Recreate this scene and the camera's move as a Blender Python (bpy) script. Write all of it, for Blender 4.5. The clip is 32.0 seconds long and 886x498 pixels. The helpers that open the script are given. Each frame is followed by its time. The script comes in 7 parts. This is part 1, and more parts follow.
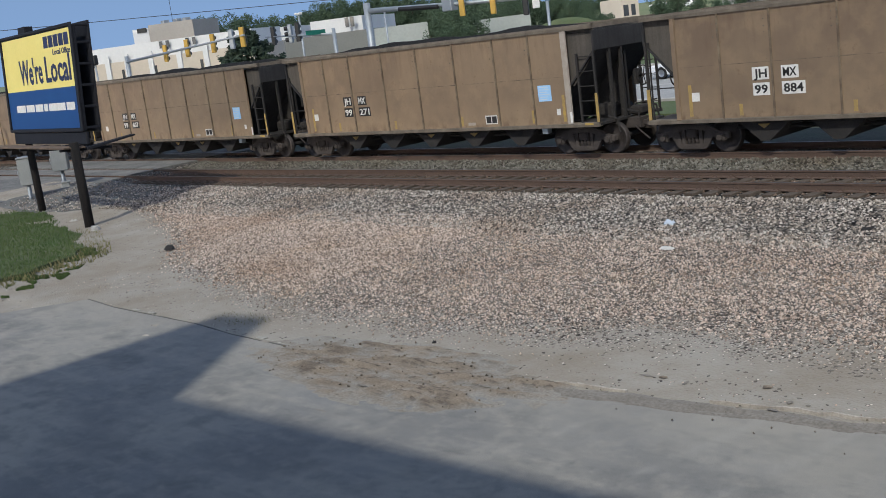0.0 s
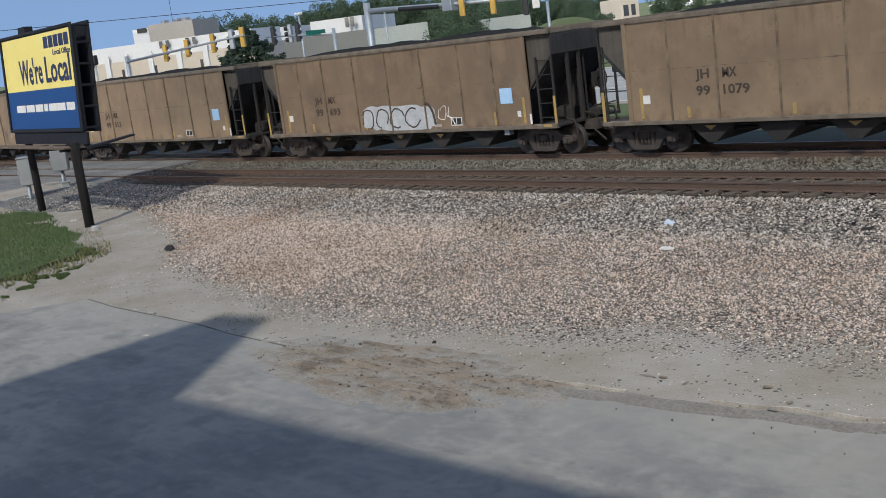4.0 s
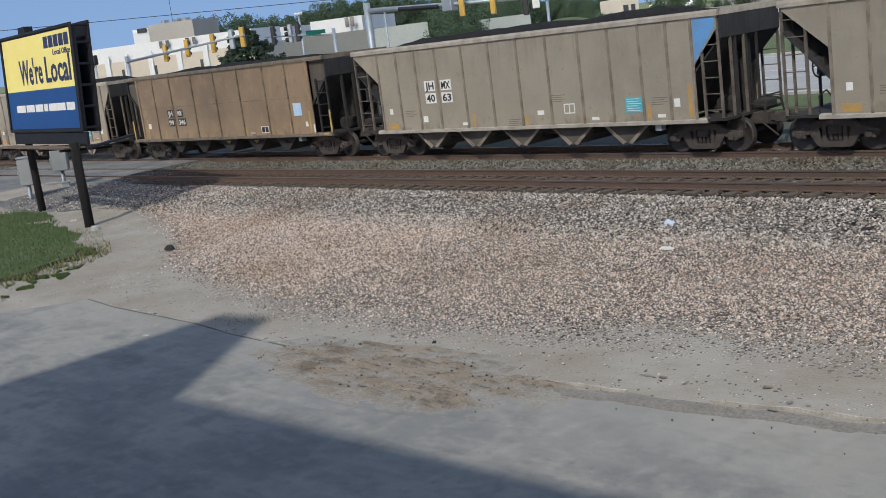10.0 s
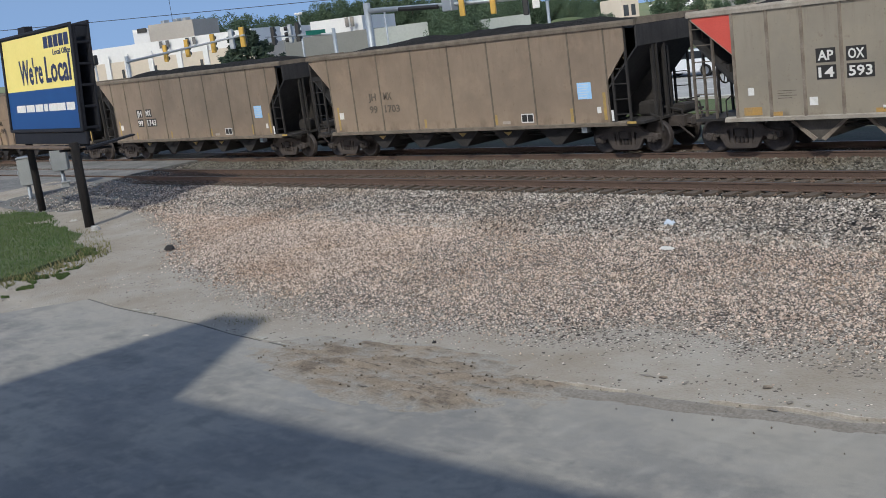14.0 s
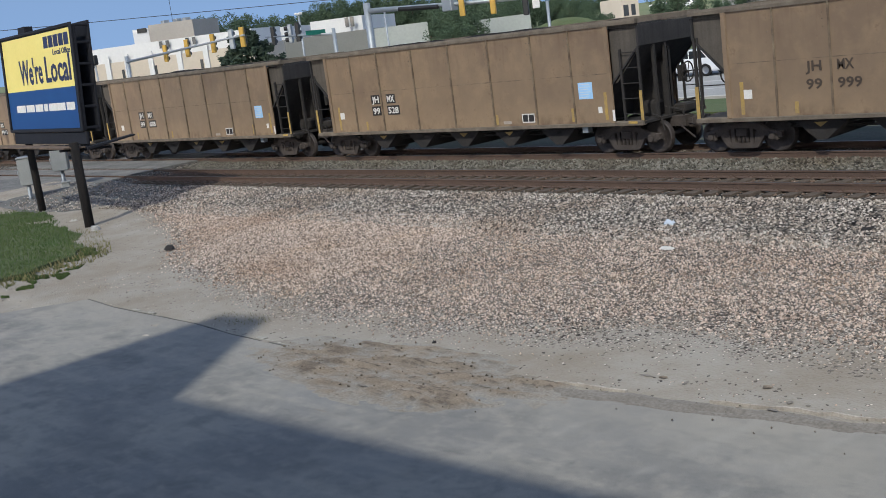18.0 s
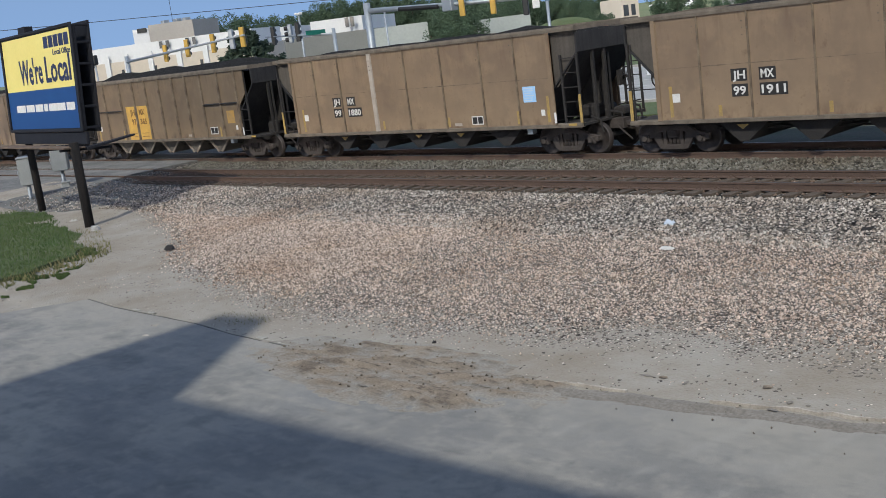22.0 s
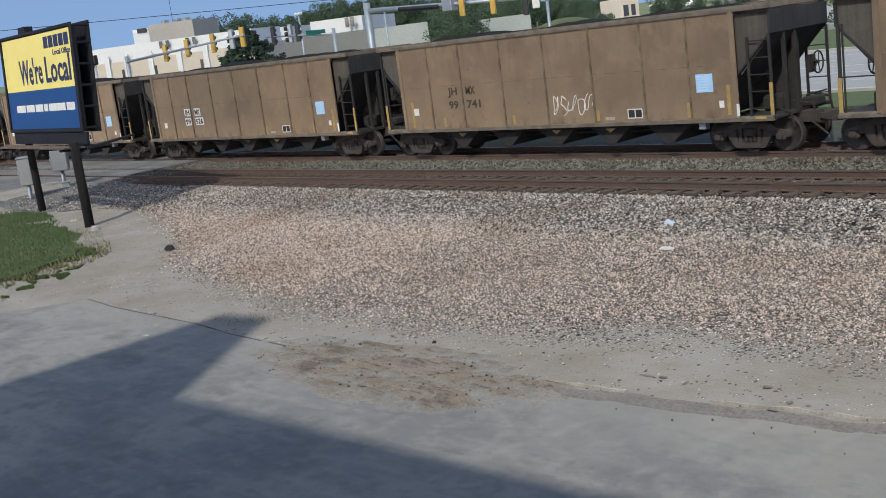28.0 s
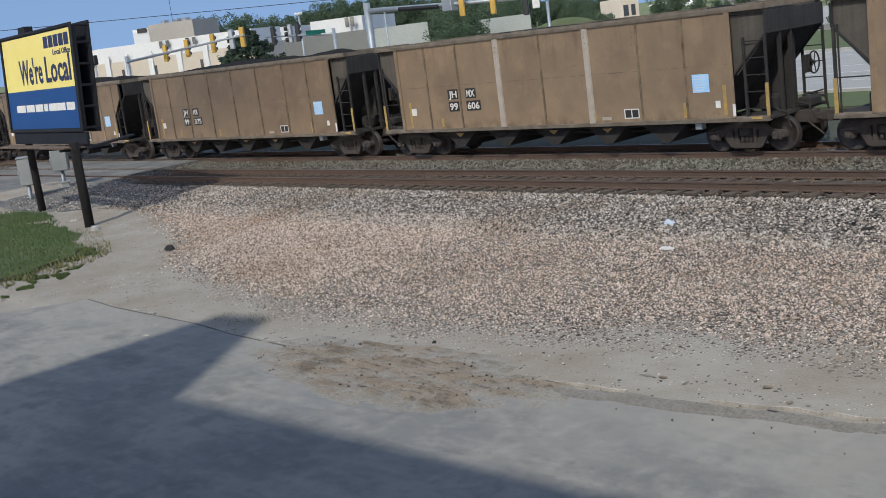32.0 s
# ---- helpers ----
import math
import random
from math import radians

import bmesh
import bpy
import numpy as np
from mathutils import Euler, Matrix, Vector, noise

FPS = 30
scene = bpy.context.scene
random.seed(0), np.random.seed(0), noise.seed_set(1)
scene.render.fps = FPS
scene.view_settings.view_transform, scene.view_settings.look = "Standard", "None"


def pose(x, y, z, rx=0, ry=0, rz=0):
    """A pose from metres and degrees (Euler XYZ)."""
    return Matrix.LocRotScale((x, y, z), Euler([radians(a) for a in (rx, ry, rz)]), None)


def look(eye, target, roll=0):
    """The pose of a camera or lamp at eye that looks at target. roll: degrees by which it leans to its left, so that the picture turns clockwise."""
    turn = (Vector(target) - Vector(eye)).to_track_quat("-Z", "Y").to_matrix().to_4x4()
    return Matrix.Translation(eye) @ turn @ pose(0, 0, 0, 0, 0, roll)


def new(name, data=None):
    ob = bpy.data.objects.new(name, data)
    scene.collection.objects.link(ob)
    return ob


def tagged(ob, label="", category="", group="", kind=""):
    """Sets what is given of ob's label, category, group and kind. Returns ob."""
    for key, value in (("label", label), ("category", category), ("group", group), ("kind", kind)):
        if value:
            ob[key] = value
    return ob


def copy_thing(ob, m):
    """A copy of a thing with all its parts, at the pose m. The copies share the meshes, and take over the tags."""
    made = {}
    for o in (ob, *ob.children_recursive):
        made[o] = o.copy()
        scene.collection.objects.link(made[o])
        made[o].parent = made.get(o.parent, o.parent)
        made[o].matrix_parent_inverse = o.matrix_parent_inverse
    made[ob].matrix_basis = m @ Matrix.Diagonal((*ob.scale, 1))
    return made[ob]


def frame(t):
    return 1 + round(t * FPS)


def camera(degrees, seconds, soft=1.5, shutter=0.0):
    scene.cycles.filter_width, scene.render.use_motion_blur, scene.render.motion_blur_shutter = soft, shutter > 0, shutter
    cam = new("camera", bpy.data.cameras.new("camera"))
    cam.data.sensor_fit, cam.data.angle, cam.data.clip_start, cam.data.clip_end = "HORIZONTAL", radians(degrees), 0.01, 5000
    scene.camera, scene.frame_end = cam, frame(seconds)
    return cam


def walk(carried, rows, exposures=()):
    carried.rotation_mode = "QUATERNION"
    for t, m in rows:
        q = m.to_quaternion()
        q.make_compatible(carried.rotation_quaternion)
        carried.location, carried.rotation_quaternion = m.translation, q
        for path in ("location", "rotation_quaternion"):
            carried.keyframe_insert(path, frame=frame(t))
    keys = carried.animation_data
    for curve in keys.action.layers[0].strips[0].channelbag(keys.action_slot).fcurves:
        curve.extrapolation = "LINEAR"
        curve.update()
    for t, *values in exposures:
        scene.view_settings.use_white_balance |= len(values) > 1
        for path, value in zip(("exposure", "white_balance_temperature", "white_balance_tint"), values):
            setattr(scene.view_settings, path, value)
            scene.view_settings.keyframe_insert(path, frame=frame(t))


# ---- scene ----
# ---------------------------------------------------------------- camera
cam = camera(44.26, 32.0, soft=0.9)
EYE = (0.0, 0.0, 4.27)
AIM = (-0.8181, 0.1981, -7.506)  # yaw and pitch in radians, roll in degrees
VIEW = (EYE[0] + math.sin(AIM[0]) * math.cos(AIM[1]), EYE[1] + math.cos(AIM[0]) * math.cos(AIM[1]), EYE[2] - math.sin(AIM[1]))
walk(cam, [(0.0, look(EYE, VIEW, AIM[2])), (32.0, look(EYE, VIEW, AIM[2]))],
     exposures=[(0.0, -0.11, 6290, 5), (3.0, -0.09, 6290, 5), (5.5, 0.0, 6290, 5), (32.0, 0.0, 6290, 5)])

# ---------------------------------------------------------------- light
SUN_TO = Vector((0.45 * 0.777, -0.89 * 0.777, 0.63)).normalized()
world = bpy.data.worlds.new("daylight")
scene.world = world
world.use_nodes = True
wt = world.node_tree
sky = wt.nodes.new("ShaderNodeTexSky")
sky.sky_type = "NISHITA"
sky.sun_disc = False
sky.sun_elevation = math.asin(SUN_TO.z)
sky.sun_rotation = math.atan2(SUN_TO.x, SUN_TO.y)
sky.air_density, sky.dust_density, sky.ozone_density = 1.0, 2.4, 0.4
wt.nodes["Background"].inputs[1].default_value = 0.285
wmap = wt.nodes.new("ShaderNodeMapping")
wmap.inputs["Location"].default_value = (0, 0, 0.6)
wco = wt.nodes.new("ShaderNodeTexCoord")
wt.links.new(wco.outputs["Generated"], wmap.inputs["Vector"])
wt.links.new(wmap.outputs[0], sky.inputs["Vector"])
wt.links.new(sky.outputs[0], wt.nodes["Background"].inputs[0])
sun = new("sun", bpy.data.lights.new("sun", "SUN"))
sun.data.energy, sun.data.angle, sun.data.color = 2.7, radians(1.2), (1.0, 0.94, 0.85)
sun.matrix_world = look(SUN_TO * 50, (0, 0, 0))

# ---------------------------------------------------------------- mesh helpers


def box(bm, x0, x1, y0, y1, z0, z1):
    v = [bm.verts.new(p) for p in ((x0, y0, z0), (x1, y0, z0), (x1, y1, z0), (x0, y1, z0), (x0, y0, z1), (x1, y0, z1), (x1, y1, z1), (x0, y1, z1))]
    for f in ((0, 3, 2, 1), (4, 5, 6, 7), (0, 1, 5, 4), (1, 2, 6, 5), (2, 3, 7, 6), (3, 0, 4, 7)):
        bm.faces.new([v[i] for i in f])
    return v


def soft_box(bm, x0, x1, y0, y1, z0, z1, r=0.02):
    """A box with chamfered edges."""
    c = Vector(((x0 + x1) / 2, (y0 + y1) / 2, (z0 + z1) / 2))
    h = Vector(((x1 - x0) / 2, (y1 - y0) / 2, (z1 - z0) / 2))
    t = bmesh.new()
    box(t, -h.x, h.x, -h.y, h.y, -h.z, h.z)
    bmesh.ops.bevel(t, geom=t.edges[:], offset=min(r, h.x * 0.8, h.y * 0.8, h.z * 0.8), segments=1, affect="EDGES")
    merge(bm, t, Matrix.Translation(c))


def merge(bm, t, m):
    at = [bm.verts.new(m @ v.co) for v in t.verts]
    t.verts.index_update()
    for f in t.faces:
        bm.faces.new([at[v.index] for v in f.verts])
    t.free()


def prism(bm, pts, axis, a, b):
    """A polygon given in the two other axes (in the order xyz), carried from a to b along the axis."""
    def put(p, s):
        return {"x": (s, p[0], p[1]), "y": (p[0], s, p[1]), "z": (p[0], p[1], s)}[axis]
    lo = [bm.verts.new(put(p, a)) for p in pts]
    hi = [bm.verts.new(put(p, b)) for p in pts]
    n = len(pts)
    faces = [bm.faces.new(lo), bm.faces.new(hi[::-1])]
    for i in range(n):
        faces.append(bm.faces.new((lo[i], hi[i], hi[(i + 1) % n], lo[(i + 1) % n])))
    bmesh.ops.recalc_face_normals(bm, faces=faces)


def tube(bm, p, q, r, n=8, r2=None):
    p, q = Vector(p), Vector(q)
    m = (q - p).to_track_quat("Z", "Y").to_matrix()
    r2 = r if r2 is None else r2
    lo = [bm.verts.new(p + m @ Vector((math.cos(i * math.tau / n) * r, math.sin(i * math.tau / n) * r, 0))) for i in range(n)]
    hi = [bm.verts.new(q + m @ Vector((math.cos(i * math.tau / n) * r2, math.sin(i * math.tau / n) * r2, 0))) for i in range(n)]
    for i in range(n):
        f = bm.faces.new((lo[i], lo[(i + 1) % n], hi[(i + 1) % n], hi[i]))
        f.smooth = n > 6
    bm.faces.new(lo[::-1])
    bm.faces.new(hi)


def lathe(bm, profile, n=24, axis="y"):
    """A closed ring of (radius, along) turned round the axis."""
    rings = []
    for i in range(n):
        a = i * math.tau / n
        c, s = math.cos(a), math.sin(a)
        rings.append([bm.verts.new((r * c, h, r * s) if axis == "y" else (r * c, r * s, h)) for r, h in profile])
    k = len(profile)
    for i in range(n):
        for j in range(k - 1):
            f = bm.faces.new((rings[i][j], rings[i][j + 1], rings[(i + 1) % n][j + 1], rings[(i + 1) % n][j]))
            f.smooth = True
    bmesh.ops.recalc_face_normals(bm, faces=bm.faces[:])


def mesh_of(name, bm, material):
    me = bpy.data.meshes.new(name)
    bm.to_mesh(me)
    bm.free()
    for m in (material if isinstance(material, (list, tuple)) else [material]):
        me.materials.append(m)
    return me


def part(name, bm, material, parent=None, label=""):
    me = bm if isinstance(bm, bpy.types.Mesh) else mesh_of(name, bm, material)
    ob = new(name, me)
    ob.parent = parent
    if label:
        ob["label"] = label
    return ob


def thing(name, label, category, group="", at=None):
    ob = new(name)
    ob.empty_display_size = 0.3
    if at is not None:
        ob.matrix_world = at
    return tagged(ob, label, category, group)


def lump(name, bm, material, label, category="", group="", kind="", at=None):
    """A top-level thing of one mesh."""
    ob = part(name, bm, material)
    if at is not None:
        ob.matrix_world = at
    return tagged(ob, label, category, group, kind)


FONT_CACHE = {}


def letters(text, height, depth=0.004):
    """A mesh of flat letters in the xz plane, read from -y, its left end at the origin, cap height as given."""
    key = (text, height)
    if key not in FONT_CACHE:
        cu = bpy.data.curves.new("letters", "FONT")
        cu.body, cu.size, cu.extrude, cu.resolution_u, cu.offset = text, height / 0.69, depth, 2, height * 0.03
        ob = bpy.data.objects.new("letters", cu)
        scene.collection.objects.link(ob)
        me = bpy.data.meshes.new_from_object(ob.evaluated_get(bpy.context.evaluated_depsgraph_get()))
        me.transform(Matrix.Rotation(radians(90), 4, "X"))
        bpy.data.objects.remove(ob)
        bpy.data.curves.remove(cu)
        FONT_CACHE[key] = me
    return FONT_CACHE[key]


def writing(name, text, height, material, parent, x, y, z, width=None, label=""):
    src = letters(text, height)
    me = src.copy()
    me.materials.clear()
    me.materials.append(material)
    if width:
        xs = [v.co.x for v in me.vertices]
        k = width / max(1e-3, max(xs) - min(xs))
        me.transform(Matrix.Diagonal((k, 1, 1, 1)) @ Matrix.Translation((-min(xs), 0, 0)))
    ob = part(name, me, material, parent, label)
    ob.location = (x, y, z)
    return ob


# ---------------------------------------------------------------- materials


def mat(name, base, rough=0.8, metal=0.0, spots=None, fine=40.0, coarse=2.0, mix=0.5, bump=0.15, streak=None, stretch=(1, 1, 1), spec=0.4, bump_scale=None):
    """A surface of two-scale variation: base is blended with a second colour by coarse noise, and darkened or lightened by fine grain.
    streak: (colour, amount) adds vertical runs of dirt."""
    m = bpy.data.materials.new(name)
    m.use_nodes = True
    nt = m.node_tree
    b = nt.nodes["Principled BSDF"]
    b.inputs["Roughness"].default_value, b.inputs["Metallic"].default_value = rough, metal
    b.inputs["Specular IOR Level"].default_value = spec
    b.inputs["Diffuse Roughness"].default_value = 1.0 if rough > 0.6 else 0.0
    tc = nt.nodes.new("ShaderNodeTexCoord")
    mp = nt.nodes.new("ShaderNodeMapping")
    mp.inputs["Scale"].default_value = stretch
    nt.links.new(tc.outputs["Object"], mp.inputs["Vector"])
    n1, n2 = nt.nodes.new("ShaderNodeTexNoise"), nt.nodes.new("ShaderNodeTexNoise")
    for n, s, d in ((n1, coarse, 4.0), (n2, fine, 3.0)):
        n.inputs["Scale"].default_value, n.inputs["Detail"].default_value = s, d
        nt.links.new(mp.outputs[0], n.inputs["Vector"])
    ramp = nt.nodes.new("ShaderNodeValToRGB")
    ramp.color_ramp.elements[0].position, ramp.color_ramp.elements[1].position = 0.5 - 0.22, 0.5 + 0.22
    other = spots or tuple(c * 0.72 for c in base)
    ramp.color_ramp.elements[0].color, ramp.color_ramp.elements[1].color = (*base, 1), (*other, 1)
    nt.links.new(n1.outputs["Fac"], ramp.inputs["Fac"])
    col = ramp.outputs["Color"]
    if streak:
        mp2 = nt.nodes.new("ShaderNodeMapping")
        mp2.inputs["Scale"].default_value = (5.0, 5.0, 0.22)
        nt.links.new(tc.outputs["Object"], mp2.inputs["Vector"])
        n3 = nt.nodes.new("ShaderNodeTexNoise")
        n3.inputs["Scale"].default_value, n3.inputs["Detail"].default_value = 1.6, 5.0
        nt.links.new(mp2.outputs[0], n3.inputs["Vector"])
        r3 = nt.nodes.new("ShaderNodeMapRange")
        r3.inputs["From Min"].default_value, r3.inputs["From Max"].default_value = 0.42, 0.72
        r3.inputs["To Max"].default_value = streak[1]
        nt.links.new(n3.outputs["Fac"], r3.inputs["Value"])
        mx3 = nt.nodes.new("ShaderNodeMix")
        mx3.data_type = "RGBA"
        mx3.inputs["B"].default_value = (*streak[0], 1)
        nt.links.new(r3.outputs[0], mx3.inputs["Factor"])
        nt.links.new(col, mx3.inputs["A"])
        col = mx3.outputs["Result"]
    mr = nt.nodes.new("ShaderNodeMapRange")
    mr.inputs["From Min"].default_value, mr.inputs["From Max"].default_value = 0.3, 0.7
    mr.inputs["To Min"].default_value, mr.inputs["To Max"].default_value = 1 - 0.5 * mix, 1 + 0.5 * mix
    nt.links.new(n2.outputs["Fac"], mr.inputs["Value"])
    hs = nt.nodes.new("ShaderNodeHueSaturation")
    nt.links.new(mr.outputs[0], hs.inputs["Value"])
    nt.links.new(col, hs.inputs["Color"])
    nt.links.new(hs.outputs[0], b.inputs["Base Color"])
    if bump:
        bp = nt.nodes.new("ShaderNodeBump")
        bp.inputs["Strength"].default_value, bp.inputs["Distance"].default_value = bump, bump_scale or 0.02
        nt.links.new(n2.outputs["Fac"], bp.inputs["Height"])
        nt.links.new(bp.outputs[0], b.inputs["Normal"])
    return m


def wagon_mat(name, base, worn, rust, dust):
    """Dusty wagon paint: wide blotches, runs of rust from the top, dust thrown up along the sill, specks of rust; each sheet has a tone of its own."""
    m = bpy.data.materials.new(name)
    m.use_nodes = True
    nt = m.node_tree
    b = nt.nodes["Principled BSDF"]
    b.inputs["Roughness"].default_value, b.inputs["Specular IOR Level"].default_value = 0.52, 0.35
    b.inputs["Diffuse Roughness"].default_value = 1.0
    tc = nt.nodes.new("ShaderNodeTexCoord")
    info = nt.nodes.new("ShaderNodeObjectInfo")
    shift = nt.nodes.new("ShaderNodeVectorMath")
    shift.operation = "MULTIPLY_ADD"
    nt.links.new(info.outputs["Random"], shift.inputs[0])
    shift.inputs[1].default_value = (60, 17, 9)
    nt.links.new(tc.outputs["Object"], shift.inputs[2])

    def layer(scale, detail, lo, hi, top, stretch=(1, 1, 1), rough=0.6):
        mp = nt.nodes.new("ShaderNodeMapping")
        mp.inputs["Scale"].default_value = stretch
        n = nt.nodes.new("ShaderNodeTexNoise")
        n.inputs["Scale"].default_value, n.inputs["Detail"].default_value, n.inputs["Roughness"].default_value = scale, detail, rough
        r = nt.nodes.new("ShaderNodeMapRange")
        r.inputs["From Min"].default_value, r.inputs["From Max"].default_value, r.inputs["To Max"].default_value = lo, hi, top
        nt.links.new(shift.outputs[0], mp.inputs["Vector"])
        nt.links.new(mp.outputs[0], n.inputs["Vector"])
        nt.links.new(n.outputs["Fac"], r.inputs["Value"])
        return r.outputs[0]

    def blend(fac, a, colour):
        mx = nt.nodes.new("ShaderNodeMix")
        mx.data_type = "RGBA"
        mx.inputs["B"].default_value = (*colour, 1)
        nt.links.new(fac, mx.inputs["Factor"])
        if isinstance(a, tuple):
            mx.inputs["A"].default_value = (*a, 1)
        else:
            nt.links.new(a, mx.inputs["A"])
        return mx.outputs["Result"]

    def times(p, q):
        k = nt.nodes.new("ShaderNodeMath")
        k.operation = "MULTIPLY"
        nt.links.new(p, k.inputs[0])
        nt.links.new(q, k.inputs[1])
        return k.outputs[0]

    def band(z0, z1):
        sx = nt.nodes.new("ShaderNodeSeparateXYZ")
        nt.links.new(tc.outputs["Object"], sx.inputs[0])
        r = nt.nodes.new("ShaderNodeMapRange")
        r.inputs["From Min"].default_value, r.inputs["From Max"].default_value = z0, z1
        nt.links.new(sx.outputs["Z"], r.inputs["Value"])
        return r.outputs[0]

    col = blend(layer(0.55, 6, 0.36, 0.66, 1.0), base, worn)
    col = blend(layer(1.7, 7, 0.50, 0.66, 0.5), col, dust)
    col = blend(layer(1.1, 6, 0.46, 0.72, 0.32, (3.2, 3.2, 0.4)), col, worn)
    col = blend(times(band(1.9, 1.0), layer(1.2, 6, 0.30, 0.62, 0.8)), col, dust)
    col = blend(times(band(2.4, 3.7), layer(2.0, 6, 0.52, 0.72, 0.5, (3, 3, 0.45))), col, rust)
    col = blend(times(band(1.35, 0.98), layer(1.9, 6, 0.48, 0.66, 0.8, (1.6, 1, 1))), col, rust)
    col = blend(layer(3.4, 7, 0.60, 0.72, 0.55, (1, 1, 1), 0.7), col, rust)
    col = blend(layer(17, 3, 0.67, 0.75, 0.6), col, rust)
    col = blend(layer(11, 4, 0.64, 0.75, 0.4), col, dust)
    mr = nt.nodes.new("ShaderNodeMapRange")
    mr.inputs["To Min"].default_value, mr.inputs["To Max"].default_value = 0.93, 1.07
    nt.links.new(info.outputs["Random"], mr.inputs["Value"])
    hs = nt.nodes.new("ShaderNodeHueSaturation")
    nt.links.new(mr.outputs[0], hs.inputs["Value"])
    nt.links.new(col, hs.inputs["Color"])
    nt.links.new(hs.outputs[0], b.inputs["Base Color"])
    bp = nt.nodes.new("ShaderNodeBump")
    bp.inputs["Strength"].default_value, bp.inputs["Distance"].default_value = 0.25, 0.03
    nt.links.new(layer(1.1, 3, 0.2, 0.8, 1.0), bp.inputs["Height"])
    nt.links.new(bp.outputs[0], b.inputs["Normal"])
    return m


def ground_mat(name, base, dust, dark, grain=70.0, bump=0.3, dust_share=0.5, dark_share=0.35, margin=None, heap=None, stripes=()):
    """Trodden ground: a base with wide patches of dust, smaller dark stains, drawn-out wheel streaks and speckled grit."""
    m = bpy.data.materials.new(name)
    m.use_nodes = True
    nt = m.node_tree
    b = nt.nodes["Principled BSDF"]
    b.inputs["Roughness"].default_value, b.inputs["Diffuse Roughness"].default_value = 0.95, 1.0
    b.inputs["Specular IOR Level"].default_value = 0.2
    tc = nt.nodes.new("ShaderNodeTexCoord")

    def layer(scale, detail, lo, hi, top, stretch=(1, 1, 1), turn=0.0):
        mp = nt.nodes.new("ShaderNodeMapping")
        mp.inputs["Scale"].default_value = stretch
        mp.inputs["Rotation"].default_value = (0, 0, turn)
        n = nt.nodes.new("ShaderNodeTexNoise")
        n.inputs["Scale"].default_value, n.inputs["Detail"].default_value, n.inputs["Roughness"].default_value = scale, detail, 0.6
        r = nt.nodes.new("ShaderNodeMapRange")
        r.inputs["From Min"].default_value, r.inputs["From Max"].default_value, r.inputs["To Max"].default_value = lo, hi, top
        nt.links.new(tc.outputs["Object"], mp.inputs["Vector"])
        nt.links.new(mp.outputs[0], n.inputs["Vector"])
        nt.links.new(n.outputs["Fac"], r.inputs["Value"])
        return r.outputs[0], n.outputs["Fac"]

    def blend(fac, a, colour):
        mx = nt.nodes.new("ShaderNodeMix")
        mx.data_type = "RGBA"
        mx.inputs["B"].default_value = (*colour, 1)
        nt.links.new(fac, mx.inputs["Factor"])
        if isinstance(a, tuple):
            mx.inputs["A"].default_value = (*a, 1)
        else:
            nt.links.new(a, mx.inputs["A"])
        return mx.outputs["Result"]

    col = blend(layer(0.33, 6, 0.40, 0.62, dust_share)[0], base, dust)
    col = blend(layer(1.3, 6, 0.52, 0.70, dark_share)[0], col, dark)
    col = blend(layer(0.8, 5, 0.52, 0.72, dust_share * 0.95, (0.3, 2.6, 1), -0.55)[0], col, dust)
    col = blend(layer(6.0, 4, 0.55, 0.75, dark_share * 0.6)[0], col, dark)
    col = blend(layer(2.7, 6, 0.50, 0.68, dust_share * 0.45, (0.6, 1.5, 1), 0.3)[0], col, dust)
    col = blend(layer(1.9, 7, 0.54, 0.70, dark_share * 0.55, (0.5, 2.2, 1), -0.2)[0], col, dark)
    col = blend(layer(26, 2, 0.66, 0.73, dust_share * 0.6)[0], col, tuple(min(0.6, c * 1.25) for c in dust))
    col = blend(layer(31, 2, 0.67, 0.74, dark_share * 0.8)[0], col, tuple(c * 0.6 for c in dark))
    col = blend(layer(0.8, 7, 0.47, 0.60, dark_share * 0.6, (0.7, 1.4, 1), 0.4)[0], col, dark)
    col = blend(layer(3.9, 7, 0.50, 0.63, dust_share * 0.4)[0], col, dust)
    for at in stripes:
        # worn pale stripe across the lot, nearly gone
        dv = nt.nodes.new("ShaderNodeVectorMath")
        dv.operation = "DOT_PRODUCT"
        dv.inputs[1].default_value = (0.977, -0.213, 0)
        nt.links.new(tc.outputs["Object"], dv.inputs[0])
        df = nt.nodes.new("ShaderNodeMath")
        df.operation = "SUBTRACT"
        df.inputs[1].default_value = at
        nt.links.new(dv.outputs["Value"], df.inputs[0])
        ab = nt.nodes.new("ShaderNodeMath")
        ab.operation = "ABSOLUTE"
        nt.links.new(df.outputs[0], ab.inputs[0])
        rs = nt.nodes.new("ShaderNodeMapRange")
        rs.inputs["From Min"].default_value, rs.inputs["From Max"].default_value = 0.13, 0.02
        nt.links.new(ab.outputs[0], rs.inputs["Value"])
        mu = nt.nodes.new("ShaderNodeMath")
        mu.operation = "MULTIPLY"
        nt.links.new(rs.outputs[0], mu.inputs[0])
        nt.links.new(layer(1.7, 6, 0.42, 0.7, 0.5)[0], mu.inputs[1])
        col = blend(mu.outputs[0], col, (0.31, 0.295, 0.265))
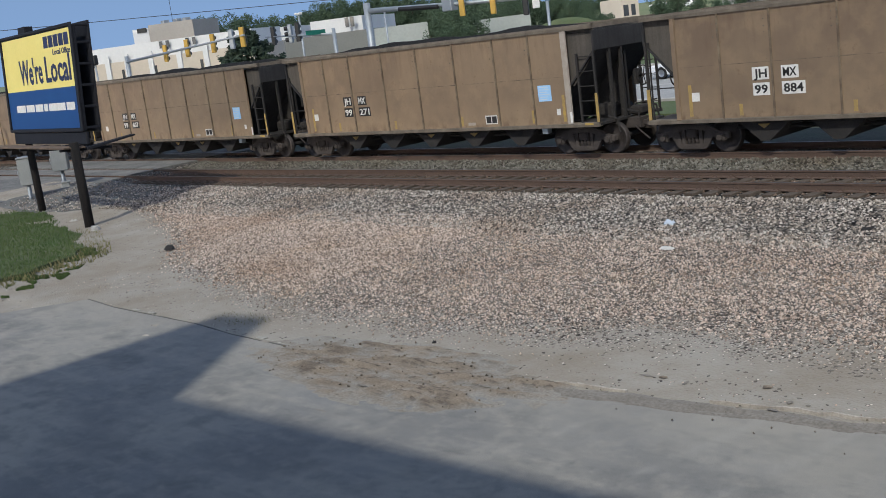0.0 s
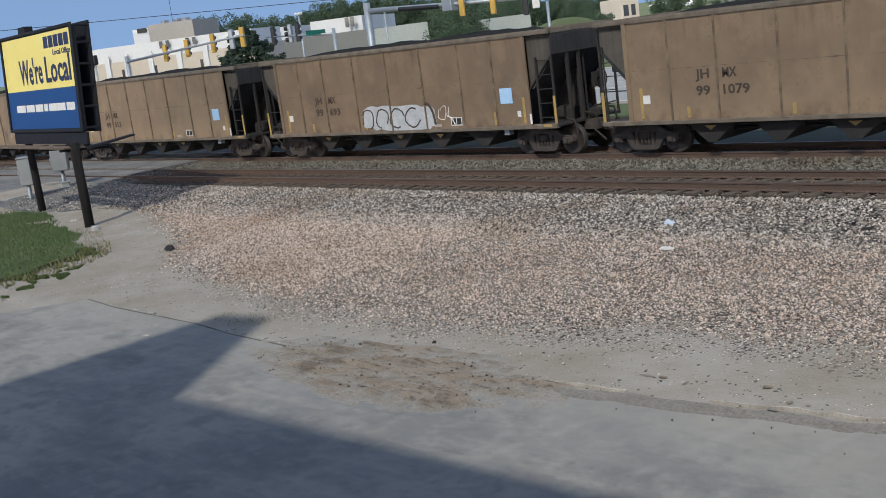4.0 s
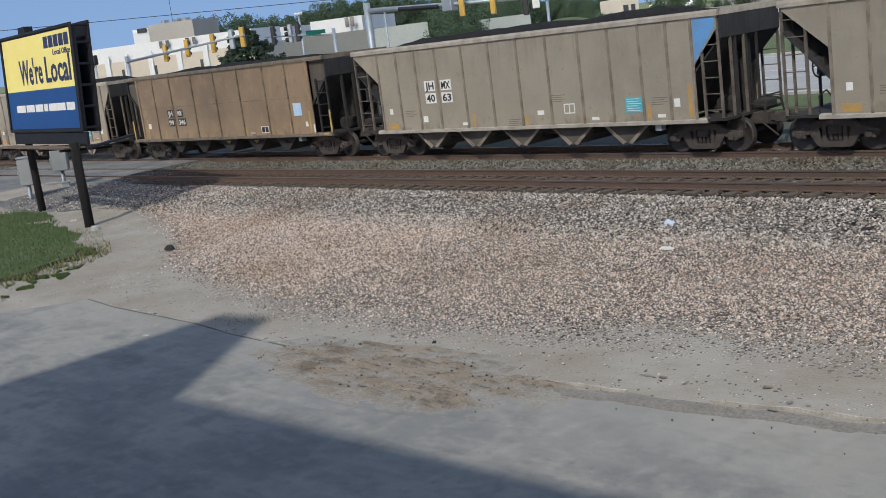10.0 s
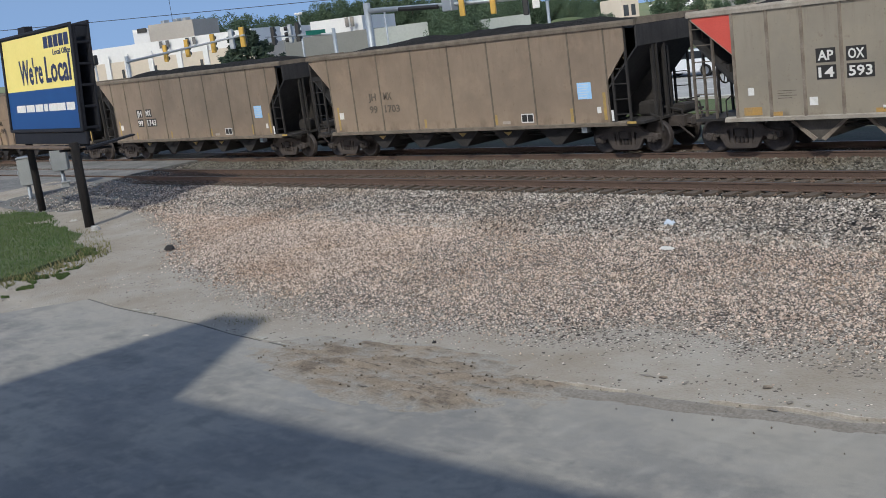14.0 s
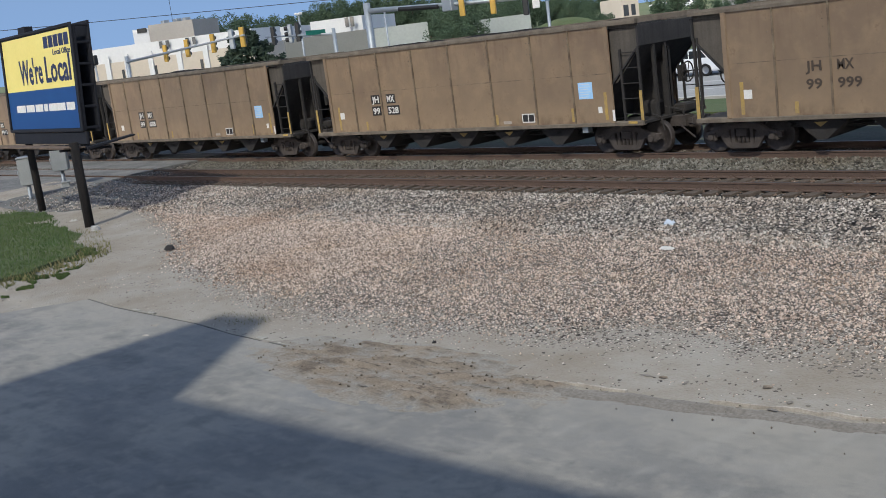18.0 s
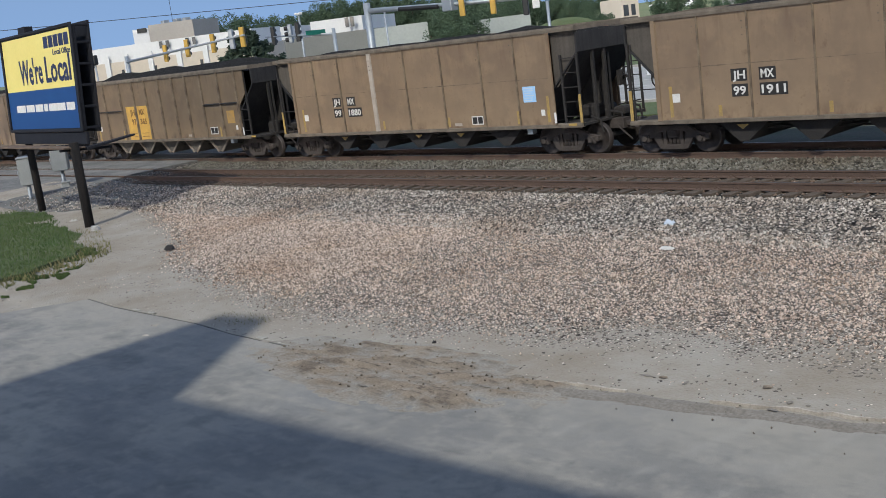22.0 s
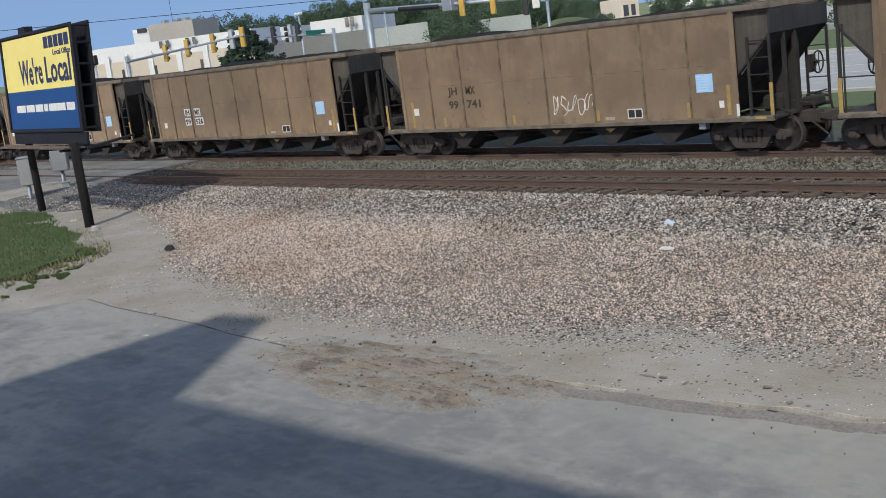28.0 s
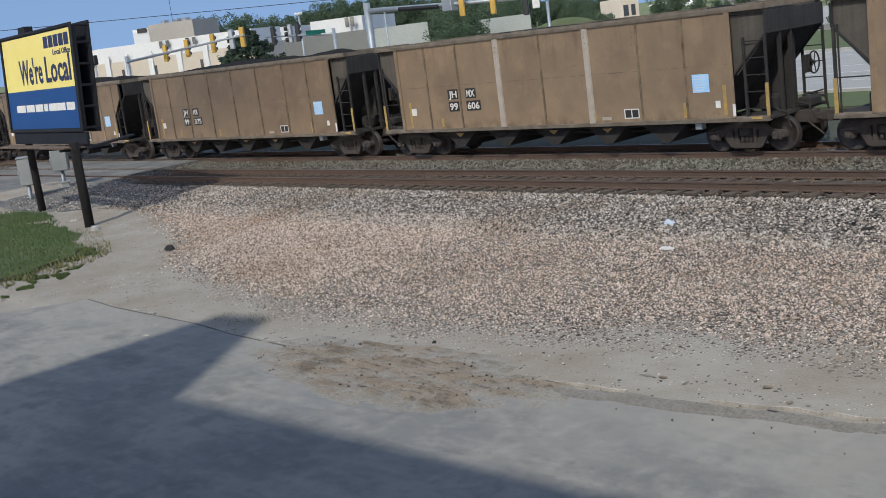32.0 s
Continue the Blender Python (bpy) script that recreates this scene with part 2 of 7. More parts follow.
    if margin:
        # dust blown over the strip next to the apron
        sx = nt.nodes.new("ShaderNodeSeparateXYZ")
        nt.links.new(tc.outputs["Object"], sx.inputs[0])
        wob = layer(0.9, 6, 0.25, 0.75, 1.6)[0]
        ad = nt.nodes.new("ShaderNodeMath")
        nt.links.new(sx.outputs["Y"], ad.inputs[0])
        nt.links.new(wob, ad.inputs[1])
        rm = nt.nodes.new("ShaderNodeMapRange")
        rm.inputs["From Min"].default_value, rm.inputs["From Max"].default_value, rm.inputs["To Max"].default_value = margin[0], margin[1], 0.6
        nt.links.new(ad.outputs[0], rm.inputs["Value"])
        col = blend(rm.outputs[0], col, margin[2])
    if heap:
        # drawn-out dark ruts in the heap; where it thins out the lot below shows through: (height at its rim, height where it covers, colour below)
        col = blend(layer(2.4, 5, 0.54, 0.66, 0.9, (0.7, 3.2, 1), -0.5)[0], col, dark)
        col = blend(layer(5.5, 5, 0.56, 0.66, 0.9, (0.6, 2.0, 1), 0.5)[0], col, dark)
        sx = nt.nodes.new("ShaderNodeSeparateXYZ")
        nt.links.new(tc.outputs["Object"], sx.inputs[0])
        ad = nt.nodes.new("ShaderNodeMath")
        nt.links.new(sx.outputs["Z"], ad.inputs[0])
        nt.links.new(layer(2.2, 7, 0.2, 0.8, 0.05)[0], ad.inputs[1])
        rm = nt.nodes.new("ShaderNodeMapRange")
        rm.inputs["From Min"].default_value, rm.inputs["From Max"].default_value = heap[1] + 0.025, heap[0] + 0.025
        nt.links.new(ad.outputs[0], rm.inputs["Value"])
        col = blend(rm.outputs[0], col, heap[2])
    g, raw = layer(grain, 2, 0.3, 0.7, 1.0)
    mr = nt.nodes.new("ShaderNodeMapRange")
    mr.inputs["To Min"].default_value, mr.inputs["To Max"].default_value = 0.82, 1.18
    nt.links.new(g, mr.inputs["Value"])
    hs = nt.nodes.new("ShaderNodeHueSaturation")
    nt.links.new(mr.outputs[0], hs.inputs["Value"])
    nt.links.new(col, hs.inputs["Color"])
    nt.links.new(hs.outputs[0], b.inputs["Base Color"])
    bp = nt.nodes.new("ShaderNodeBump")
    bp.inputs["Strength"].default_value, bp.inputs["Distance"].default_value = bump, 0.012
    nt.links.new(raw, bp.inputs["Height"])
    nt.links.new(bp.outputs[0], b.inputs["Normal"])
    return m


def stone_mat(name, colours, size, bump=0.8, dust=None, dust_scale=0.35, dust_amount=0.5, joint=0.08, thin=None):
    """Loose stone: each cell of a Voronoi pattern takes its own colour, dark joints between; dust lies over it in patches."""
    m = bpy.data.materials.new(name)
    m.use_nodes = True
    nt = m.node_tree
    b = nt.nodes["Principled BSDF"]
    b.inputs["Roughness"].default_value, b.inputs["Diffuse Roughness"].default_value = 0.9, 1.0
    b.inputs["Specular IOR Level"].default_value = 0.2
    tc = nt.nodes.new("ShaderNodeTexCoord")
    wob = nt.nodes.new("ShaderNodeTexNoise")
    wob.inputs["Scale"].default_value = 9.0
    nt.links.new(tc.outputs["Object"], wob.inputs["Vector"])
    vo = nt.nodes.new("ShaderNodeTexVoronoi")
    vo.inputs["Scale"].default_value = 1.0 / size
    nt.links.new(tc.outputs["Object"], vo.inputs["Vector"])
    sep = nt.nodes.new("ShaderNodeSeparateColor")
    nt.links.new(vo.outputs["Color"], sep.inputs[0])
    ramp = nt.nodes.new("ShaderNodeValToRGB")
    ramp.color_ramp.interpolation = "CONSTANT"
    while len(ramp.color_ramp.elements) < len(colours):
        ramp.color_ramp.elements.new(0.5)
    for i, c in enumerate(colours):
        ramp.color_ramp.elements[i].position = i / len(colours)
        ramp.color_ramp.elements[i].color = (*c, 1)
    nt.links.new(sep.outputs[0], ramp.inputs["Fac"])
    edge = nt.nodes.new("ShaderNodeMapRange")
    edge.inputs["From Min"].default_value, edge.inputs["From Max"].default_value = 0.26, 0.58
    edge.inputs["To Min"].default_value, edge.inputs["To Max"].default_value = 1.0, joint
    nt.links.new(vo.outputs["Distance"], edge.inputs["Value"])
    hs = nt.nodes.new("ShaderNodeHueSaturation")
    nt.links.new(edge.outputs[0], hs.inputs["Value"])
    nt.links.new(ramp.outputs[0], hs.inputs["Color"])
    col = hs.outputs[0]
    if dust:
        n = nt.nodes.new("ShaderNodeTexNoise")
        n.inputs["Scale"].default_value, n.inputs["Detail"].default_value = dust_scale, 5.0
        nt.links.new(tc.outputs["Object"], n.inputs["Vector"])
        r = nt.nodes.new("ShaderNodeMapRange")
        r.inputs["From Min"].default_value, r.inputs["From Max"].default_value = 0.4, 0.65
        r.inputs["To Max"].default_value = dust_amount
        nt.links.new(n.outputs["Fac"], r.inputs["Value"])
        mx = nt.nodes.new("ShaderNodeMix")
        mx.data_type = "RGBA"
        mx.inputs["B"].default_value = (*dust, 1)
        nt.links.new(r.outputs[0], mx.inputs["Factor"])
        nt.links.new(col, mx.inputs["A"])
        col = mx.outputs["Result"]
    if thin:
        # the stones thin out towards a wandering edge, given as (x, y) points, and leave the grit between them bare
        sx = nt.nodes.new("ShaderNodeSeparateXYZ")
        nt.links.new(tc.outputs["Object"], sx.inputs[0])
        xr = nt.nodes.new("ShaderNodeMapRange")
        xr.inputs["From Min"].default_value, xr.inputs["From Max"].default_value = thin[0][0][0], thin[0][-1][0]
        nt.links.new(sx.outputs["X"], xr.inputs["Value"])
        er = nt.nodes.new("ShaderNodeValToRGB")
        while len(er.color_ramp.elements) < len(thin[0]):
            er.color_ramp.elements.new(0.5)
        for i, (x, y) in enumerate(thin[0]):
            er.color_ramp.elements[i].position = (x - thin[0][0][0]) / (thin[0][-1][0] - thin[0][0][0])
            er.color_ramp.elements[i].color = (y / 20, y / 20, y / 20, 1)
        nt.links.new(xr.outputs[0], er.inputs["Fac"])

        def math_node(op, p, q):
            n = nt.nodes.new("ShaderNodeMath")
            n.operation = op
            for i, v in enumerate((p, q)):
                if isinstance(v, float):
                    n.inputs[i].default_value = v
                else:
                    nt.links.new(v, n.inputs[i])
            return n.outputs[0]

        wn = nt.nodes.new("ShaderNodeTexNoise")
        wn.inputs["Scale"].default_value, wn.inputs["Detail"].default_value = 0.9, 6.0
        nt.links.new(tc.outputs["Object"], wn.inputs["Vector"])
        past = math_node("SUBTRACT", sx.outputs["Y"], math_node("MULTIPLY", er.outputs[0], 20.0))
        past = math_node("ADD", past, math_node("MULTIPLY", math_node("SUBTRACT", wn.outputs["Fac"], 0.5), 2.6))
        share = nt.nodes.new("ShaderNodeMapRange")
        share.inputs["From Min"].default_value, share.inputs["From Max"].default_value = -0.5, 1.3
        share.inputs["To Min"].default_value = 0.03
        nt.links.new(past, share.inputs["Value"])
        there = math_node("LESS_THAN", sep.outputs[1], share.outputs[0])
        gn = nt.nodes.new("ShaderNodeTexNoise")
        gn.inputs["Scale"].default_value, gn.inputs["Detail"].default_value, gn.inputs["Roughness"].default_value = 0.7, 9.0, 0.65
        nt.links.new(tc.outputs["Object"], gn.inputs["Vector"])
        gr = nt.nodes.new("ShaderNodeValToRGB")
        gr.color_ramp.elements[0].position, gr.color_ramp.elements[1].position = 0.36, 0.64
        gr.color_ramp.elements[0].color, gr.color_ramp.elements[1].color = (*thin[1], 1), (*thin[2], 1)
        nt.links.new(gn.outputs["Fac"], gr.inputs["Fac"])
        mx = nt.nodes.new("ShaderNodeMix")
        mx.data_type = "RGBA"
        nt.links.new(there, mx.inputs["Factor"])
        nt.links.new(gr.outputs[0], mx.inputs["A"])
        nt.links.new(col, mx.inputs["B"])
        col = mx.outputs["Result"]
    nt.links.new(col, b.inputs["Base Color"])
    bp = nt.nodes.new("ShaderNodeBump")
    bp.invert = True
    bp.inputs["Strength"].default_value, bp.inputs["Distance"].default_value = bump, size * 0.6
    nt.links.new(vo.outputs["Distance"], bp.inputs["Height"])
    nt.links.new(bp.outputs[0], b.inputs["Normal"])
    return m


M_BROWN = wagon_mat("brown_car_paint", (0.197, 0.140, 0.092), (0.143, 0.101, 0.069), (0.091, 0.057, 0.037), (0.245, 0.173, 0.110))
M_TAN = wagon_mat("dusty_tan_car_paint", (0.240, 0.171, 0.109), (0.179, 0.125, 0.083), (0.115, 0.067, 0.041), (0.297, 0.212, 0.130))
M_DUSK = wagon_mat("dusty_drab_car_paint", (0.234, 0.180, 0.131), (0.178, 0.134, 0.097), (0.116, 0.079, 0.053), (0.283, 0.213, 0.150))
M_GREY = wagon_mat("dusty_grey_car_paint", (0.292, 0.256, 0.202), (0.238, 0.207, 0.163), (0.150, 0.112, 0.078), (0.33, 0.282, 0.210))
M_UMBER = wagon_mat("dark_umber_car_paint", (0.192, 0.137, 0.085), (0.142, 0.100, 0.062), (0.067, 0.043, 0.028), (0.235, 0.164, 0.096))
M_CHORD = mat("dusty_chord", (0.175, 0.145, 0.112), 0.8, spots=(0.105, 0.085, 0.066), fine=25, coarse=3, mix=0.2, bump=0.1, spec=0.25)
M_RIB = mat("rusty_rib", (0.225, 0.172, 0.116), 0.8, spots=(0.085, 0.058, 0.040), fine=35, coarse=2.6, mix=0.3, bump=0.1)
M_CHORDG = mat("dusty_grey_chord", (0.36, 0.325, 0.275), 0.8, spots=(0.24, 0.205, 0.165), fine=25, coarse=3, mix=0.2, bump=0.1)
M_POCKET = mat("dusty_hopper_pocket", (0.105, 0.092, 0.078), 0.85, spots=(0.055, 0.048, 0.042), fine=25, coarse=2, mix=0.3)
M_RIBG = mat("grey_rib", (0.25, 0.212, 0.17), 0.8, spots=(0.13, 0.098, 0.074), fine=35, coarse=2.6, mix=0.3, bump=0.1)
M_ENDS = mat("near_black_end_sheet", (0.040, 0.037, 0.036), 0.85, spots=(0.020, 0.019, 0.020), fine=25, coarse=1.5, mix=0.3, streak=((0.012, 0.011, 0.011), 0.5))
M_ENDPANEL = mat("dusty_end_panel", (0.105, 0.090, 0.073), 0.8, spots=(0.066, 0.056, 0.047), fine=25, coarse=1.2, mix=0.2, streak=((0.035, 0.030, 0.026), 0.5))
M_LADDER = mat("dusty_ladder_steel", (0.15, 0.128, 0.105), 0.8, spots=(0.07, 0.054, 0.042), fine=30, coarse=3, mix=0.3)
M_NEARBLACK = mat("near_black_steel", (0.020, 0.0185, 0.018), 0.85, spots=(0.034, 0.029, 0.026), fine=30, coarse=3, mix=0.4)
M_TRUCK = mat("dirty_cast_steel", (0.040, 0.033, 0.030), 0.9, spots=(0.072, 0.058, 0.050), fine=30, coarse=4, mix=0.4, bump=0.2)
M_WHEEL = mat("worn_wheel_steel", (0.060, 0.048, 0.043), 0.6, 0.3, spots=(0.034, 0.028, 0.025), fine=20, coarse=6, mix=0.3)
M_COAL = mat("coal", (0.016, 0.0155, 0.015), 0.95, spots=(0.028, 0.026, 0.024), fine=22, coarse=6, mix=0.9, bump=0.9, bump_scale=0.08, spec=0.08)
M_YELLOW = mat("faded_yellow_stripe", (0.42, 0.28, 0.075), 0.7, spots=(0.30, 0.21, 0.09), fine=30, coarse=6, mix=0.25)
M_ORANGE = mat("faded_orange_patch", (0.48, 0.27, 0.055), 0.75, spots=(0.33, 0.22, 0.1), fine=30, coarse=4, mix=0.25)
M_PANELY = mat("yellow_number_panel", (0.58, 0.35, 0.07), 0.7, spots=(0.44, 0.27, 0.07), fine=30, coarse=3, mix=0.2)
M_WHITE = mat("white_tag", (0.72, 0.70, 0.66), 0.6, fine=40, coarse=6, mix=0.1, bump=0, spots=(0.6, 0.57, 0.52))
M_BLUE = mat("pale_blue_placard", (0.30, 0.52, 0.78), 0.5, spots=(0.40, 0.60, 0.80), fine=60, coarse=5, mix=0.12, bump=0)
M_TURQ = mat("turquoise_placard", (0.05, 0.33, 0.40), 0.5, spots=(0.09, 0.38, 0.44), fine=60, coarse=5, mix=0.12, bump=0)
M_RED = mat("faded_red_paint", (0.54, 0.085, 0.06), 0.6, spots=(0.5, 0.07, 0.05), fine=30, coarse=2, mix=0.15, bump=0)
M_SKYBLUE = mat("blue_corner_paint", (0.10, 0.27, 0.52), 0.6, spots=(0.12, 0.22, 0.38), fine=30, coarse=2, mix=0.15, bump=0)
M_BLACKPATCH = mat("black_patch", (0.03, 0.027, 0.025), 0.7, fine=30, coarse=4, mix=0.2, bump=0)
M_DARKTEXT = mat("dark_lettering", (0.075, 0.055, 0.042), 0.8, fine=30, coarse=4, mix=0.2, bump=0)
M_STENCIL = mat("faded_stencil", (0.135, 0.110, 0.085), 0.8, fine=30, coarse=4, mix=0.3, bump=0)
M_INK = mat("faded_brown_lettering", (0.22, 0.125, 0.04), 0.8, fine=30, coarse=4, mix=0.2, bump=0)
M_SILVER = mat("silver_spray_paint", (0.50, 0.50, 0.50), 0.6, spots=(0.36, 0.37, 0.38), fine=20, coarse=3, mix=0.3, bump=0)
M_PATCH = mat("pale_overpaint", (0.40, 0.35, 0.30), 0.75, spots=(0.33, 0.28, 0.23), fine=30, coarse=4, mix=0.15, bump=0)
M_GALV = mat("galvanised_steel", (0.36, 0.38, 0.40), 0.5, 0.5, spots=(0.30, 0.32, 0.33), fine=30, coarse=4, mix=0.12, bump=0.02)
M_RAIL = mat("rusty_rail", (0.083, 0.054, 0.041), 0.8, 0.0, spots=(0.103, 0.067, 0.049), fine=25, coarse=2, mix=0.3)
M_RAILTOP = mat("worn_rail_head", (0.14, 0.125, 0.115), 0.35, 0.7, spots=(0.18, 0.16, 0.15), fine=25, coarse=1, mix=0.2, bump=0.02)
M_TIE = mat("weathered_tie", (0.093, 0.070, 0.052), 0.95, spots=(0.057, 0.044, 0.033), fine=30, coarse=4, mix=0.4, stretch=(6, 1, 1), bump=0.3)
M_ASPHALT = ground_mat("worn_asphalt", (0.195, 0.188, 0.178), (0.285, 0.263, 0.226), (0.125, 0.123, 0.120), 75, 0.35, 0.8, 0.7, (9.2, 11.4, (0.255, 0.233, 0.20)), stripes=(-9.62, -8.08, -7.11))
M_ROAD = ground_mat("road_surface", (0.115, 0.114, 0.111), (0.195, 0.187, 0.174), (0.072, 0.071, 0.069), 40, 0.15, 0.75, 0.7)
M_STREET = ground_mat("pale_street", (0.25, 0.248, 0.243), (0.30, 0.293, 0.282), (0.20, 0.198, 0.193), 40, 0.15, 0.6, 0.4)
M_PAINTLINE = mat("road_line_paint", (0.40, 0.395, 0.38), 0.8, fine=20, coarse=2, mix=0.2, bump=0)
M_DIRT = ground_mat("dry_dirt", (0.212, 0.168, 0.125), (0.255, 0.212, 0.162), (0.100, 0.079, 0.061), 30, 0.8, 0.5, 0.8, heap=(-0.403, -0.362, (0.242, 0.223, 0.193)))
M_CONC = mat("pale_concrete", (0.42, 0.40, 0.36), 0.9, spots=(0.34, 0.32, 0.29), fine=30, coarse=1.2, mix=0.2, bump=0.15)
M_GRASS = mat("mown_grass", (0.06, 0.086, 0.03), 0.95, spots=(0.088, 0.10, 0.044), fine=20, coarse=0.6, mix=0.5, bump=0.5, bump_scale=0.05)
M_BLADE = mat("grass_blades", (0.060, 0.105, 0.026), 0.9, spots=(0.095, 0.125, 0.040), fine=6, coarse=0.8, mix=0.4, bump=0)
M_BLADEDRY = mat("dry_grass_blades", (0.24, 0.20, 0.10), 0.9, spots=(0.15, 0.15, 0.06), fine=6, coarse=0.8, mix=0.4, bump=0)
M_WEEDS = mat("shaded_weedy_soil", (0.045, 0.055, 0.032), 0.95, spots=(0.065, 0.06, 0.045), fine=14, coarse=1.2, mix=0.7, bump=0.6, bump_scale=0.06)
M_GROUND = mat("open_ground", (0.10, 0.13, 0.05), 0.95, spots=(0.15, 0.15, 0.08), fine=2, coarse=0.05, mix=0.3, bump=0.1)
STONE_EDGE = [(-46, 19.9), (-38, 19.8), (-34.5, 18.2), (-31, 16.8), (-27, 15.2), (-23.3, 12.9), (-18.7, 11.7), (-15.4, 11.0), (-12.2, 11.2), (-10.4, 11.7), (-8.7, 12.1), (-5.7, 12.4), (6, 13)]
M_BALLAST = stone_mat("ballast_bed", [(0.26, 0.231, 0.199), (0.38, 0.34, 0.295), (0.17, 0.15, 0.13), (0.50, 0.45, 0.394), (0.28, 0.223, 0.181), (0.07, 0.062, 0.055)], 0.06, dust=(0.28, 0.25, 0.213), dust_amount=0.1, joint=0.02)
M_GRAVEL = stone_mat("gravel_bed", [(0.48, 0.40, 0.336), (0.61, 0.53, 0.456), (0.40, 0.325, 0.27), (0.66, 0.58, 0.507), (0.08, 0.066, 0.056), (0.56, 0.464, 0.39), (0.17, 0.138, 0.115)], 0.038, dust=(0.41, 0.35, 0.288), dust_amount=0.28, joint=0.17,
                     thin=(STONE_EDGE, (0.30, 0.272, 0.232), (0.24, 0.205, 0.162)))
M_BROKEN = mat("broken_asphalt_side", (0.205, 0.182, 0.155), 0.95, spots=(0.165, 0.145, 0.122), fine=25, coarse=2.0, mix=0.4, bump=0.5, bump_scale=0.02)
M_TIMBER = mat("creosoted_post", (0.013, 0.012, 0.012), 0.85, spots=(0.024, 0.021, 0.019), fine=30, coarse=3, mix=0.4, stretch=(4, 4, 0.5), bump=0.3, spec=0.15)
M_BOARDBACK = mat("dark_board_frame", (0.011, 0.0115, 0.015), 0.7, spots=(0.018, 0.018, 0.022), fine=20, coarse=2, mix=0.3, spec=0.2)
M_ADYELLOW = mat("yellow_poster", (0.80, 0.66, 0.19), 0.5, spots=(0.76, 0.62, 0.17), fine=10, coarse=0.8, mix=0.06, bump=0)
M_ADBLUE = mat("blue_poster", (0.006, 0.047, 0.175), 0.5, spots=(0.008, 0.056, 0.195), fine=10, coarse=0.8, mix=0.06, bump=0)
M_NAVY = mat("navy_lettering", (0.02, 0.03, 0.09), 0.6, fine=10, coarse=2, mix=0.05, bump=0)
M_PLANK = mat("weathered_plank", (0.15, 0.105, 0.075), 0.9, spots=(0.07, 0.052, 0.042), fine=30, coarse=3, mix=0.4, bump=0.2)
M_CABINET = mat("grey_cabinet_paint", (0.25, 0.258, 0.25), 0.6, spots=(0.21, 0.215, 0.21), fine=25, coarse=2, mix=0.12, bump=0.03)
M_BEIGE = mat("beige_precast_wall", (0.58, 0.515, 0.425), 0.9, spots=(0.54, 0.475, 0.39), fine=3, coarse=0.15, mix=0.08, bump=0.05)
M_TOWERWALL = mat("grey_beige_wall", (0.42, 0.385, 0.34), 0.9, spots=(0.37, 0.34, 0.30), fine=3, coarse=0.15, mix=0.08, bump=0.05)
M_WHITEWALL = mat("white_metal_wall", (0.70, 0.695, 0.68), 0.7, spots=(0.64, 0.635, 0.62), fine=3, coarse=0.2, mix=0.06, bump=0.03)
M_PALEWALL = mat("pale_green_wall", (0.42, 0.44, 0.41), 0.9, spots=(0.38, 0.40, 0.365), fine=4, coarse=0.2, mix=0.1, bump=0.05)
M_GREYWALL = mat("grey_block_wall", (0.25, 0.248, 0.228), 0.9, spots=(0.22, 0.218, 0.20), fine=4, coarse=0.2, mix=0.1, bump=0.05)
M_DARKGLASS = mat("dark_window", (0.03, 0.035, 0.04), 0.15, fine=2, coarse=0.5, mix=0.2, bump=0, spec=0.6)
M_SIGNALY = mat("signal_yellow", (0.52, 0.31, 0.05), 0.5, fine=10, coarse=2, mix=0.1, bump=0)
M_SIGNALB = mat("signal_black", (0.018, 0.018, 0.018), 0.5, fine=10, coarse=2, mix=0.2, bump=0)
M_SIGNGREEN = mat("sign_green", (0.02, 0.20, 0.15), 0.5, fine=10, coarse=2, mix=0.1, bump=0)
M_BARK = mat("bark", (0.10, 0.075, 0.055), 0.95, spots=(0.06, 0.045, 0.035), fine=20, coarse=3, mix=0.5, bump=0.4)
M_LEAF = mat("tree_leaves", (0.048, 0.080, 0.046), 0.8, spots=(0.072, 0.108, 0.058), fine=3, coarse=0.35, mix=0.5, bump=0)
M_PINE = mat("spruce_needles", (0.026, 0.042, 0.03), 0.85, spots=(0.04, 0.062, 0.038), fine=4, coarse=0.5, mix=0.5, bump=0)
M_CARWHITE = mat("white_car_paint", (0.78, 0.78, 0.78), 0.25, fine=4, coarse=0.5, mix=0.02, bump=0, spots=(0.76, 0.76, 0.77), spec=0.6)
M_CARDARK = mat("dark_car_paint", (0.02, 0.025, 0.032), 0.2, fine=4, coarse=0.5, mix=0.02, bump=0, spec=0.6)
M_RUBBER = mat("tyre_rubber", (0.02, 0.02, 0.02), 0.9, fine=30, coarse=3, mix=0.2, bump=0.1)
M_ALLOY = mat("alloy_rim", (0.45, 0.45, 0.46), 0.35, 0.7, fine=10, coarse=3, mix=0.1, bump=0)
M_LAMPRED = mat("red_lamp_lens", (0.45, 0.02, 0.02), 0.3, fine=10, coarse=3, mix=0.1, bump=0)
M_PALEPLASTIC = mat("crumpled_pale_plastic", (0.62, 0.68, 0.75), 0.4, fine=20, coarse=6, mix=0.1, bump=0.2)

# ---------------------------------------------------------------- ground and tracks
LOT_Z = -0.40
TRACK_A, TRACK_B = 22.517, 26.237   # track centres
RAIL_B = 0.09                       # rail top of the far track; the near one is at 0


def interp(v, table):
    for (a, za), (b, zb) in zip(table, table[1:]):
        if v <= b:
            return za + (zb - za) * max(0.0, v - a) / (b - a)
    return table[-1][1]


def hill(x, y):
    return -0.50 + max(0.0, min(1.0, (y - 74) / 200)) * 3.2


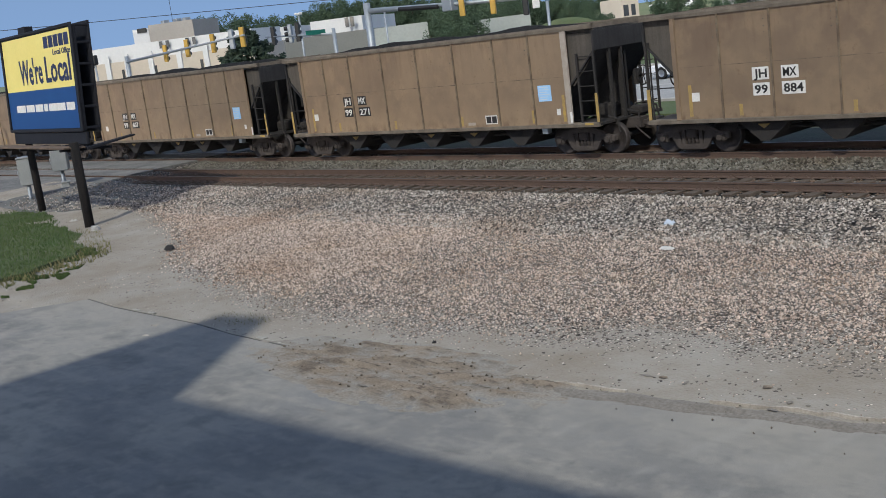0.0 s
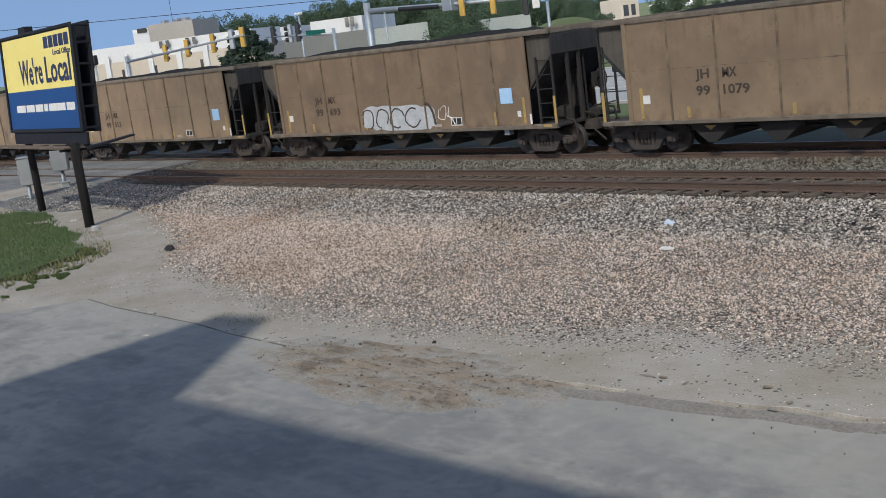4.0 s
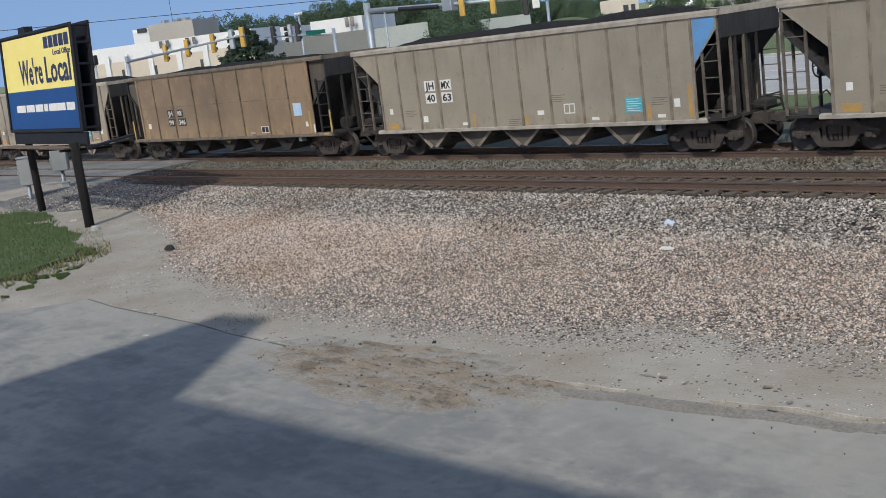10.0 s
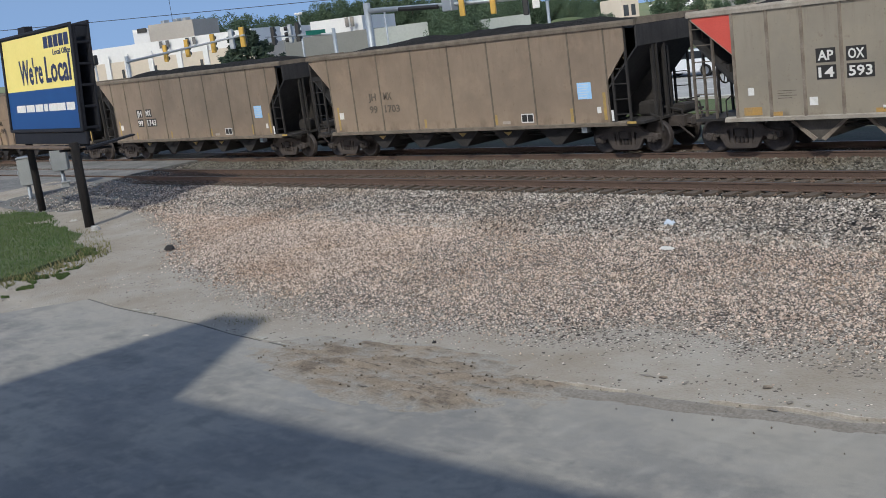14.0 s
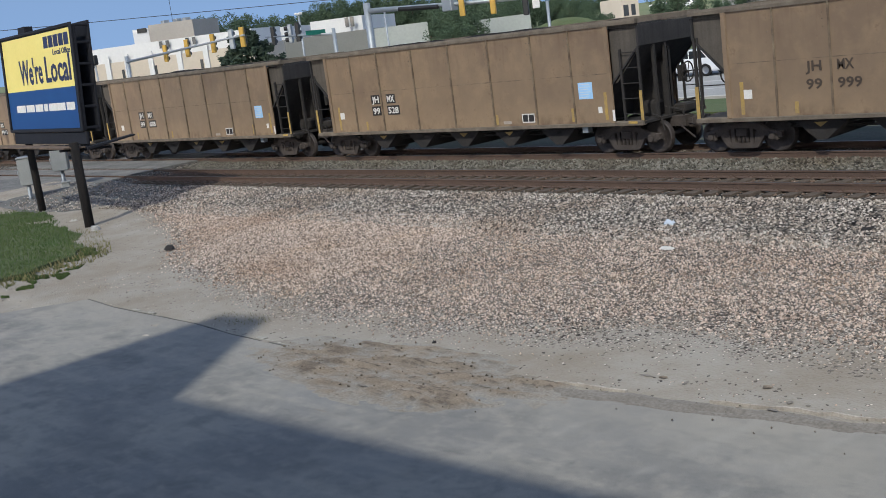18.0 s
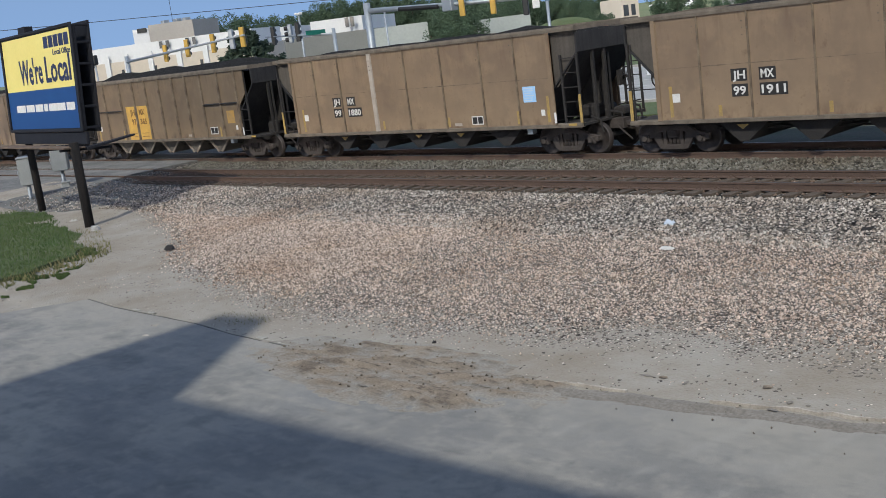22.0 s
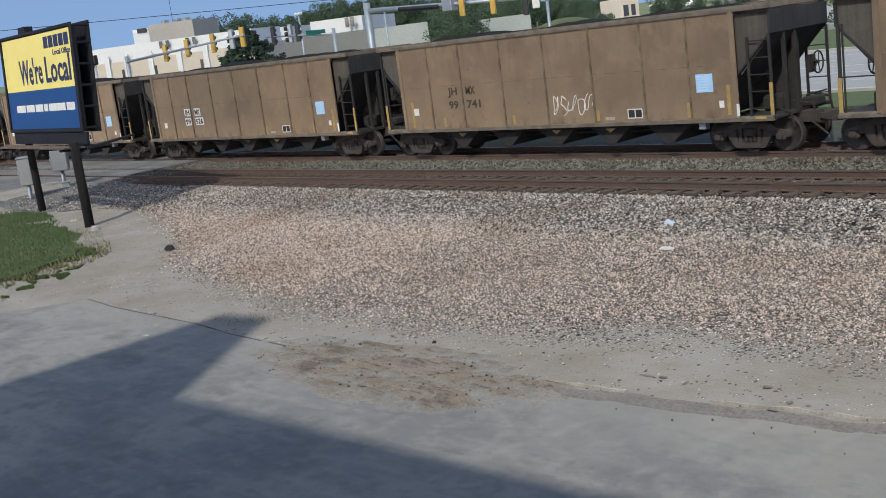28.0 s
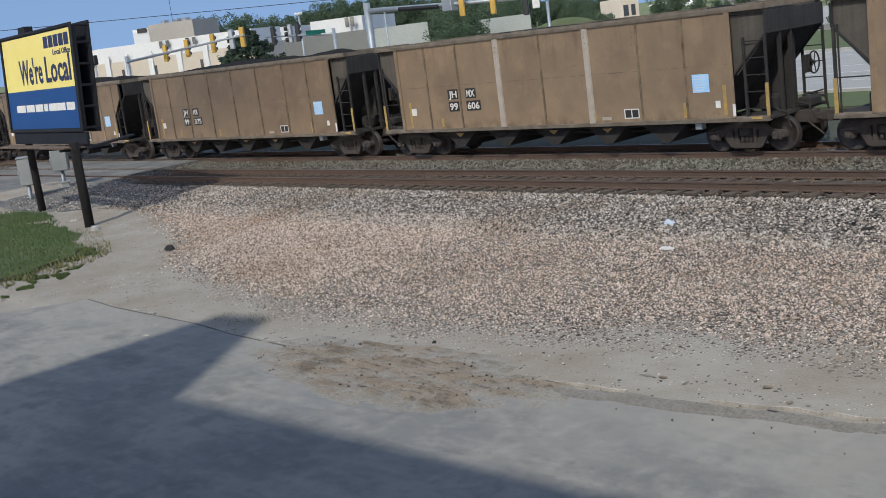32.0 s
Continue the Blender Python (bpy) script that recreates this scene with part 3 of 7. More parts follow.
def sheet(xs, ys, height):
    bm = bmesh.new()
    rows = [[bm.verts.new((x, y, height(x, y))) for y in ys] for x in xs]
    for i in range(len(xs) - 1):
        for j in range(len(ys) - 1):
            bm.faces.new((rows[i][j], rows[i + 1][j], rows[i + 1][j + 1], rows[i][j + 1])).smooth = True
    return bm


def steps(a, b, d):
    n = max(1, round((b - a) / d))
    return [a + (b - a) * i / n for i in range(n + 1)]


far = [-3000, -1500, -700, -400, -250, -160, -100, -60, -30, 0, 30, 60, 100, 200, 500, 1500, 3000]
lump("ground", sheet(far, [-3000, -1000, -300, -100, -30, 0, 15, 35, 60, 74, 90, 110, 130, 150, 175, 200, 240, 274, 400, 1000, 3000], hill), M_GROUND,
     "open grassy ground rising gently behind the railway", "ground", kind="structure")

BED = [(10.2, -0.75), (11.4, -0.50), (12.0, -0.415), (12.7, -0.37), (15, -0.34), (18, -0.27), (20.2, -0.20), (20.9, -0.20), (21.15, -0.225), (23.85, -0.225), (24.2, -0.175), (24.8, -0.13), (25.4, -0.085), (27.1, -0.085), (28.6, -0.12), (31.5, -0.3), (35.2, -0.3)]


def bed_height(x, y):
    lift = 0.03 * noise.noise((x * 0.9, y * 0.9, 0)) + 0.05 * noise.noise((x * 0.25, y * 0.3, 5)) + 0.012 * noise.noise((x * 4, y * 4, 2))
    calm = 0.35 if 20.8 < y < 28 else 1.0
    ramp = max(0.0, min(1.0, (-39.8 - x) / 1.9)) * max(0.0, min(1.0, (y - 15.5) / 1.5))  # made up to the crossing
    flat = interp(y, BED)
    return flat + lift * calm + ramp * max(0.0, (-0.05 if y < 24 else 0.0) - flat)


lump("ballast_shoulder", sheet(steps(-38.6, 6, 0.22), steps(16.8, 20.6, 0.2), lambda x, y: bed_height(x, y) + 0.02 - 0.06 * max(0.0, -35.6 + 0.8 * noise.noise((y * 0.8, x * 0.3, 1)) - x) - 0.10 * max(0.0, 17.9 + 0.5 * noise.noise((x * 0.5, 3, 0)) - y)), M_BALLAST,
     "darker grey stone shoulder of the track bed", "ballast", kind="structure")
gravel = lump("gravel_slope", sheet(steps(-46, 6, 0.22), steps(10.2, 20.6, 0.22), bed_height), M_GRAVEL,
              "broad slope of pale pinkish crushed stone below the tracks", "gravel", kind="structure")
lump("ballast_bed", sheet(steps(-41.6, 6, 0.25), steps(20.6, 28.4, 0.3), lambda x, y: bed_height(x, y) - (0.0 if y > 20.7 else 0.001)), M_BALLAST,
     "grey stone ballast under two railway tracks", "ballast", kind="structure")
# weedy soil; its dark colour also stands for the train's shade behind the wagons
lump("shaded_weedy_strip", sheet(steps(-41.6, 6, 0.6), steps(28.4, 35.2, 0.6), bed_height), M_WEEDS, "weedy soil beyond the far track, darkened for the train's shade", "ground", kind="structure")
for a, b in ((-420, -58), (6, 420)):
    lump("ballast_bed", sheet(steps(a, b, 8), [10.2, 12.4, 15, 20.2, 21, 24, 25.4, 27.1, 28.6, 35.2], lambda x, y: interp(y, BED)), M_BALLAST,
         "grey stone ballast running on along the tracks", "ballast", kind="structure")


def rail_mesh(x0, x1, top):
    """Flat-bottomed rail: foot, web and head; the head's face is worn."""
    bm = bmesh.new()
    prof = [(-0.075, -0.185), (0.075, -0.185), (0.075, -0.17), (0.012, -0.15), (0.012, -0.055), (0.036, -0.04), (0.036, -0.008), (0.028, 0.0),
            (-0.028, 0.0), (-0.036, -0.008), (-0.036, -0.04), (-0.012, -0.055), (-0.012, -0.15), (-0.075, -0.17)]
    prism(bm, [(y, z + top) for y, z in prof], "x", x0, x1)
    bm.faces.ensure_lookup_table()
    for f in bm.faces:
        if f.normal.z > 0.9 and f.calc_center_median().z > top - 0.01:
            f.material_index = 1
    return mesh_of("rail", bm, [M_RAIL, M_RAILTOP])


def tie_mesh(seed):
    rnd = random.Random(seed)
    bm = bmesh.new()
    soft_box(bm, -0.115, 0.115, -1.3, 1.3, -0.17, 0.0, 0.015)
    for v in bm.verts:
        v.co.x += rnd.uniform(-0.008, 0.008)
        v.co.z += rnd.uniform(-0.01, 0.004)
    return mesh_of("tie", bm, M_TIE)


def plate_mesh():
    """Tie plate with two spikes."""
    bm = bmesh.new()
    box(bm, -0.09, 0.09, -0.17, 0.17, 0.0, 0.018)
    for sx, sy in ((-0.05, -0.1), (0.05, 0.1), (0.05, -0.1)):
        box(bm, sx - 0.012, sx + 0.012, sy - 0.012, sy + 0.02, 0.018, 0.06)
    return mesh_of("tie_plate", bm, M_RAIL)


TIES = [tie_mesh(i) for i in range(5)]
PLATE = plate_mesh()


def track(name, cy, top, label, single):
    t = thing(name, label, "railway track", at=pose(0, cy, top))
    t["kind"] = "structure"
    for sy in (-0.7535, 0.7535):
        r = part("rail", rail_mesh(-420, 420, 0.0), None, t)
        r.location = (0, sy, 0)
    rnd = random.Random(4)
    x = -41.4
    while x < -3.5:
        if single:
            o = part("tie", TIES[rnd.randrange(5)], None, t)
            o.location, o.rotation_euler = (x, rnd.uniform(-0.04, 0.04), -0.168 + rnd.uniform(-0.012, 0.006)), (0, 0, rnd.uniform(-0.012, 0.012))
            for sy in (-0.7535, 0.7535):
                p = part("tie_plate", PLATE, None, t)
                p.location = (x, sy, -0.172)
        x += 0.495
    bm = bmesh.new()
    x = -41.4 if not single else -3.4
    while x < 40:
        box(bm, x - 0.115, x + 0.115, -1.3, 1.3, -0.34, -0.17)
        x += 0.495
    x = -59
    while x > -160:
        box(bm, x - 0.115, x + 0.115, -1.3, 1.3, -0.34, -0.17)
        x -= 0.495
    tagged(part("ties", bm, M_TIE, t), kind="stuff")
    return t


track("near_track", TRACK_A, 0.0, "empty railway track with rusty rails and weathered timber ties", True)
track("far_track", TRACK_B, RAIL_B, "railway track under the passing coal train", False)


def stones(name, count, area, size, material, label, seed, sink=0.9, height=None, thin=False):
    """Loose stones, many faceted, in one mesh."""
    rnd = np.random.RandomState(seed)
    base = np.array([(1, 0, 0), (-1, 0, 0), (0, 1, 0), (0, -1, 0), (0, 0, 1), (0, 0, -1)], float)
    tri = np.array([(0, 2, 4), (2, 1, 4), (1, 3, 4), (3, 0, 4), (2, 0, 5), (1, 2, 5), (3, 1, 5), (0, 3, 5)])
    xs, ys = rnd.uniform(area[0], area[1], count), rnd.uniform(area[2], area[3], count)
    if thin:
        ex, ey = zip(*STONE_EDGE)
        keep = rnd.uniform(0, 1, count) < (ys - np.interp(xs, ex, ey) + rnd.uniform(-0.4, 0.4, count) + 0.25) / 1.6
        xs, ys = xs[keep], ys[keep]
        count = len(xs)
    s = size * rnd.uniform(0.55, 1.5, (count, 1, 1))
    p = base[None] * rnd.uniform(0.65, 1.25, (count, 6, 3)) * s + rnd.uniform(-0.25, 0.25, (count, 6, 3)) * s
    a = rnd.uniform(0, math.tau, (count, 1))
    c, q = np.cos(a), np.sin(a)
    z = np.array([(height or bed_height)(x, y) for x, y in zip(xs, ys)])[:, None] + s[:, :, 0] * sink * 0.55
    verts = np.stack([p[:, :, 0] * c - p[:, :, 1] * q + xs[:, None], p[:, :, 0] * q + p[:, :, 1] * c + ys[:, None], p[:, :, 2] * 0.95 + z], 2).reshape(-1, 3)
    faces = (tri[None] + 6 * np.arange(count)[:, None, None]).reshape(-1, 3)
    me = bpy.data.meshes.new(name)
    me.from_pydata(verts.tolist(), [], faces.tolist())
    me.materials.append(material)
    return tagged(new(name, me), label, "stones", kind="stuff")


def loose_stone_mat(name, colours):
    m = bpy.data.materials.new(name)
    m.use_nodes = True
    nt = m.node_tree
    b = nt.nodes["Principled BSDF"]
    b.inputs["Roughness"].default_value, b.inputs["Diffuse Roughness"].default_value = 0.9, 1.0
    b.inputs["Specular IOR Level"].default_value = 0.2
    g = nt.nodes.new("ShaderNodeNewGeometry")
    ramp = nt.nodes.new("ShaderNodeValToRGB")
    while len(ramp.color_ramp.elements) < len(colours):
        ramp.color_ramp.elements.new(0.5)
    for i, c in enumerate(colours):
        ramp.color_ramp.elements[i].position = i / (len(colours) - 1)
        ramp.color_ramp.elements[i].color = (*c, 1)
    nt.links.new(g.outputs["Random Per Island"], ramp.inputs["Fac"])
    col = ramp.outputs[0]
    tc = nt.nodes.new("ShaderNodeTexCoord")
    for scale, lo, hi, top, tint in ((0.33, 0.48, 0.66, 0.7, (0.80, 0.71, 0.64)), (0.7, 0.55, 0.70, 0.6, (1.0, 0.94, 0.84)), (1.6, 0.54, 0.68, 0.5, (0.76, 0.72, 0.68))):
        n = nt.nodes.new("ShaderNodeTexNoise")
        n.inputs["Scale"].default_value, n.inputs["Detail"].default_value = scale, 6.0
        nt.links.new(tc.outputs["Object"], n.inputs["Vector"])
        r = nt.nodes.new("ShaderNodeMapRange")
        r.inputs["From Min"].default_value, r.inputs["From Max"].default_value, r.inputs["To Max"].default_value = lo, hi, top
        nt.links.new(n.outputs["Fac"], r.inputs["Value"])
        mx = nt.nodes.new("ShaderNodeMix")
        mx.data_type, mx.blend_type = "RGBA", "MULTIPLY"
        mx.inputs["B"].default_value = (*tint, 1)
        nt.links.new(r.outputs[0], mx.inputs["Factor"])
        nt.links.new(col, mx.inputs["A"])
        col = mx.outputs["Result"]
    nt.links.new(col, b.inputs["Base Color"])
    return m


M_LOOSE = loose_stone_mat("loose_gravel", [(0.102, 0.079, 0.064), (0.286, 0.223, 0.179), (0.530, 0.421, 0.344), (0.755, 0.639, 0.543), (0.571, 0.450, 0.369), (0.153, 0.119, 0.095), (0.510, 0.396, 0.320), (0.714, 0.594, 0.500), (0.428, 0.332, 0.267), (0.102, 0.079, 0.064)])
M_LOOSEG = loose_stone_mat("loose_ballast", [(0.035, 0.031, 0.028), (0.32, 0.285, 0.246), (0.66, 0.60, 0.535), (0.40, 0.34, 0.288), (0.07, 0.06, 0.052), (0.42, 0.365, 0.31), (0.035, 0.031, 0.028)])
M_LOOSEB = loose_stone_mat("brown_ballast", [(0.097, 0.068, 0.053), (0.164, 0.115, 0.087), (0.223, 0.163, 0.124), (0.136, 0.091, 0.067)])
M_LOOSEM = loose_stone_mat("mossy_ballast", [(0.057, 0.054, 0.043), (0.148, 0.139, 0.113), (0.246, 0.230, 0.197), (0.131, 0.119, 0.094), (0.049, 0.043, 0.037)])

# asphalt lot, dirt, broken edge
def slab(name, pts, z0, z1, material, label, category, kind="structure"):
    bm = bmesh.new()
    prism(bm, pts, "z", z0, z1)
    bmesh.ops.triangulate(bm, faces=[f for f in bm.faces if len(f.verts) > 4])
    return lump(name, bm, material, label, category, kind=kind)


slab("parking_lot", [(-21.95, 10.04), (-20.5, 9.88), (-17.4, 9.85), (-15.9, 9.70), (-14.1, 9.65), (-13.0, 9.15), (-11.6, 8.95), (-10.4, 9.3), (-9.6, 9.62), (-8.0, 9.95), (-6.2, 10.2), (-4.8, 10.4), (0, 11.0), (25, 13), (25, -1.6), (-34, -1.6), (-24.6, 6.0), (-23.0, 8.54)],
     -0.60, LOT_Z, M_ASPHALT, "worn grey asphalt parking lot with a broken edge", "parking lot")
lump("gritty_apron", sheet(steps(-30, 10, 0.14), steps(8.0, 13.6, 0.14), lambda x, y: LOT_Z - 0.012 + 0.02 * noise.noise((x * 0.7, y * 0.9, 7)) + 0.008 * noise.noise((x * 4, y * 5, 3)) - (0.06 if y < (9.85 + 0.135 * (x + 9.2) if x > -10 else 9.4) else 0.0) + 0.035 * max(0.0, min(1.0, (y - 9.95 - 0.135 * (x + 9.2)) * 4)) * (x > -10)),
     M_GRAVEL, "gritty pale dirt apron between the asphalt and the gravel", "dirt", kind="structure")

# ---------------------------------------------------------------- roads
slab("crossing_road", [(-58, 16.4), (-42.0, 16.4), (-42.0, 21.68), (-58, 21.68)], -0.5, -0.06, M_ROAD, "grey road leading to the level crossing", "road")
for n, (a, b, z) in enumerate(((21.86, 23.17, -0.012), (23.36, 25.39, 0.02), (25.57, 26.9, 0.078), (27.09, 39.7, 0.03))):
    slab("crossing_road", [(-58, a), (-42.0, a), (-42.0, b), (-58, b)], -0.4, z, M_ROAD, "worn crossing panel between the rails" if n < 3 else "grey road beyond the level crossing", "road")
slab("crossing_road", [(-60, -60), (-43.4, -60), (-42.0, 16.4), (-58, 16.4)], -0.52, -0.07, M_ROAD, "grey road coming up to the tracks", "road")
slab("main_road", [(-600, 39.8), (300, 39.8), (300, 62.5), (-600, 62.5)], -0.52, 0.0, M_STREET, "wide grey main road parallel to the tracks", "road")
for y, w, dash in ((40.4, 0.12, 0), (61.9, 0.12, 0), (44.0, 0.12, 3), (47.8, 0.14, 0), (51.4, 0.14, 0), (55.0, 0.12, 3), (58.5, 0.12, 3)):
    bm = bmesh.new()
    for i in range(1 if not dash else 60):
        x = -300 if not dash else -300 + i * 9
        box(bm, x, x + (500 if not dash else dash), y - w, y + w, 0.0, 0.006)
    lump("road_marking", bm, M_PAINTLINE, "worn white lane line painted on the main road", "road marking", "lane lines", "structure")
for a, b in ((39.4, 39.8), (62.5, 62.9)):
    slab("kerb", [(-600, a), (300, a), (300, b), (-600, b)], -0.5, 0.13, M_CONC, "concrete kerb along the main road", "kerb")
slab("verge", [(-41.9, 35.0), (120, 35.0), (120, 39.4), (-41.9, 39.4)], -0.6, 0.02, M_GRASS, "grass verge between the railway and the main road", "grass")
slab("verge", [(-600, 62.9), (300, 62.9), (300, 86), (-600, 86)], -0.6, 0.14, M_GRASS, "grass strip beyond the main road", "grass")
slab("car_park", [(-130, 86), (40, 86), (40, 160), (-130, 160)], -0.4, 0.6, M_STREET, "pale car park beyond the grass strip", "car park")

APRON = [(-42.0, 16.45), (-39.0, 16.6), (-37.2, 17.4), (-35.9, 18.8), (-36.6, 20.4), (-42.0, 21.0)]


def apron_height(x, y):
    """Worn tarmac laid over the gravel beside the road; its rim dips under the stones."""
    out = 0.0
    for (xa, ya), (xb, yb) in zip(APRON, APRON[1:] + APRON[:1]):
        ln = math.hypot(xb - xa, yb - ya)
        out = max(out, ((yb - ya) * (x - xa) - (xb - xa) * (y - ya)) / ln)
    return bed_height(x, y) + 0.035 - 0.3 * max(0.0, out - 0.5 + 0.5 * noise.noise((x * 1.2, y * 1.2, 3)) + 0.2 * noise.noise((x * 4, y * 4, 6)))


lump("crossing_apron", sheet(steps(-42.0, -34.6, 0.14), steps(16.2, 21.0, 0.14), apron_height), M_ROAD, "worn dark tarmac beside the level crossing", "road", kind="structure")

# ---------------------------------------------------------------- unseen building that carries the camera, added to shade the lot
# length and height set by the shadow line; white walls bounce light into it
bm = bmesh.new()
prism(bm, [(-9.39, -1.3), (5, -0.494), (5, -12), (-9.39, -12)], "z", -0.5, 7.47)
lump("building_behind", bm, M_WHITEWALL, "unseen plain flat-roofed white building, added to shade the lot", "building", kind="structure")
# tapered outline worked back from the shadow's tip and left edge
bm = bmesh.new()
prism(bm, [(-9.4, -0.5), (-9.4, 7.47), (-10.15, 10.5), (-11.49, 10.3), (-12.35, 8.1), (-13.02, 6.45), (-12.85, 6.1), (-12.85, -0.5)], "y", -9.0, -1.3)
lump("building_tower", bm, M_WHITEWALL, "unseen taller white tapered block, shaped to cast the shadow's tip on the lot", "building", kind="structure")

# ---------------------------------------------------------------- the coal train
PITCH, LENGTH, HALF = 16.17, 12.48, 1.58
RIBS_A = (0.0, 1.34, 2.78, 4.52, 6.24, 7.96, 9.70, 11.14, 12.48)
RIBS_B = (0.26, 1.21, 2.12, 3.09, 4.29, 5.45, 6.6, 7.75, 8.94, 10.0, 11.02, 11.9, 12.67)
RIBS_D = (0.1, 1.34, 2.78, 4.52, 6.24, 7.96, 9.70, 11.14, 12.42)
RIBS_C = (0.18, 1.42, 2.95, 4.17, 5.3, 6.47, 7.65, 8.69, 9.85, 11.15, 12.39)
WHEEL_R = 0.457


def wheel_mesh():
    bm = bmesh.new()
    lathe(bm, [(0.0, -0.02), (0.08, -0.03), (0.10, 0.0), (0.16, 0.02), (0.36, 0.015), (0.395, -0.03), (WHEEL_R - 0.005, -0.035), (WHEEL_R, 0.05), (WHEEL_R + 0.01, 0.07),
               (WHEEL_R + 0.026, 0.085), (WHEEL_R + 0.02, 0.105), (0.395, 0.105), (0.36, 0.06), (0.16, 0.07), (0.10, 0.10), (0.0, 0.10)], 28)
    return mesh_of("wheel", bm, M_WHEEL)


def side_frame_mesh():
    """Cast bogie side frame with its two windows, journal boxes and springs."""
    bm = bmesh.new()
    prism(bm, [(-1.12, 0.42), (-1.12, 0.56), (-0.72, 0.63), (-0.45, 0.80), (0.45, 0.80), (0.72, 0.63), (1.12, 0.56), (1.12, 0.42), (0.92, 0.40), (0.66, 0.46), (0.50, 0.58), (0.30, 0.66), (-0.30, 0.66), (-0.50, 0.58), (-0.66, 0.46), (-0.92, 0.40)], "y", -0.07, 0.07)
    prism(bm, [(-0.64, 0.47), (-0.50, 0.60), (-0.40, 0.60), (-0.34, 0.28), (0.34, 0.28), (0.40, 0.60), (0.50, 0.60), (0.64, 0.47), (0.46, 0.18), (0.36, 0.14), (-0.36, 0.14), (-0.46, 0.18)], "y", -0.06, 0.06)
    for s in (-0.27, 0.27):
        box(bm, s - 0.05, s + 0.05, -0.06, 0.06, 0.28, 0.67)
    for s in (-0.89, 0.89):
        soft_box(bm, s - 0.13, s + 0.13, -0.12, 0.06, 0.34, 0.56, 0.03)
        tube(bm, (s, -0.16, 0.457), (s, -0.12, 0.457), 0.085, 12)
    for s in (-0.12, 0.0, 0.12):
        tube(bm, (s, 0, 0.28), (s, 0, 0.52), 0.05, 8)
    return mesh_of("side_frame", bm, M_TRUCK)


def bolster_mesh():
    bm = bmesh.new()
    soft_box(bm, -0.17, 0.17, -1.1, 1.1, 0.45, 0.68, 0.03)
    tube(bm, (0, 0, 0.66), (0, 0, 0.86), 0.2, 14)
    for s in (-0.55, 0.55):
        box(bm, s - 0.03, s + 0.03, -0.8, 0.8, 0.36, 0.46)
    return mesh_of("bogie", bm, M_TRUCK)


def axle_mesh():
    bm = bmesh.new()
    tube(bm, (0, -0.98, 0), (0, 0.98, 0), 0.075, 10)
    return mesh_of("axle", bm, M_NEARBLACK)


def coupler_mesh():
    bm = bmesh.new()
    box(bm, -0.1, 0.42, -0.2, 0.2, 0.66, 0.95)
    box(bm, 0.4, 0.62, -0.07, 0.07, 0.72, 0.86)
    soft_box(bm, 0.58, 0.83, -0.16, 0.14, 0.66, 0.94, 0.05)
    box(bm, 0.74, 0.86, 0.02, 0.16, 0.66, 0.94)
    tube(bm, (0.3, -0.3, 0.72), (0.78, -0.32, 0.35), 0.025, 6)
    return mesh_of("coupler", bm, M_TRUCK)


def wheel_ring_mesh():
    """Hand-brake wheel with spokes."""
    bm = bmesh.new()
    n = 20
    pts = [Vector((0, math.cos(i * math.tau / n) * 0.28, math.sin(i * math.tau / n) * 0.28)) for i in range(n)]
    for i in range(n):
        tube(bm, pts[i], pts[(i + 1) % n], 0.022, 5)
    for i in range(0, n, 4):
        tube(bm, (0, 0, 0), pts[i], 0.015, 5)
    tube(bm, (-0.16, 0, 0), (0.03, 0, 0), 0.04, 8)
    box(bm, -0.24, -0.14, -0.16, 0.16, -0.25, 0.2)
    return mesh_of("brake_wheel", bm, M_NEARBLACK)


WHEEL, SIDE_FRAME, BOLSTER, AXLE, COUPLER, BRAKE = wheel_mesh(), side_frame_mesh(), bolster_mesh(), axle_mesh(), coupler_mesh(), wheel_ring_mesh()


def running_gear(car):
    for cx in (0.0, LENGTH):
        b = part("bogie", BOLSTER, None, car)
        b.location = (cx, 0, 0)
        for s in (-1, 1):
            f = part("side_frame", SIDE_FRAME, None, b)
            f.location, f.rotation_euler = (0, s * 1.0, 0), (0, 0, 0 if s < 0 else math.pi)
        for ax in (-0.89, 0.89):
            a = part("axle", AXLE, None, car)
            a.location = (cx + ax, 0, WHEEL_R)
            for s in (-1, 1):
                w = part("wheel", WHEEL, None, a)
                w.location, w.rotation_euler = (0, s * 0.7535, 0), (0, 0, 0 if s < 0 else math.pi)
    for ex, turn in ((13.5, 0.0), (LENGTH - 13.5, math.pi)):
        c = part("coupler", COUPLER, None, car)
        c.location, c.rotation_euler = (ex, 0, 0), (0, 0, turn)


def mirror_x(pts, flip):
    return [(LENGTH - x, z) for x, z in pts] if flip else pts


def coal_load(car, seed, heap):
    rnd = random.Random(seed)
    o = rnd.uniform(0, 50)
    xs, ys = steps(-0.85, 13.35, 0.3), steps(-1.46, 1.46, 0.244)
    def top(x, y):
        e = min(1.0, (x + 0.85) / 2.2, (13.35 - x) / 2.2)
        w = 1 - (y / 1.46) ** 2
        return 3.55 + heap * (e ** 0.8) * (0.35 + 0.75 * w) + 0.14 * e * noise.noise((x * 0.5 + o, y * 0.6, 0)) + 0.05 * noise.noise((x * 2.2 + o, y * 2.2, 3))
    part("coal_load", sheet(xs, ys, top), M_COAL, car, "heaped black coal")


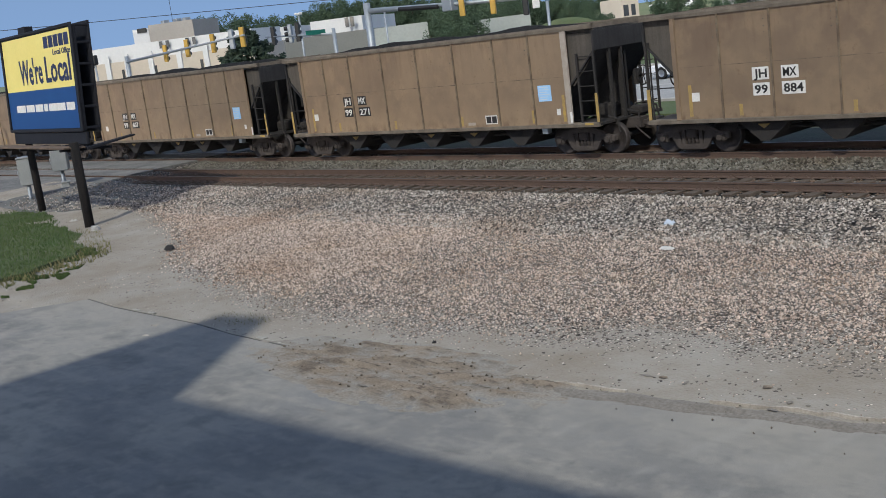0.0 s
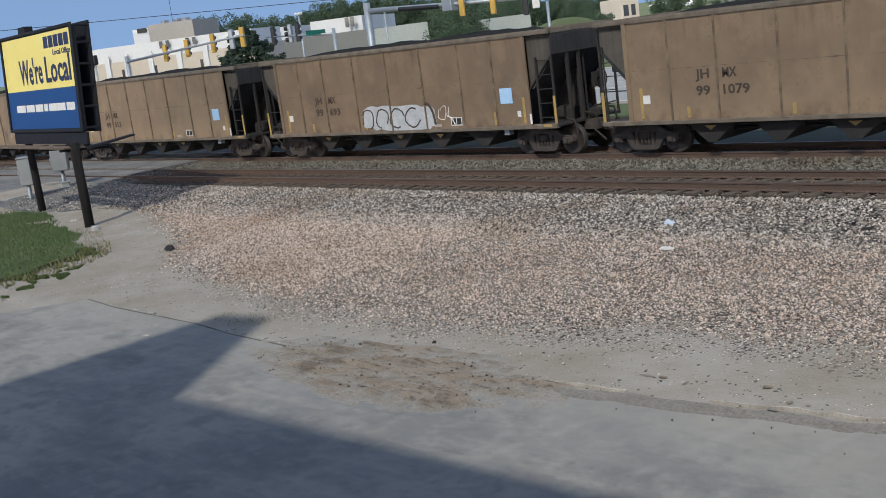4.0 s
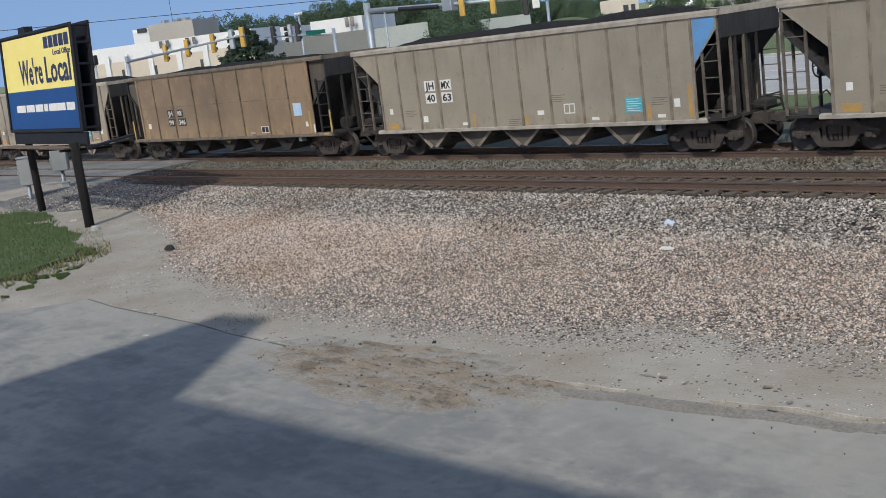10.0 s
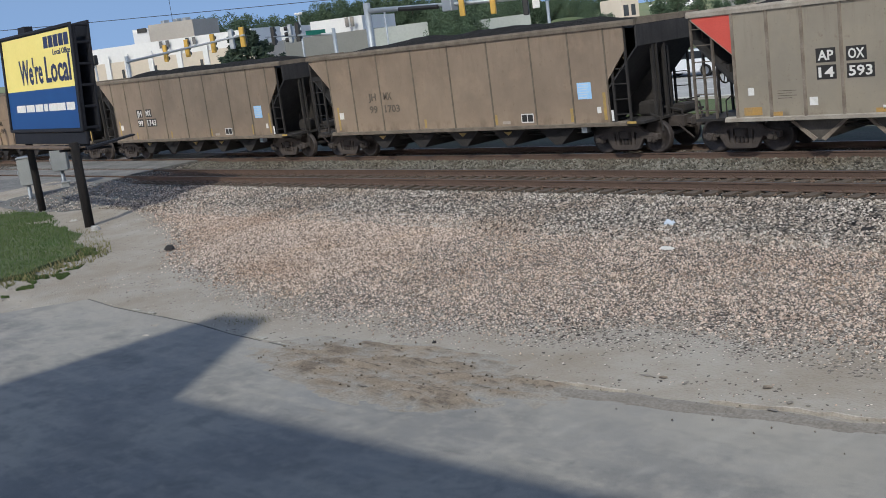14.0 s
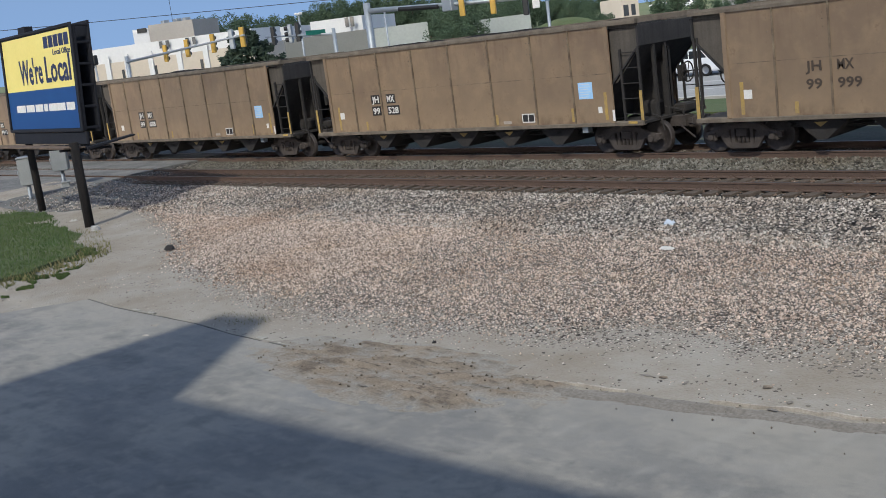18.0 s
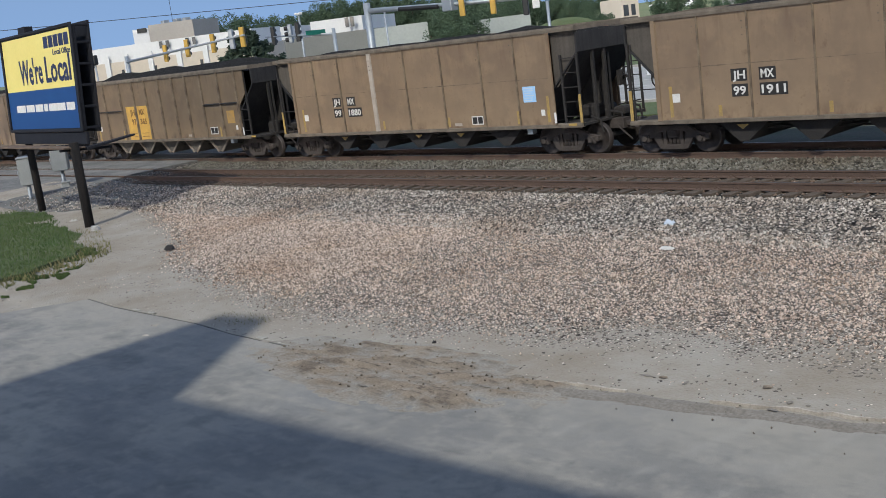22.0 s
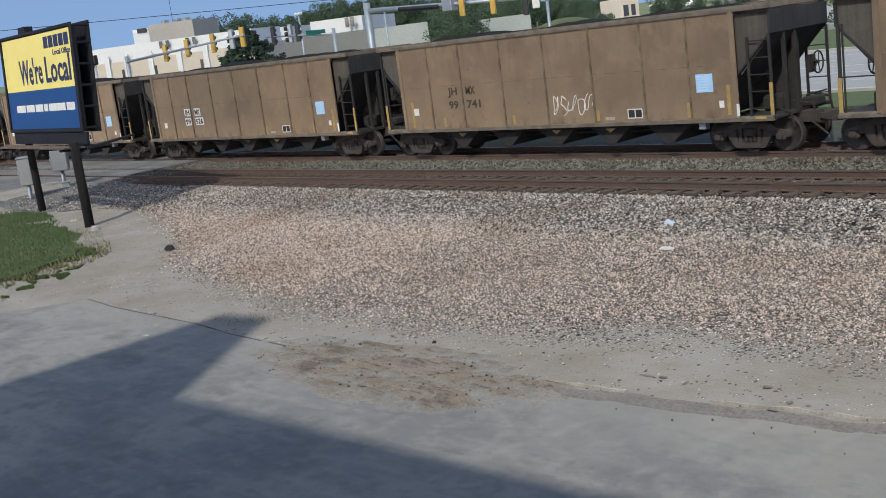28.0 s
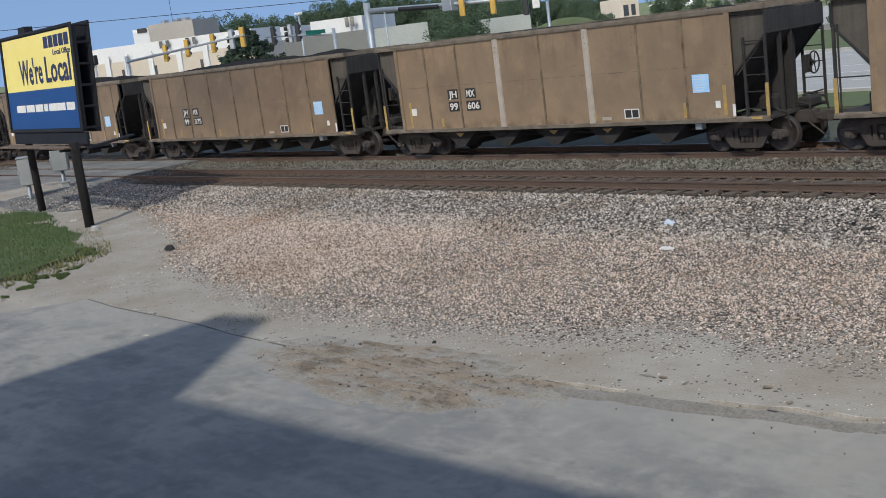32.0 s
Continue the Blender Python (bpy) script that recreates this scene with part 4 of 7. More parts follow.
def ladder(car, x0, x1, y, metal, z0=1.0, z1=3.0, rungs=5, yellow=True):
    for x in (x0, x1):
        bm = bmesh.new()
        box(bm, x - 0.03, x + 0.03, y - 0.03, y + 0.03, z0, z1)
        part("ladder_stile", bm, metal, car)
    for i in range(rungs):
        bm = bmesh.new()
        z = z0 + 0.22 + i * 0.42
        tube(bm, (min(x0, x1), y - 0.02, z), (max(x0, x1), y - 0.02, z), 0.016, 6)
        part("rung", bm, metal, car)
    if yellow:
        bm = bmesh.new()
        xo = x1 if abs(x1 - LENGTH / 2) > abs(x0 - LENGTH / 2) else x0
        box(bm, xo - 0.045, xo + 0.045, y - 0.045, y - 0.031, z0 + 0.03, z0 + 0.85)
        part("marker_stripe", bm, M_YELLOW, car, "yellow marker stripe")


def corner_post(car, y):
    """Single post and handrail at the open end of a wagon."""
    for x, r in ((-0.94, 0.035), (-0.84, 0.018)) if y < 0 else ((-0.94, 0.03),):
        bm = bmesh.new()
        box(bm, x - r, x + r, y - r, y + r, 1.0, 3.1)
        part("corner_post", bm, M_NEARBLACK, car)
    for z in (1.86,):
        bm = bmesh.new()
        tube(bm, (-0.94, y, z), (0.0, y, z), 0.018, 6)
        part("handrail", bm, M_NEARBLACK, car)
    if y < 0:
        bm = bmesh.new()
        box(bm, -0.99, -0.89, y - 0.05, y - 0.036, 1.02, 1.85)
        part("marker_stripe", bm, M_YELLOW, car, "yellow marker stripe")


def end_works(car, flip, brake, clear=False):
    """Platform, slope sheet, end posts and cross members of one end."""
    def X(x):
        return LENGTH - x if flip else x
    a, b = sorted((X(12.5), X(13.5)))
    bm = bmesh.new()
    box(bm, a, b, -1.5, 1.5, 0.93, 1.0)
    part("end_platform", bm, M_NEARBLACK, car)
    # slope sheet in a near-black tone, far darker than the sides
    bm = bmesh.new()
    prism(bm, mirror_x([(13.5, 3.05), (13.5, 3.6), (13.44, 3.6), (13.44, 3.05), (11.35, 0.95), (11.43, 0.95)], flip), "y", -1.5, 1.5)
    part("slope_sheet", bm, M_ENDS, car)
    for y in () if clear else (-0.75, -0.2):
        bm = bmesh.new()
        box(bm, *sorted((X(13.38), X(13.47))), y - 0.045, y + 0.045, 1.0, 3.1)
        part("end_post", bm, M_NEARBLACK, car)
    if clear:
        # a bent grab iron beside the coupler, and the walkway's low rail
        bm = bmesh.new()
        tube(bm, (X(12.75), -1.2, 1.0), (X(12.75), -1.2, 1.42), 0.02, 6)
        tube(bm, (X(12.75), -1.2, 1.42), (X(12.55), -1.2, 1.56), 0.02, 6)
        tube(bm, (X(12.55), -1.2, 1.56), (X(12.40), -1.2, 1.36), 0.02, 6)
        part("grab_iron", bm, M_NEARBLACK, car)
        if brake:
            w = part("brake_wheel", BRAKE, None, car, "spoked hand-brake wheel")
            w.location, w.rotation_euler = (X(12.78), -1.1, 2.15), (0, 0, math.pi if flip else 0)
        return
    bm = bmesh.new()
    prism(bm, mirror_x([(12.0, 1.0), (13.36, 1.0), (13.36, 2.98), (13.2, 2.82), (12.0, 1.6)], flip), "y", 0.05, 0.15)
    part("end_web", bm, M_NEARBLACK, car)
    bm = bmesh.new()
    tube(bm, (X(13.42), 0.3, 1.30), (X(13.42), 1.42, 1.30), 0.022, 6)
    tube(bm, (X(13.42), 0.3, 1.0), (X(13.42), 0.3, 1.30), 0.022, 6)
    part("grab_iron", bm, M_NEARBLACK, car)
    bm = bmesh.new()
    soft_box(bm, *sorted((X(12.55), X(13.1))), -0.45, 0.3, 1.0, 1.42, 0.08)
    tube(bm, (X(12.8), 0.3, 1.2), (X(12.8), 0.9, 1.2), 0.13, 12)
    part("brake_cylinder", bm, M_NEARBLACK, car)
    for y, z, dx in ((-0.9, 1.12, 0.25), (-0.2, 1.22, 0.5), (0.8, 1.3, 0.45)):
        bm = bmesh.new()
        tube(bm, (X(13.3), y, z), (X(13.3 + dx), y + 0.1, z - 0.12), 0.035, 6)
        tube(bm, (X(13.29 + dx), y + 0.1, z - 0.1), (X(13.36 + dx), y + 0.12, z - 0.5), 0.03, 6)
        part("air_hose", bm, M_NEARBLACK, car)
    bm = bmesh.new()
    soft_box(bm, *sorted((X(13.35), X(13.75))), 0.1, 0.7, 1.0, 1.26, 0.05)
    part("brake_rigging", bm, M_NEARBLACK, car)
    if brake:
        w = part("brake_wheel", BRAKE, None, car, "spoked hand-brake wheel")
        w.location, w.rotation_euler = (X(13.72), 0.42, 2.12), (0, 0, math.pi if flip else 0)


def stamp(name, car, material, x0, x1, z0, z1, y=-1.556, t=0.006, label=""):
    bm = bmesh.new()
    box(bm, x0, x1, y - t, y, z0, z1)
    return part(name, bm, material, car, label)


def outlined_box(car, x0, x1, z0, z1, fill=True):
    """White-lined data panel with dark bars."""
    if fill:
        stamp("data_panel", car, M_BLACKPATCH, x0, x1, z0, z1)
    bm = bmesh.new()
    w = 0.03
    y = -1.563
    for p in ((x0, x1, z1 - w, z1), (x0, x1, z0, z0 + w), (x0, x0 + w, z0 + w, z1 - w), (x1 - w, x1, z0 + w, z1 - w), ((x0 + x1) / 2 - w / 2, (x0 + x1) / 2 + w / 2, z0 + w, z1 - w)):
        box(bm, p[0], p[1], y - 0.004, y, p[2], p[3])
    part("panel_outline", bm, M_WHITE, car)


def placard(car, x0, x1, z0, z1, material, ink):
    stamp("placard", car, material, x0, x1, z0, z1, label="pale information placard with unreadable lines")
    bm = bmesh.new()
    n = 6
    rnd = random.Random(int(x0 * 100))
    for i in range(n):
        z = z1 - (z1 - z0) * (i + 0.8) / (n + 0.6)
        box(bm, x0 + 0.05, x1 - 0.05 - rnd.uniform(0, 0.25) * (x1 - x0), -1.566, -1.5625, z - 0.007, z + 0.007)
    part("placard_lines", bm, ink, car)


def marks(car, a, b, c, d, style, x=2.13, z=2.07, h=0.235, gap=0.43, split=0.80):
    """Reporting marks in two rows, split by a rib. style: bare, white, black, pale, faint."""
    ink = {"bare": M_DARKTEXT, "white": M_BLACKPATCH, "black": M_WHITE, "pale": M_PATCH, "faint": M_STENCIL}[style]
    for text, px, pz in ((a, x, z), (b, x + split, z), (c, x, z - gap), (d, x + split, z - gap)):
        w = {1: 0.18, 2: 0.41, 3: 0.59, 4: 0.75}[len(text)] * h / 0.235
        if style in ("white", "black"):
            stamp("number_patch", car, M_WHITE if style == "white" else M_BLACKPATCH, px - 0.05, px + w + 0.05, pz - 0.055, pz + h + 0.055)
        writing("reporting_mark", text, h, ink, car, px, -1.568, pz, w)


def side_marks(car, seed):
    """White tags, data panel, placard and yellow stripes on the side that faces the lot."""
    stamp("white_tag", car, M_WHITE, 0.43, 0.66, 1.47, 1.70, label="small white tag")
    outlined_box(car, 9.08, 9.58, 1.09, 1.36)
    rnd = random.Random(seed)
    placard(car, 11.33, 11.83, 1.70, 2.17, M_BLUE, M_WHITE)
    stamp("white_tag", car, M_WHITE, 11.98, 12.12, 1.28, 1.46, label="small white tag")
    for x, z0, z1 in ((0.28, 1.08, 1.9), (12.16, 1.08, 1.86), (1.75, 1.06, 1.35), (4.75, 1.06, 1.33), (7.95, 1.06, 1.36), (10.95, 1.06, 1.45)):
        if rnd.random() < 0.85:
            stamp("marker_stripe", car, M_YELLOW, x - 0.05 + 0.1, x + 0.05 + 0.1, z0, z1, label="faded yellow marker stripe")
    stamp("step_marker", car, M_YELLOW, 13.0, 13.3, 0.955, 1.02, y=-1.59, label="yellow step marker")
    stamp("reflector", car, M_WHITE, 12.5, 12.58, 1.05, 1.36, y=-1.602)
    stamp("stencil", car, M_PATCH, 8.3, 8.62, 1.07, 1.16)


PATCHED = dict(x=2.27, z=1.99, h=0.205, gap=0.39, split=0.79)   # reporting marks on painted patches are smaller


def car_a(seed, text, style, paint, heap=0.28, pale_ribs=(), brake_left=False):
    """Hopper wagon with straight sides, a post at each end of the side and recessed sooty end panels."""
    car = thing("coal_hopper_wagon", "dusty brown steel coal hopper wagon heaped with coal", "hopper wagon", "coal wagons of the train")
    for s in (-1, 1):
        bm = bmesh.new()
        box(bm, 0.0, LENGTH, *sorted((s * 1.53, s * 1.555)), 0.98, 3.68)
        part("side_sheet", bm, paint, car, "dusty brown ribbed side")
        bm = bmesh.new()
        prism(bm, [(s * 1.47, 3.66), (s * 1.60, 3.66), (s * 1.60, 3.74), (s * 1.57, 3.80), (s * 1.47, 3.80)], "x", -1.02, 13.5)
        part("top_chord", bm, M_CHORD, car)
        bm = bmesh.new()
        prism(bm, [(s * 1.40, 0.90), (s * 1.585, 0.90), (s * 1.585, 0.985), (s * 1.54, 1.02), (s * 1.40, 1.02)], "x", -1.0, 13.48)
        part("side_sill", bm, M_CHORD, car)
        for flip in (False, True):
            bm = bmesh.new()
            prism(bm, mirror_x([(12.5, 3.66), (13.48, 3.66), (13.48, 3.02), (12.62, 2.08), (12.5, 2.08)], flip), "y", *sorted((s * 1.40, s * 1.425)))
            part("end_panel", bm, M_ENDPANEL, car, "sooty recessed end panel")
        for i, x in enumerate(RIBS_A):
            wide = 0.07 if i in (0, len(RIBS_A) - 1) else 0.024
            pale = i in pale_ribs
            bm = bmesh.new()
            wd = 0.10 if pale else wide
            prism(bm, [(x - wd, s * 1.555), (x + wd, s * 1.555), (x + wd * 0.85, s * (1.605 if i in (0, 8) else 1.602)), (x - wd * 0.85, s * (1.605 if i in (0, 8) else 1.602))], "z", 1.0, 3.66)
            part("rib", bm, M_PATCH if pale else (paint if i in (0, 8) else M_RIB), car, "pale repaired rib" if pale else "")
    # bolts beside the ribs, near the top
    rnd = random.Random(seed + 31)
    for x in RIBS_A[1:-1]:
        bm = bmesh.new()
        for k in range(3):
            for dx in (-0.16, 0.0):
                z = 3.42 - 0.16 * k + rnd.uniform(-0.02, 0.02)
                y = -1.602 if dx == 0.0 else -1.555
                w = rnd.uniform(0.008, 0.018)
                box(bm, x + dx - w, x + dx + w, y - 0.01, y, z - w, z + w)
        tagged(part("bolts", bm, M_CHORD if rnd.random() < 0.6 else M_RIB, car), kind="stuff")
    # mid-height seam
    bm = bmesh.new()
    rnd = random.Random(seed + 70)
    for a, b in zip(RIBS_A, RIBS_A[1:]):
        xs = steps(a + 0.03, b - 0.03, 0.16)
        ws = [max(0.0015, rnd.gauss(0.007, 0.006)) for _ in xs]
        prism(bm, [(x, 2.372 - w) for x, w in zip(xs, ws)] + [(x, 2.372 + w * 0.8) for x, w in zip(xs[::-1], ws[::-1])], "y", -1.559, -1.555)
    part("weld_seam", bm, M_RIB, car)
    for x in (-1.0, 13.44):
        bm = bmesh.new()
        box(bm, x - 0.02, x + 0.06, -1.5, 1.5, 3.66, 3.79)
        part("top_chord", bm, M_CHORD, car)
    end_works(car, False, True)
    end_works(car, True, brake_left, True)
    for y in (-1.5, 1.5):
        ladder(car, 12.85, 13.45, y, M_NEARBLACK, yellow=y < 0)
        corner_post(car, y)
    underside(car, False)
    coal_load(car, seed, heap)
    side_marks(car, seed)
    if text:
        marks(car, *text, style, **({} if style == "bare" else PATCHED))
    running_gear(car)
    return car


def underside(car, pale):
    """Centre sill, hopper pockets and their doors."""
    # sill, pipes and the pockets of most wagons are near black
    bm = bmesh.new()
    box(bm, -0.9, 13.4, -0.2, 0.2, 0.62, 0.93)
    part("centre_sill", bm, M_NEARBLACK, car)
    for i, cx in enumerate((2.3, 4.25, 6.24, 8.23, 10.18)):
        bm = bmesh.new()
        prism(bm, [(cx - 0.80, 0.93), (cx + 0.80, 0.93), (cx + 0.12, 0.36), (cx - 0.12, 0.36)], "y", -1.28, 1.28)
        part("hopper_pocket", bm, M_POCKET if pale else M_NEARBLACK, car)
        if pale:
            bm = bmesh.new()
            for s in (-1, 1):
                prism(bm, [(cx + s * 0.84, 0.93), (cx + s * 0.74, 0.93), (cx + s * 0.05, 0.40), (cx + s * 0.15, 0.34)], "y", -1.33, -1.281)
            part("pocket_flange", bm, M_RIBG, car)
        else:
            bm = bmesh.new()
            prism(bm, [(cx - 0.17, 0.80), (cx + 0.17, 0.80), (cx, 0.68)], "y", -1.31, -1.284)
            part("door_marker", bm, M_YELLOW if i in (0, 2, 3) else M_NEARBLACK, car)
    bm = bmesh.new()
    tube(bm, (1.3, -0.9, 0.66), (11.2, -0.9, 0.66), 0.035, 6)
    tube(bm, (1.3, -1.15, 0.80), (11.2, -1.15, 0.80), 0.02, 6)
    part("brake_pipe", bm, M_NEARBLACK, car)
    bm = bmesh.new()
    for cx in (11.35,):
        box(bm, cx - 0.1, cx + 0.1, -1.45, -1.25, 0.72, 0.92)
    part("reservoir_box", bm, M_GALV, car, "small pale box under the sill")


def car_b(seed, text, style, paint, rib_paint, ribs=RIBS_B, heap=0.35, corners=(None, None), brown=False, drop=3.55):
    """Hopper wagon whose ribbed sides run out to cut-off corners over open ends."""
    colour = "brown" if brown else "grey"
    chord_paint = M_CHORD if brown else M_CHORDG
    car = thing("coal_hopper_wagon", "dusty %s ribbed coal hopper wagon with cut-off corners" % colour, "hopper wagon", "coal wagons of the train")
    a, b = ribs[0], ribs[-1]
    tip = {RIBS_D: 13.08, RIBS_C: 12.95}.get(ribs, 13.42)
    outline = [(a, 0.98), (b, 0.98), (b, 2.16 if tip < 13.2 else 2.38), (tip, {RIBS_D: 2.95, RIBS_C: 2.68}.get(ribs, 3.30)), (tip, 3.66), (-0.94, 3.66), (-0.94, drop), (a, 2.55)]
    for s in (-1, 1):
        bm = bmesh.new()
        prism(bm, outline, "y", *sorted((s * 1.53, s * 1.555)))
        part("side_sheet", bm, paint, car, "dusty %s ribbed side" % colour)
        bm = bmesh.new()
        prism(bm, [(s * 1.47, 3.62), (s * 1.61, 3.62), (s * 1.61, 3.72), (s * 1.57, 3.78), (s * 1.47, 3.78)], "x", -1.02, 13.5)
        part("top_chord", bm, chord_paint, car)
        bm = bmesh.new()
        prism(bm, [(s * 1.40, 0.90), (s * 1.60, 0.90), (s * 1.60, 0.985), (s * 1.54, 1.02), (s * 1.40, 1.02)], "x", -0.1, 12.95)
        part("side_sill", bm, chord_paint, car)
        for x in ribs:
            bm = bmesh.new()
            k = 1.5 if ribs is RIBS_C else 0.6 if ribs is RIBS_D else 1.0
            prism(bm, [(x - 0.045 * k, s * 1.555), (x + 0.045 * k, s * 1.555), (x + 0.03 * k, s * (1.555 + 0.04 * k)), (x - 0.03 * k, s * (1.555 + 0.04 * k))], "z", 1.0, 3.63)
            part("rib", bm, rib_paint, car)
    for i, m in enumerate(corners):
        if m:
            bm = bmesh.new()
            prism(bm, [(-0.88, 3.60), (-0.88, 3.54), (a - 0.05, 2.62), (a - 0.05, 3.60)] if i == 0 else [(b + 0.06, 3.60), (13.38, 3.60), (13.38, 3.33), (b + 0.06, 2.46)], "y", -1.563, -1.556)
            part("painted_corner", bm, m, car, "painted corner patch")
    for x in (-1.0, 13.44):
        bm = bmesh.new()
        box(bm, x - 0.02, x + 0.06, -1.5, 1.5, 3.62, 3.77)
        part("top_chord", bm, chord_paint, car)
    end_works(car, False, False)
    end_works(car, True, True, True)
    for y in (-1.5, 1.5):
        ladder(car, tip - 0.5, tip, y, M_NEARBLACK if brown else M_LADDER, z1=3.62, rungs=6, yellow=False)
        ladder(car, -0.37, -0.97, y, M_NEARBLACK if brown else M_LADDER, z1=3.62, rungs=6, yellow=False)
    for x in (13.46, -0.98):
        for y in ((-0.6,) if brown else (-1.0, -0.35, 0.3)):
            bm = bmesh.new()
            box(bm, x - 0.03, x + 0.03, y - 0.03, y + 0.03, 1.0, 3.62)
            part("end_strut", bm, M_LADDER if y < 0 and not brown else M_NEARBLACK, car)
    underside(car, not brown or ribs is RIBS_C)
    coal_load(car, seed, heap)
    if brown:
        side_marks(car, seed)
        if text:
            marks(car, *text, style)
    else:
        stamp("white_tag", car, M_WHITE, 0.60, 0.76, 1.55, 1.74, label="small white tag")
        stamp("white_tag", car, M_WHITE, 2.23, 2.44, 1.24, 1.44, label="small white tag")
        for x in (4.02, 9.21, 11.45):
            stamp("white_tag", car, M_WHITE, x, x + 0.25, 1.09, 1.18, label="small white tag")
        stamp("white_tag", car, M_WHITE, 7.19, 7.44, 1.31, 1.44, label="small white tag")
        outlined_box(car, 8.22, 8.62, 1.31, 1.60, False)
        placard(car, 10.41, 10.98, 1.26, 1.68, M_TURQ, M_WHITE)
        stamp("white_tag", car, M_WHITE, 12.0, 12.18, 1.36, 1.58, label="small white tag")
        stamp("marker_patch", car, M_ORANGE, 0.45, 0.95, 1.05, 1.25, label="faded orange marker patch")
        if seed == 10:
            for x0, x1, z in ((1.22, 1.5, 1.12), (3.85, 4.22, 1.12), (6.25, 6.56, 1.13), (6.68, 6.85, 1.13), (11.35, 11.82, 1.14), (12.2, 12.6, 1.27)):
                stamp("marker_patch", car, M_ORANGE, x0, x1, z - 0.1, z, label="faded orange marker patch")
        for x, z in () if seed == 10 else ((4.54, 1.42), (6.75, 1.3), (8.93, 1.52), (11.18, 1.47), (12.5, 1.95)):
            stamp("marker_stripe", car, M_ORANGE, x - 0.055, x + 0.055, 1.04, z, label="faded orange marker stripe")
        for x, z in ((1.4, 1.62), (7.8, 1.85), (11.3, 1.62), (6.0, 1.2)):
            bm = bmesh.new()
            for k in range(4):
                box(bm, x, x + 0.5 - 0.12 * (k % 2), -1.5605, -1.556, z - 0.06 * k, z - 0.06 * k + 0.014)
            part("stencil", bm, M_STENCIL, car, "unreadable dark stencil lines")
        if text:
            marks(car, *text, style, x=2.50, z=2.30, h=0.225, gap=0.40, split=0.75)
    running_gear(car)
    return car


def car_c(seed):
    """Brown wagon with wide ribs, a mid ledge at each end and a yellow number panel."""
    car = car_b(seed, None, "bare", M_UMBER, M_RIB, RIBS_C, 0.42, brown=True, drop=3.05)
    car["label"] = "brown coal hopper wagon with a yellow number panel and side ledges"
    for o in [o for o in car.children if o.name.startswith(("placard", "marker_", "data_panel", "panel_outline"))]:
        bpy.data.objects.remove(o)
    for x0, x1 in ((0.18, 3.0), (9.9, 12.4)):
        bm = bmesh.new()
        prism(bm, [(-1.556, 2.34), (-1.64, 2.34), (-1.64, 2.365), (-1.556, 2.39)], "x", x0, x1)
        part("side_ledge", bm, M_NEARBLACK, car, "dark side ledge")
    for x0, x1 in ((3.26, 4.08), (4.27, 5.22)):
        stamp("number_panel", car, M_PANELY, x0, x1, 1.02, 2.53, label="yellow number panel")
    for t, x, z, w in (("JH", 3.62, 2.14, 0.4), ("MX", 4.44, 2.14, 0.45), ("97", 3.66, 1.72, 0.38), ("365", 4.42, 1.72, 0.58)):
        writing("reporting_mark", t, 0.24, M_INK, car, x, -1.572, z, w)
    bm = bmesh.new()
    for i, z in enumerate((1.30, 1.15)):
        for x0, x1 in ((3.5, 3.95), (4.4, 5.0)):
            box(bm, x0, x1, -1.568, -1.5625, z, z + 0.025)
    part("panel_lines", bm, M_INK, car)
    stamp("number_panel", car, M_ORANGE, 11.45, 11.98, 1.55, 2.06, label="yellow panel")
    outlined_box(car, 10.09, 10.65, 1.13, 1.43)
    for x, z in ((0.36, 1.9), (2.7, 1.45), (6.35, 1.44), (10.79, 1.43), (12.26, 1.85)):
        stamp("marker_stripe", car, M_YELLOW, x, x + 0.1, 1.02, z, label="faded yellow marker stripe")
    return car


def graffiti(car):
    """A large silver painted tag with dark scrawl on the side."""
    bm = bmesh.new()
    rnd = random.Random(3)
    n = 40
    pts = []
    for i in range(n):
        a = i / n * math.tau
        x = 6.55 + 1.85 * abs(math.cos(a)) ** 0.55 * math.copysign(1, math.cos(a)) + rnd.uniform(-0.05, 0.05)
        z = 1.42 + 0.43 * abs(math.sin(a)) ** 0.5 * math.copysign(1, math.sin(a)) + rnd.uniform(-0.04, 0.04) + 0.04 * math.cos(3 * a)
        pts.append((x, z))
    prism(bm, pts, "y", -1.563, -1.556)
    part("graffiti_fill", bm, M_SILVER, car, "silver graffiti tag")
    bm = bmesh.new()
    for x0 in (5.0, 5.75, 6.5, 7.3):
        c = [Vector((x0 + 0.34 * math.cos(a) * (1 + 0.2 * math.sin(2 * a + x0)), -1.565, 1.42 + 0.33 * math.sin(a))) for a in [k * 0.5 + x0 for k in range(11)]]
        for p, q in zip(c, c[1:]):
            tube(bm, p, q, 0.025, 4)
    c = [Vector((8.0 + 0.35 * math.cos(a), -1.565, 1.15 + 0.7 * math.sin(a))) for a in [k * 0.25 for k in range(8)]]
    for p, q in zip(c, c[1:]):
        tube(bm, p, q, 0.05, 4)
    part("graffiti_scrawl", bm, M_DARKTEXT, car, "dark scrawled outline")
    scrawl(car, 8.55, 1.12, 0.75, 0.75, 11)


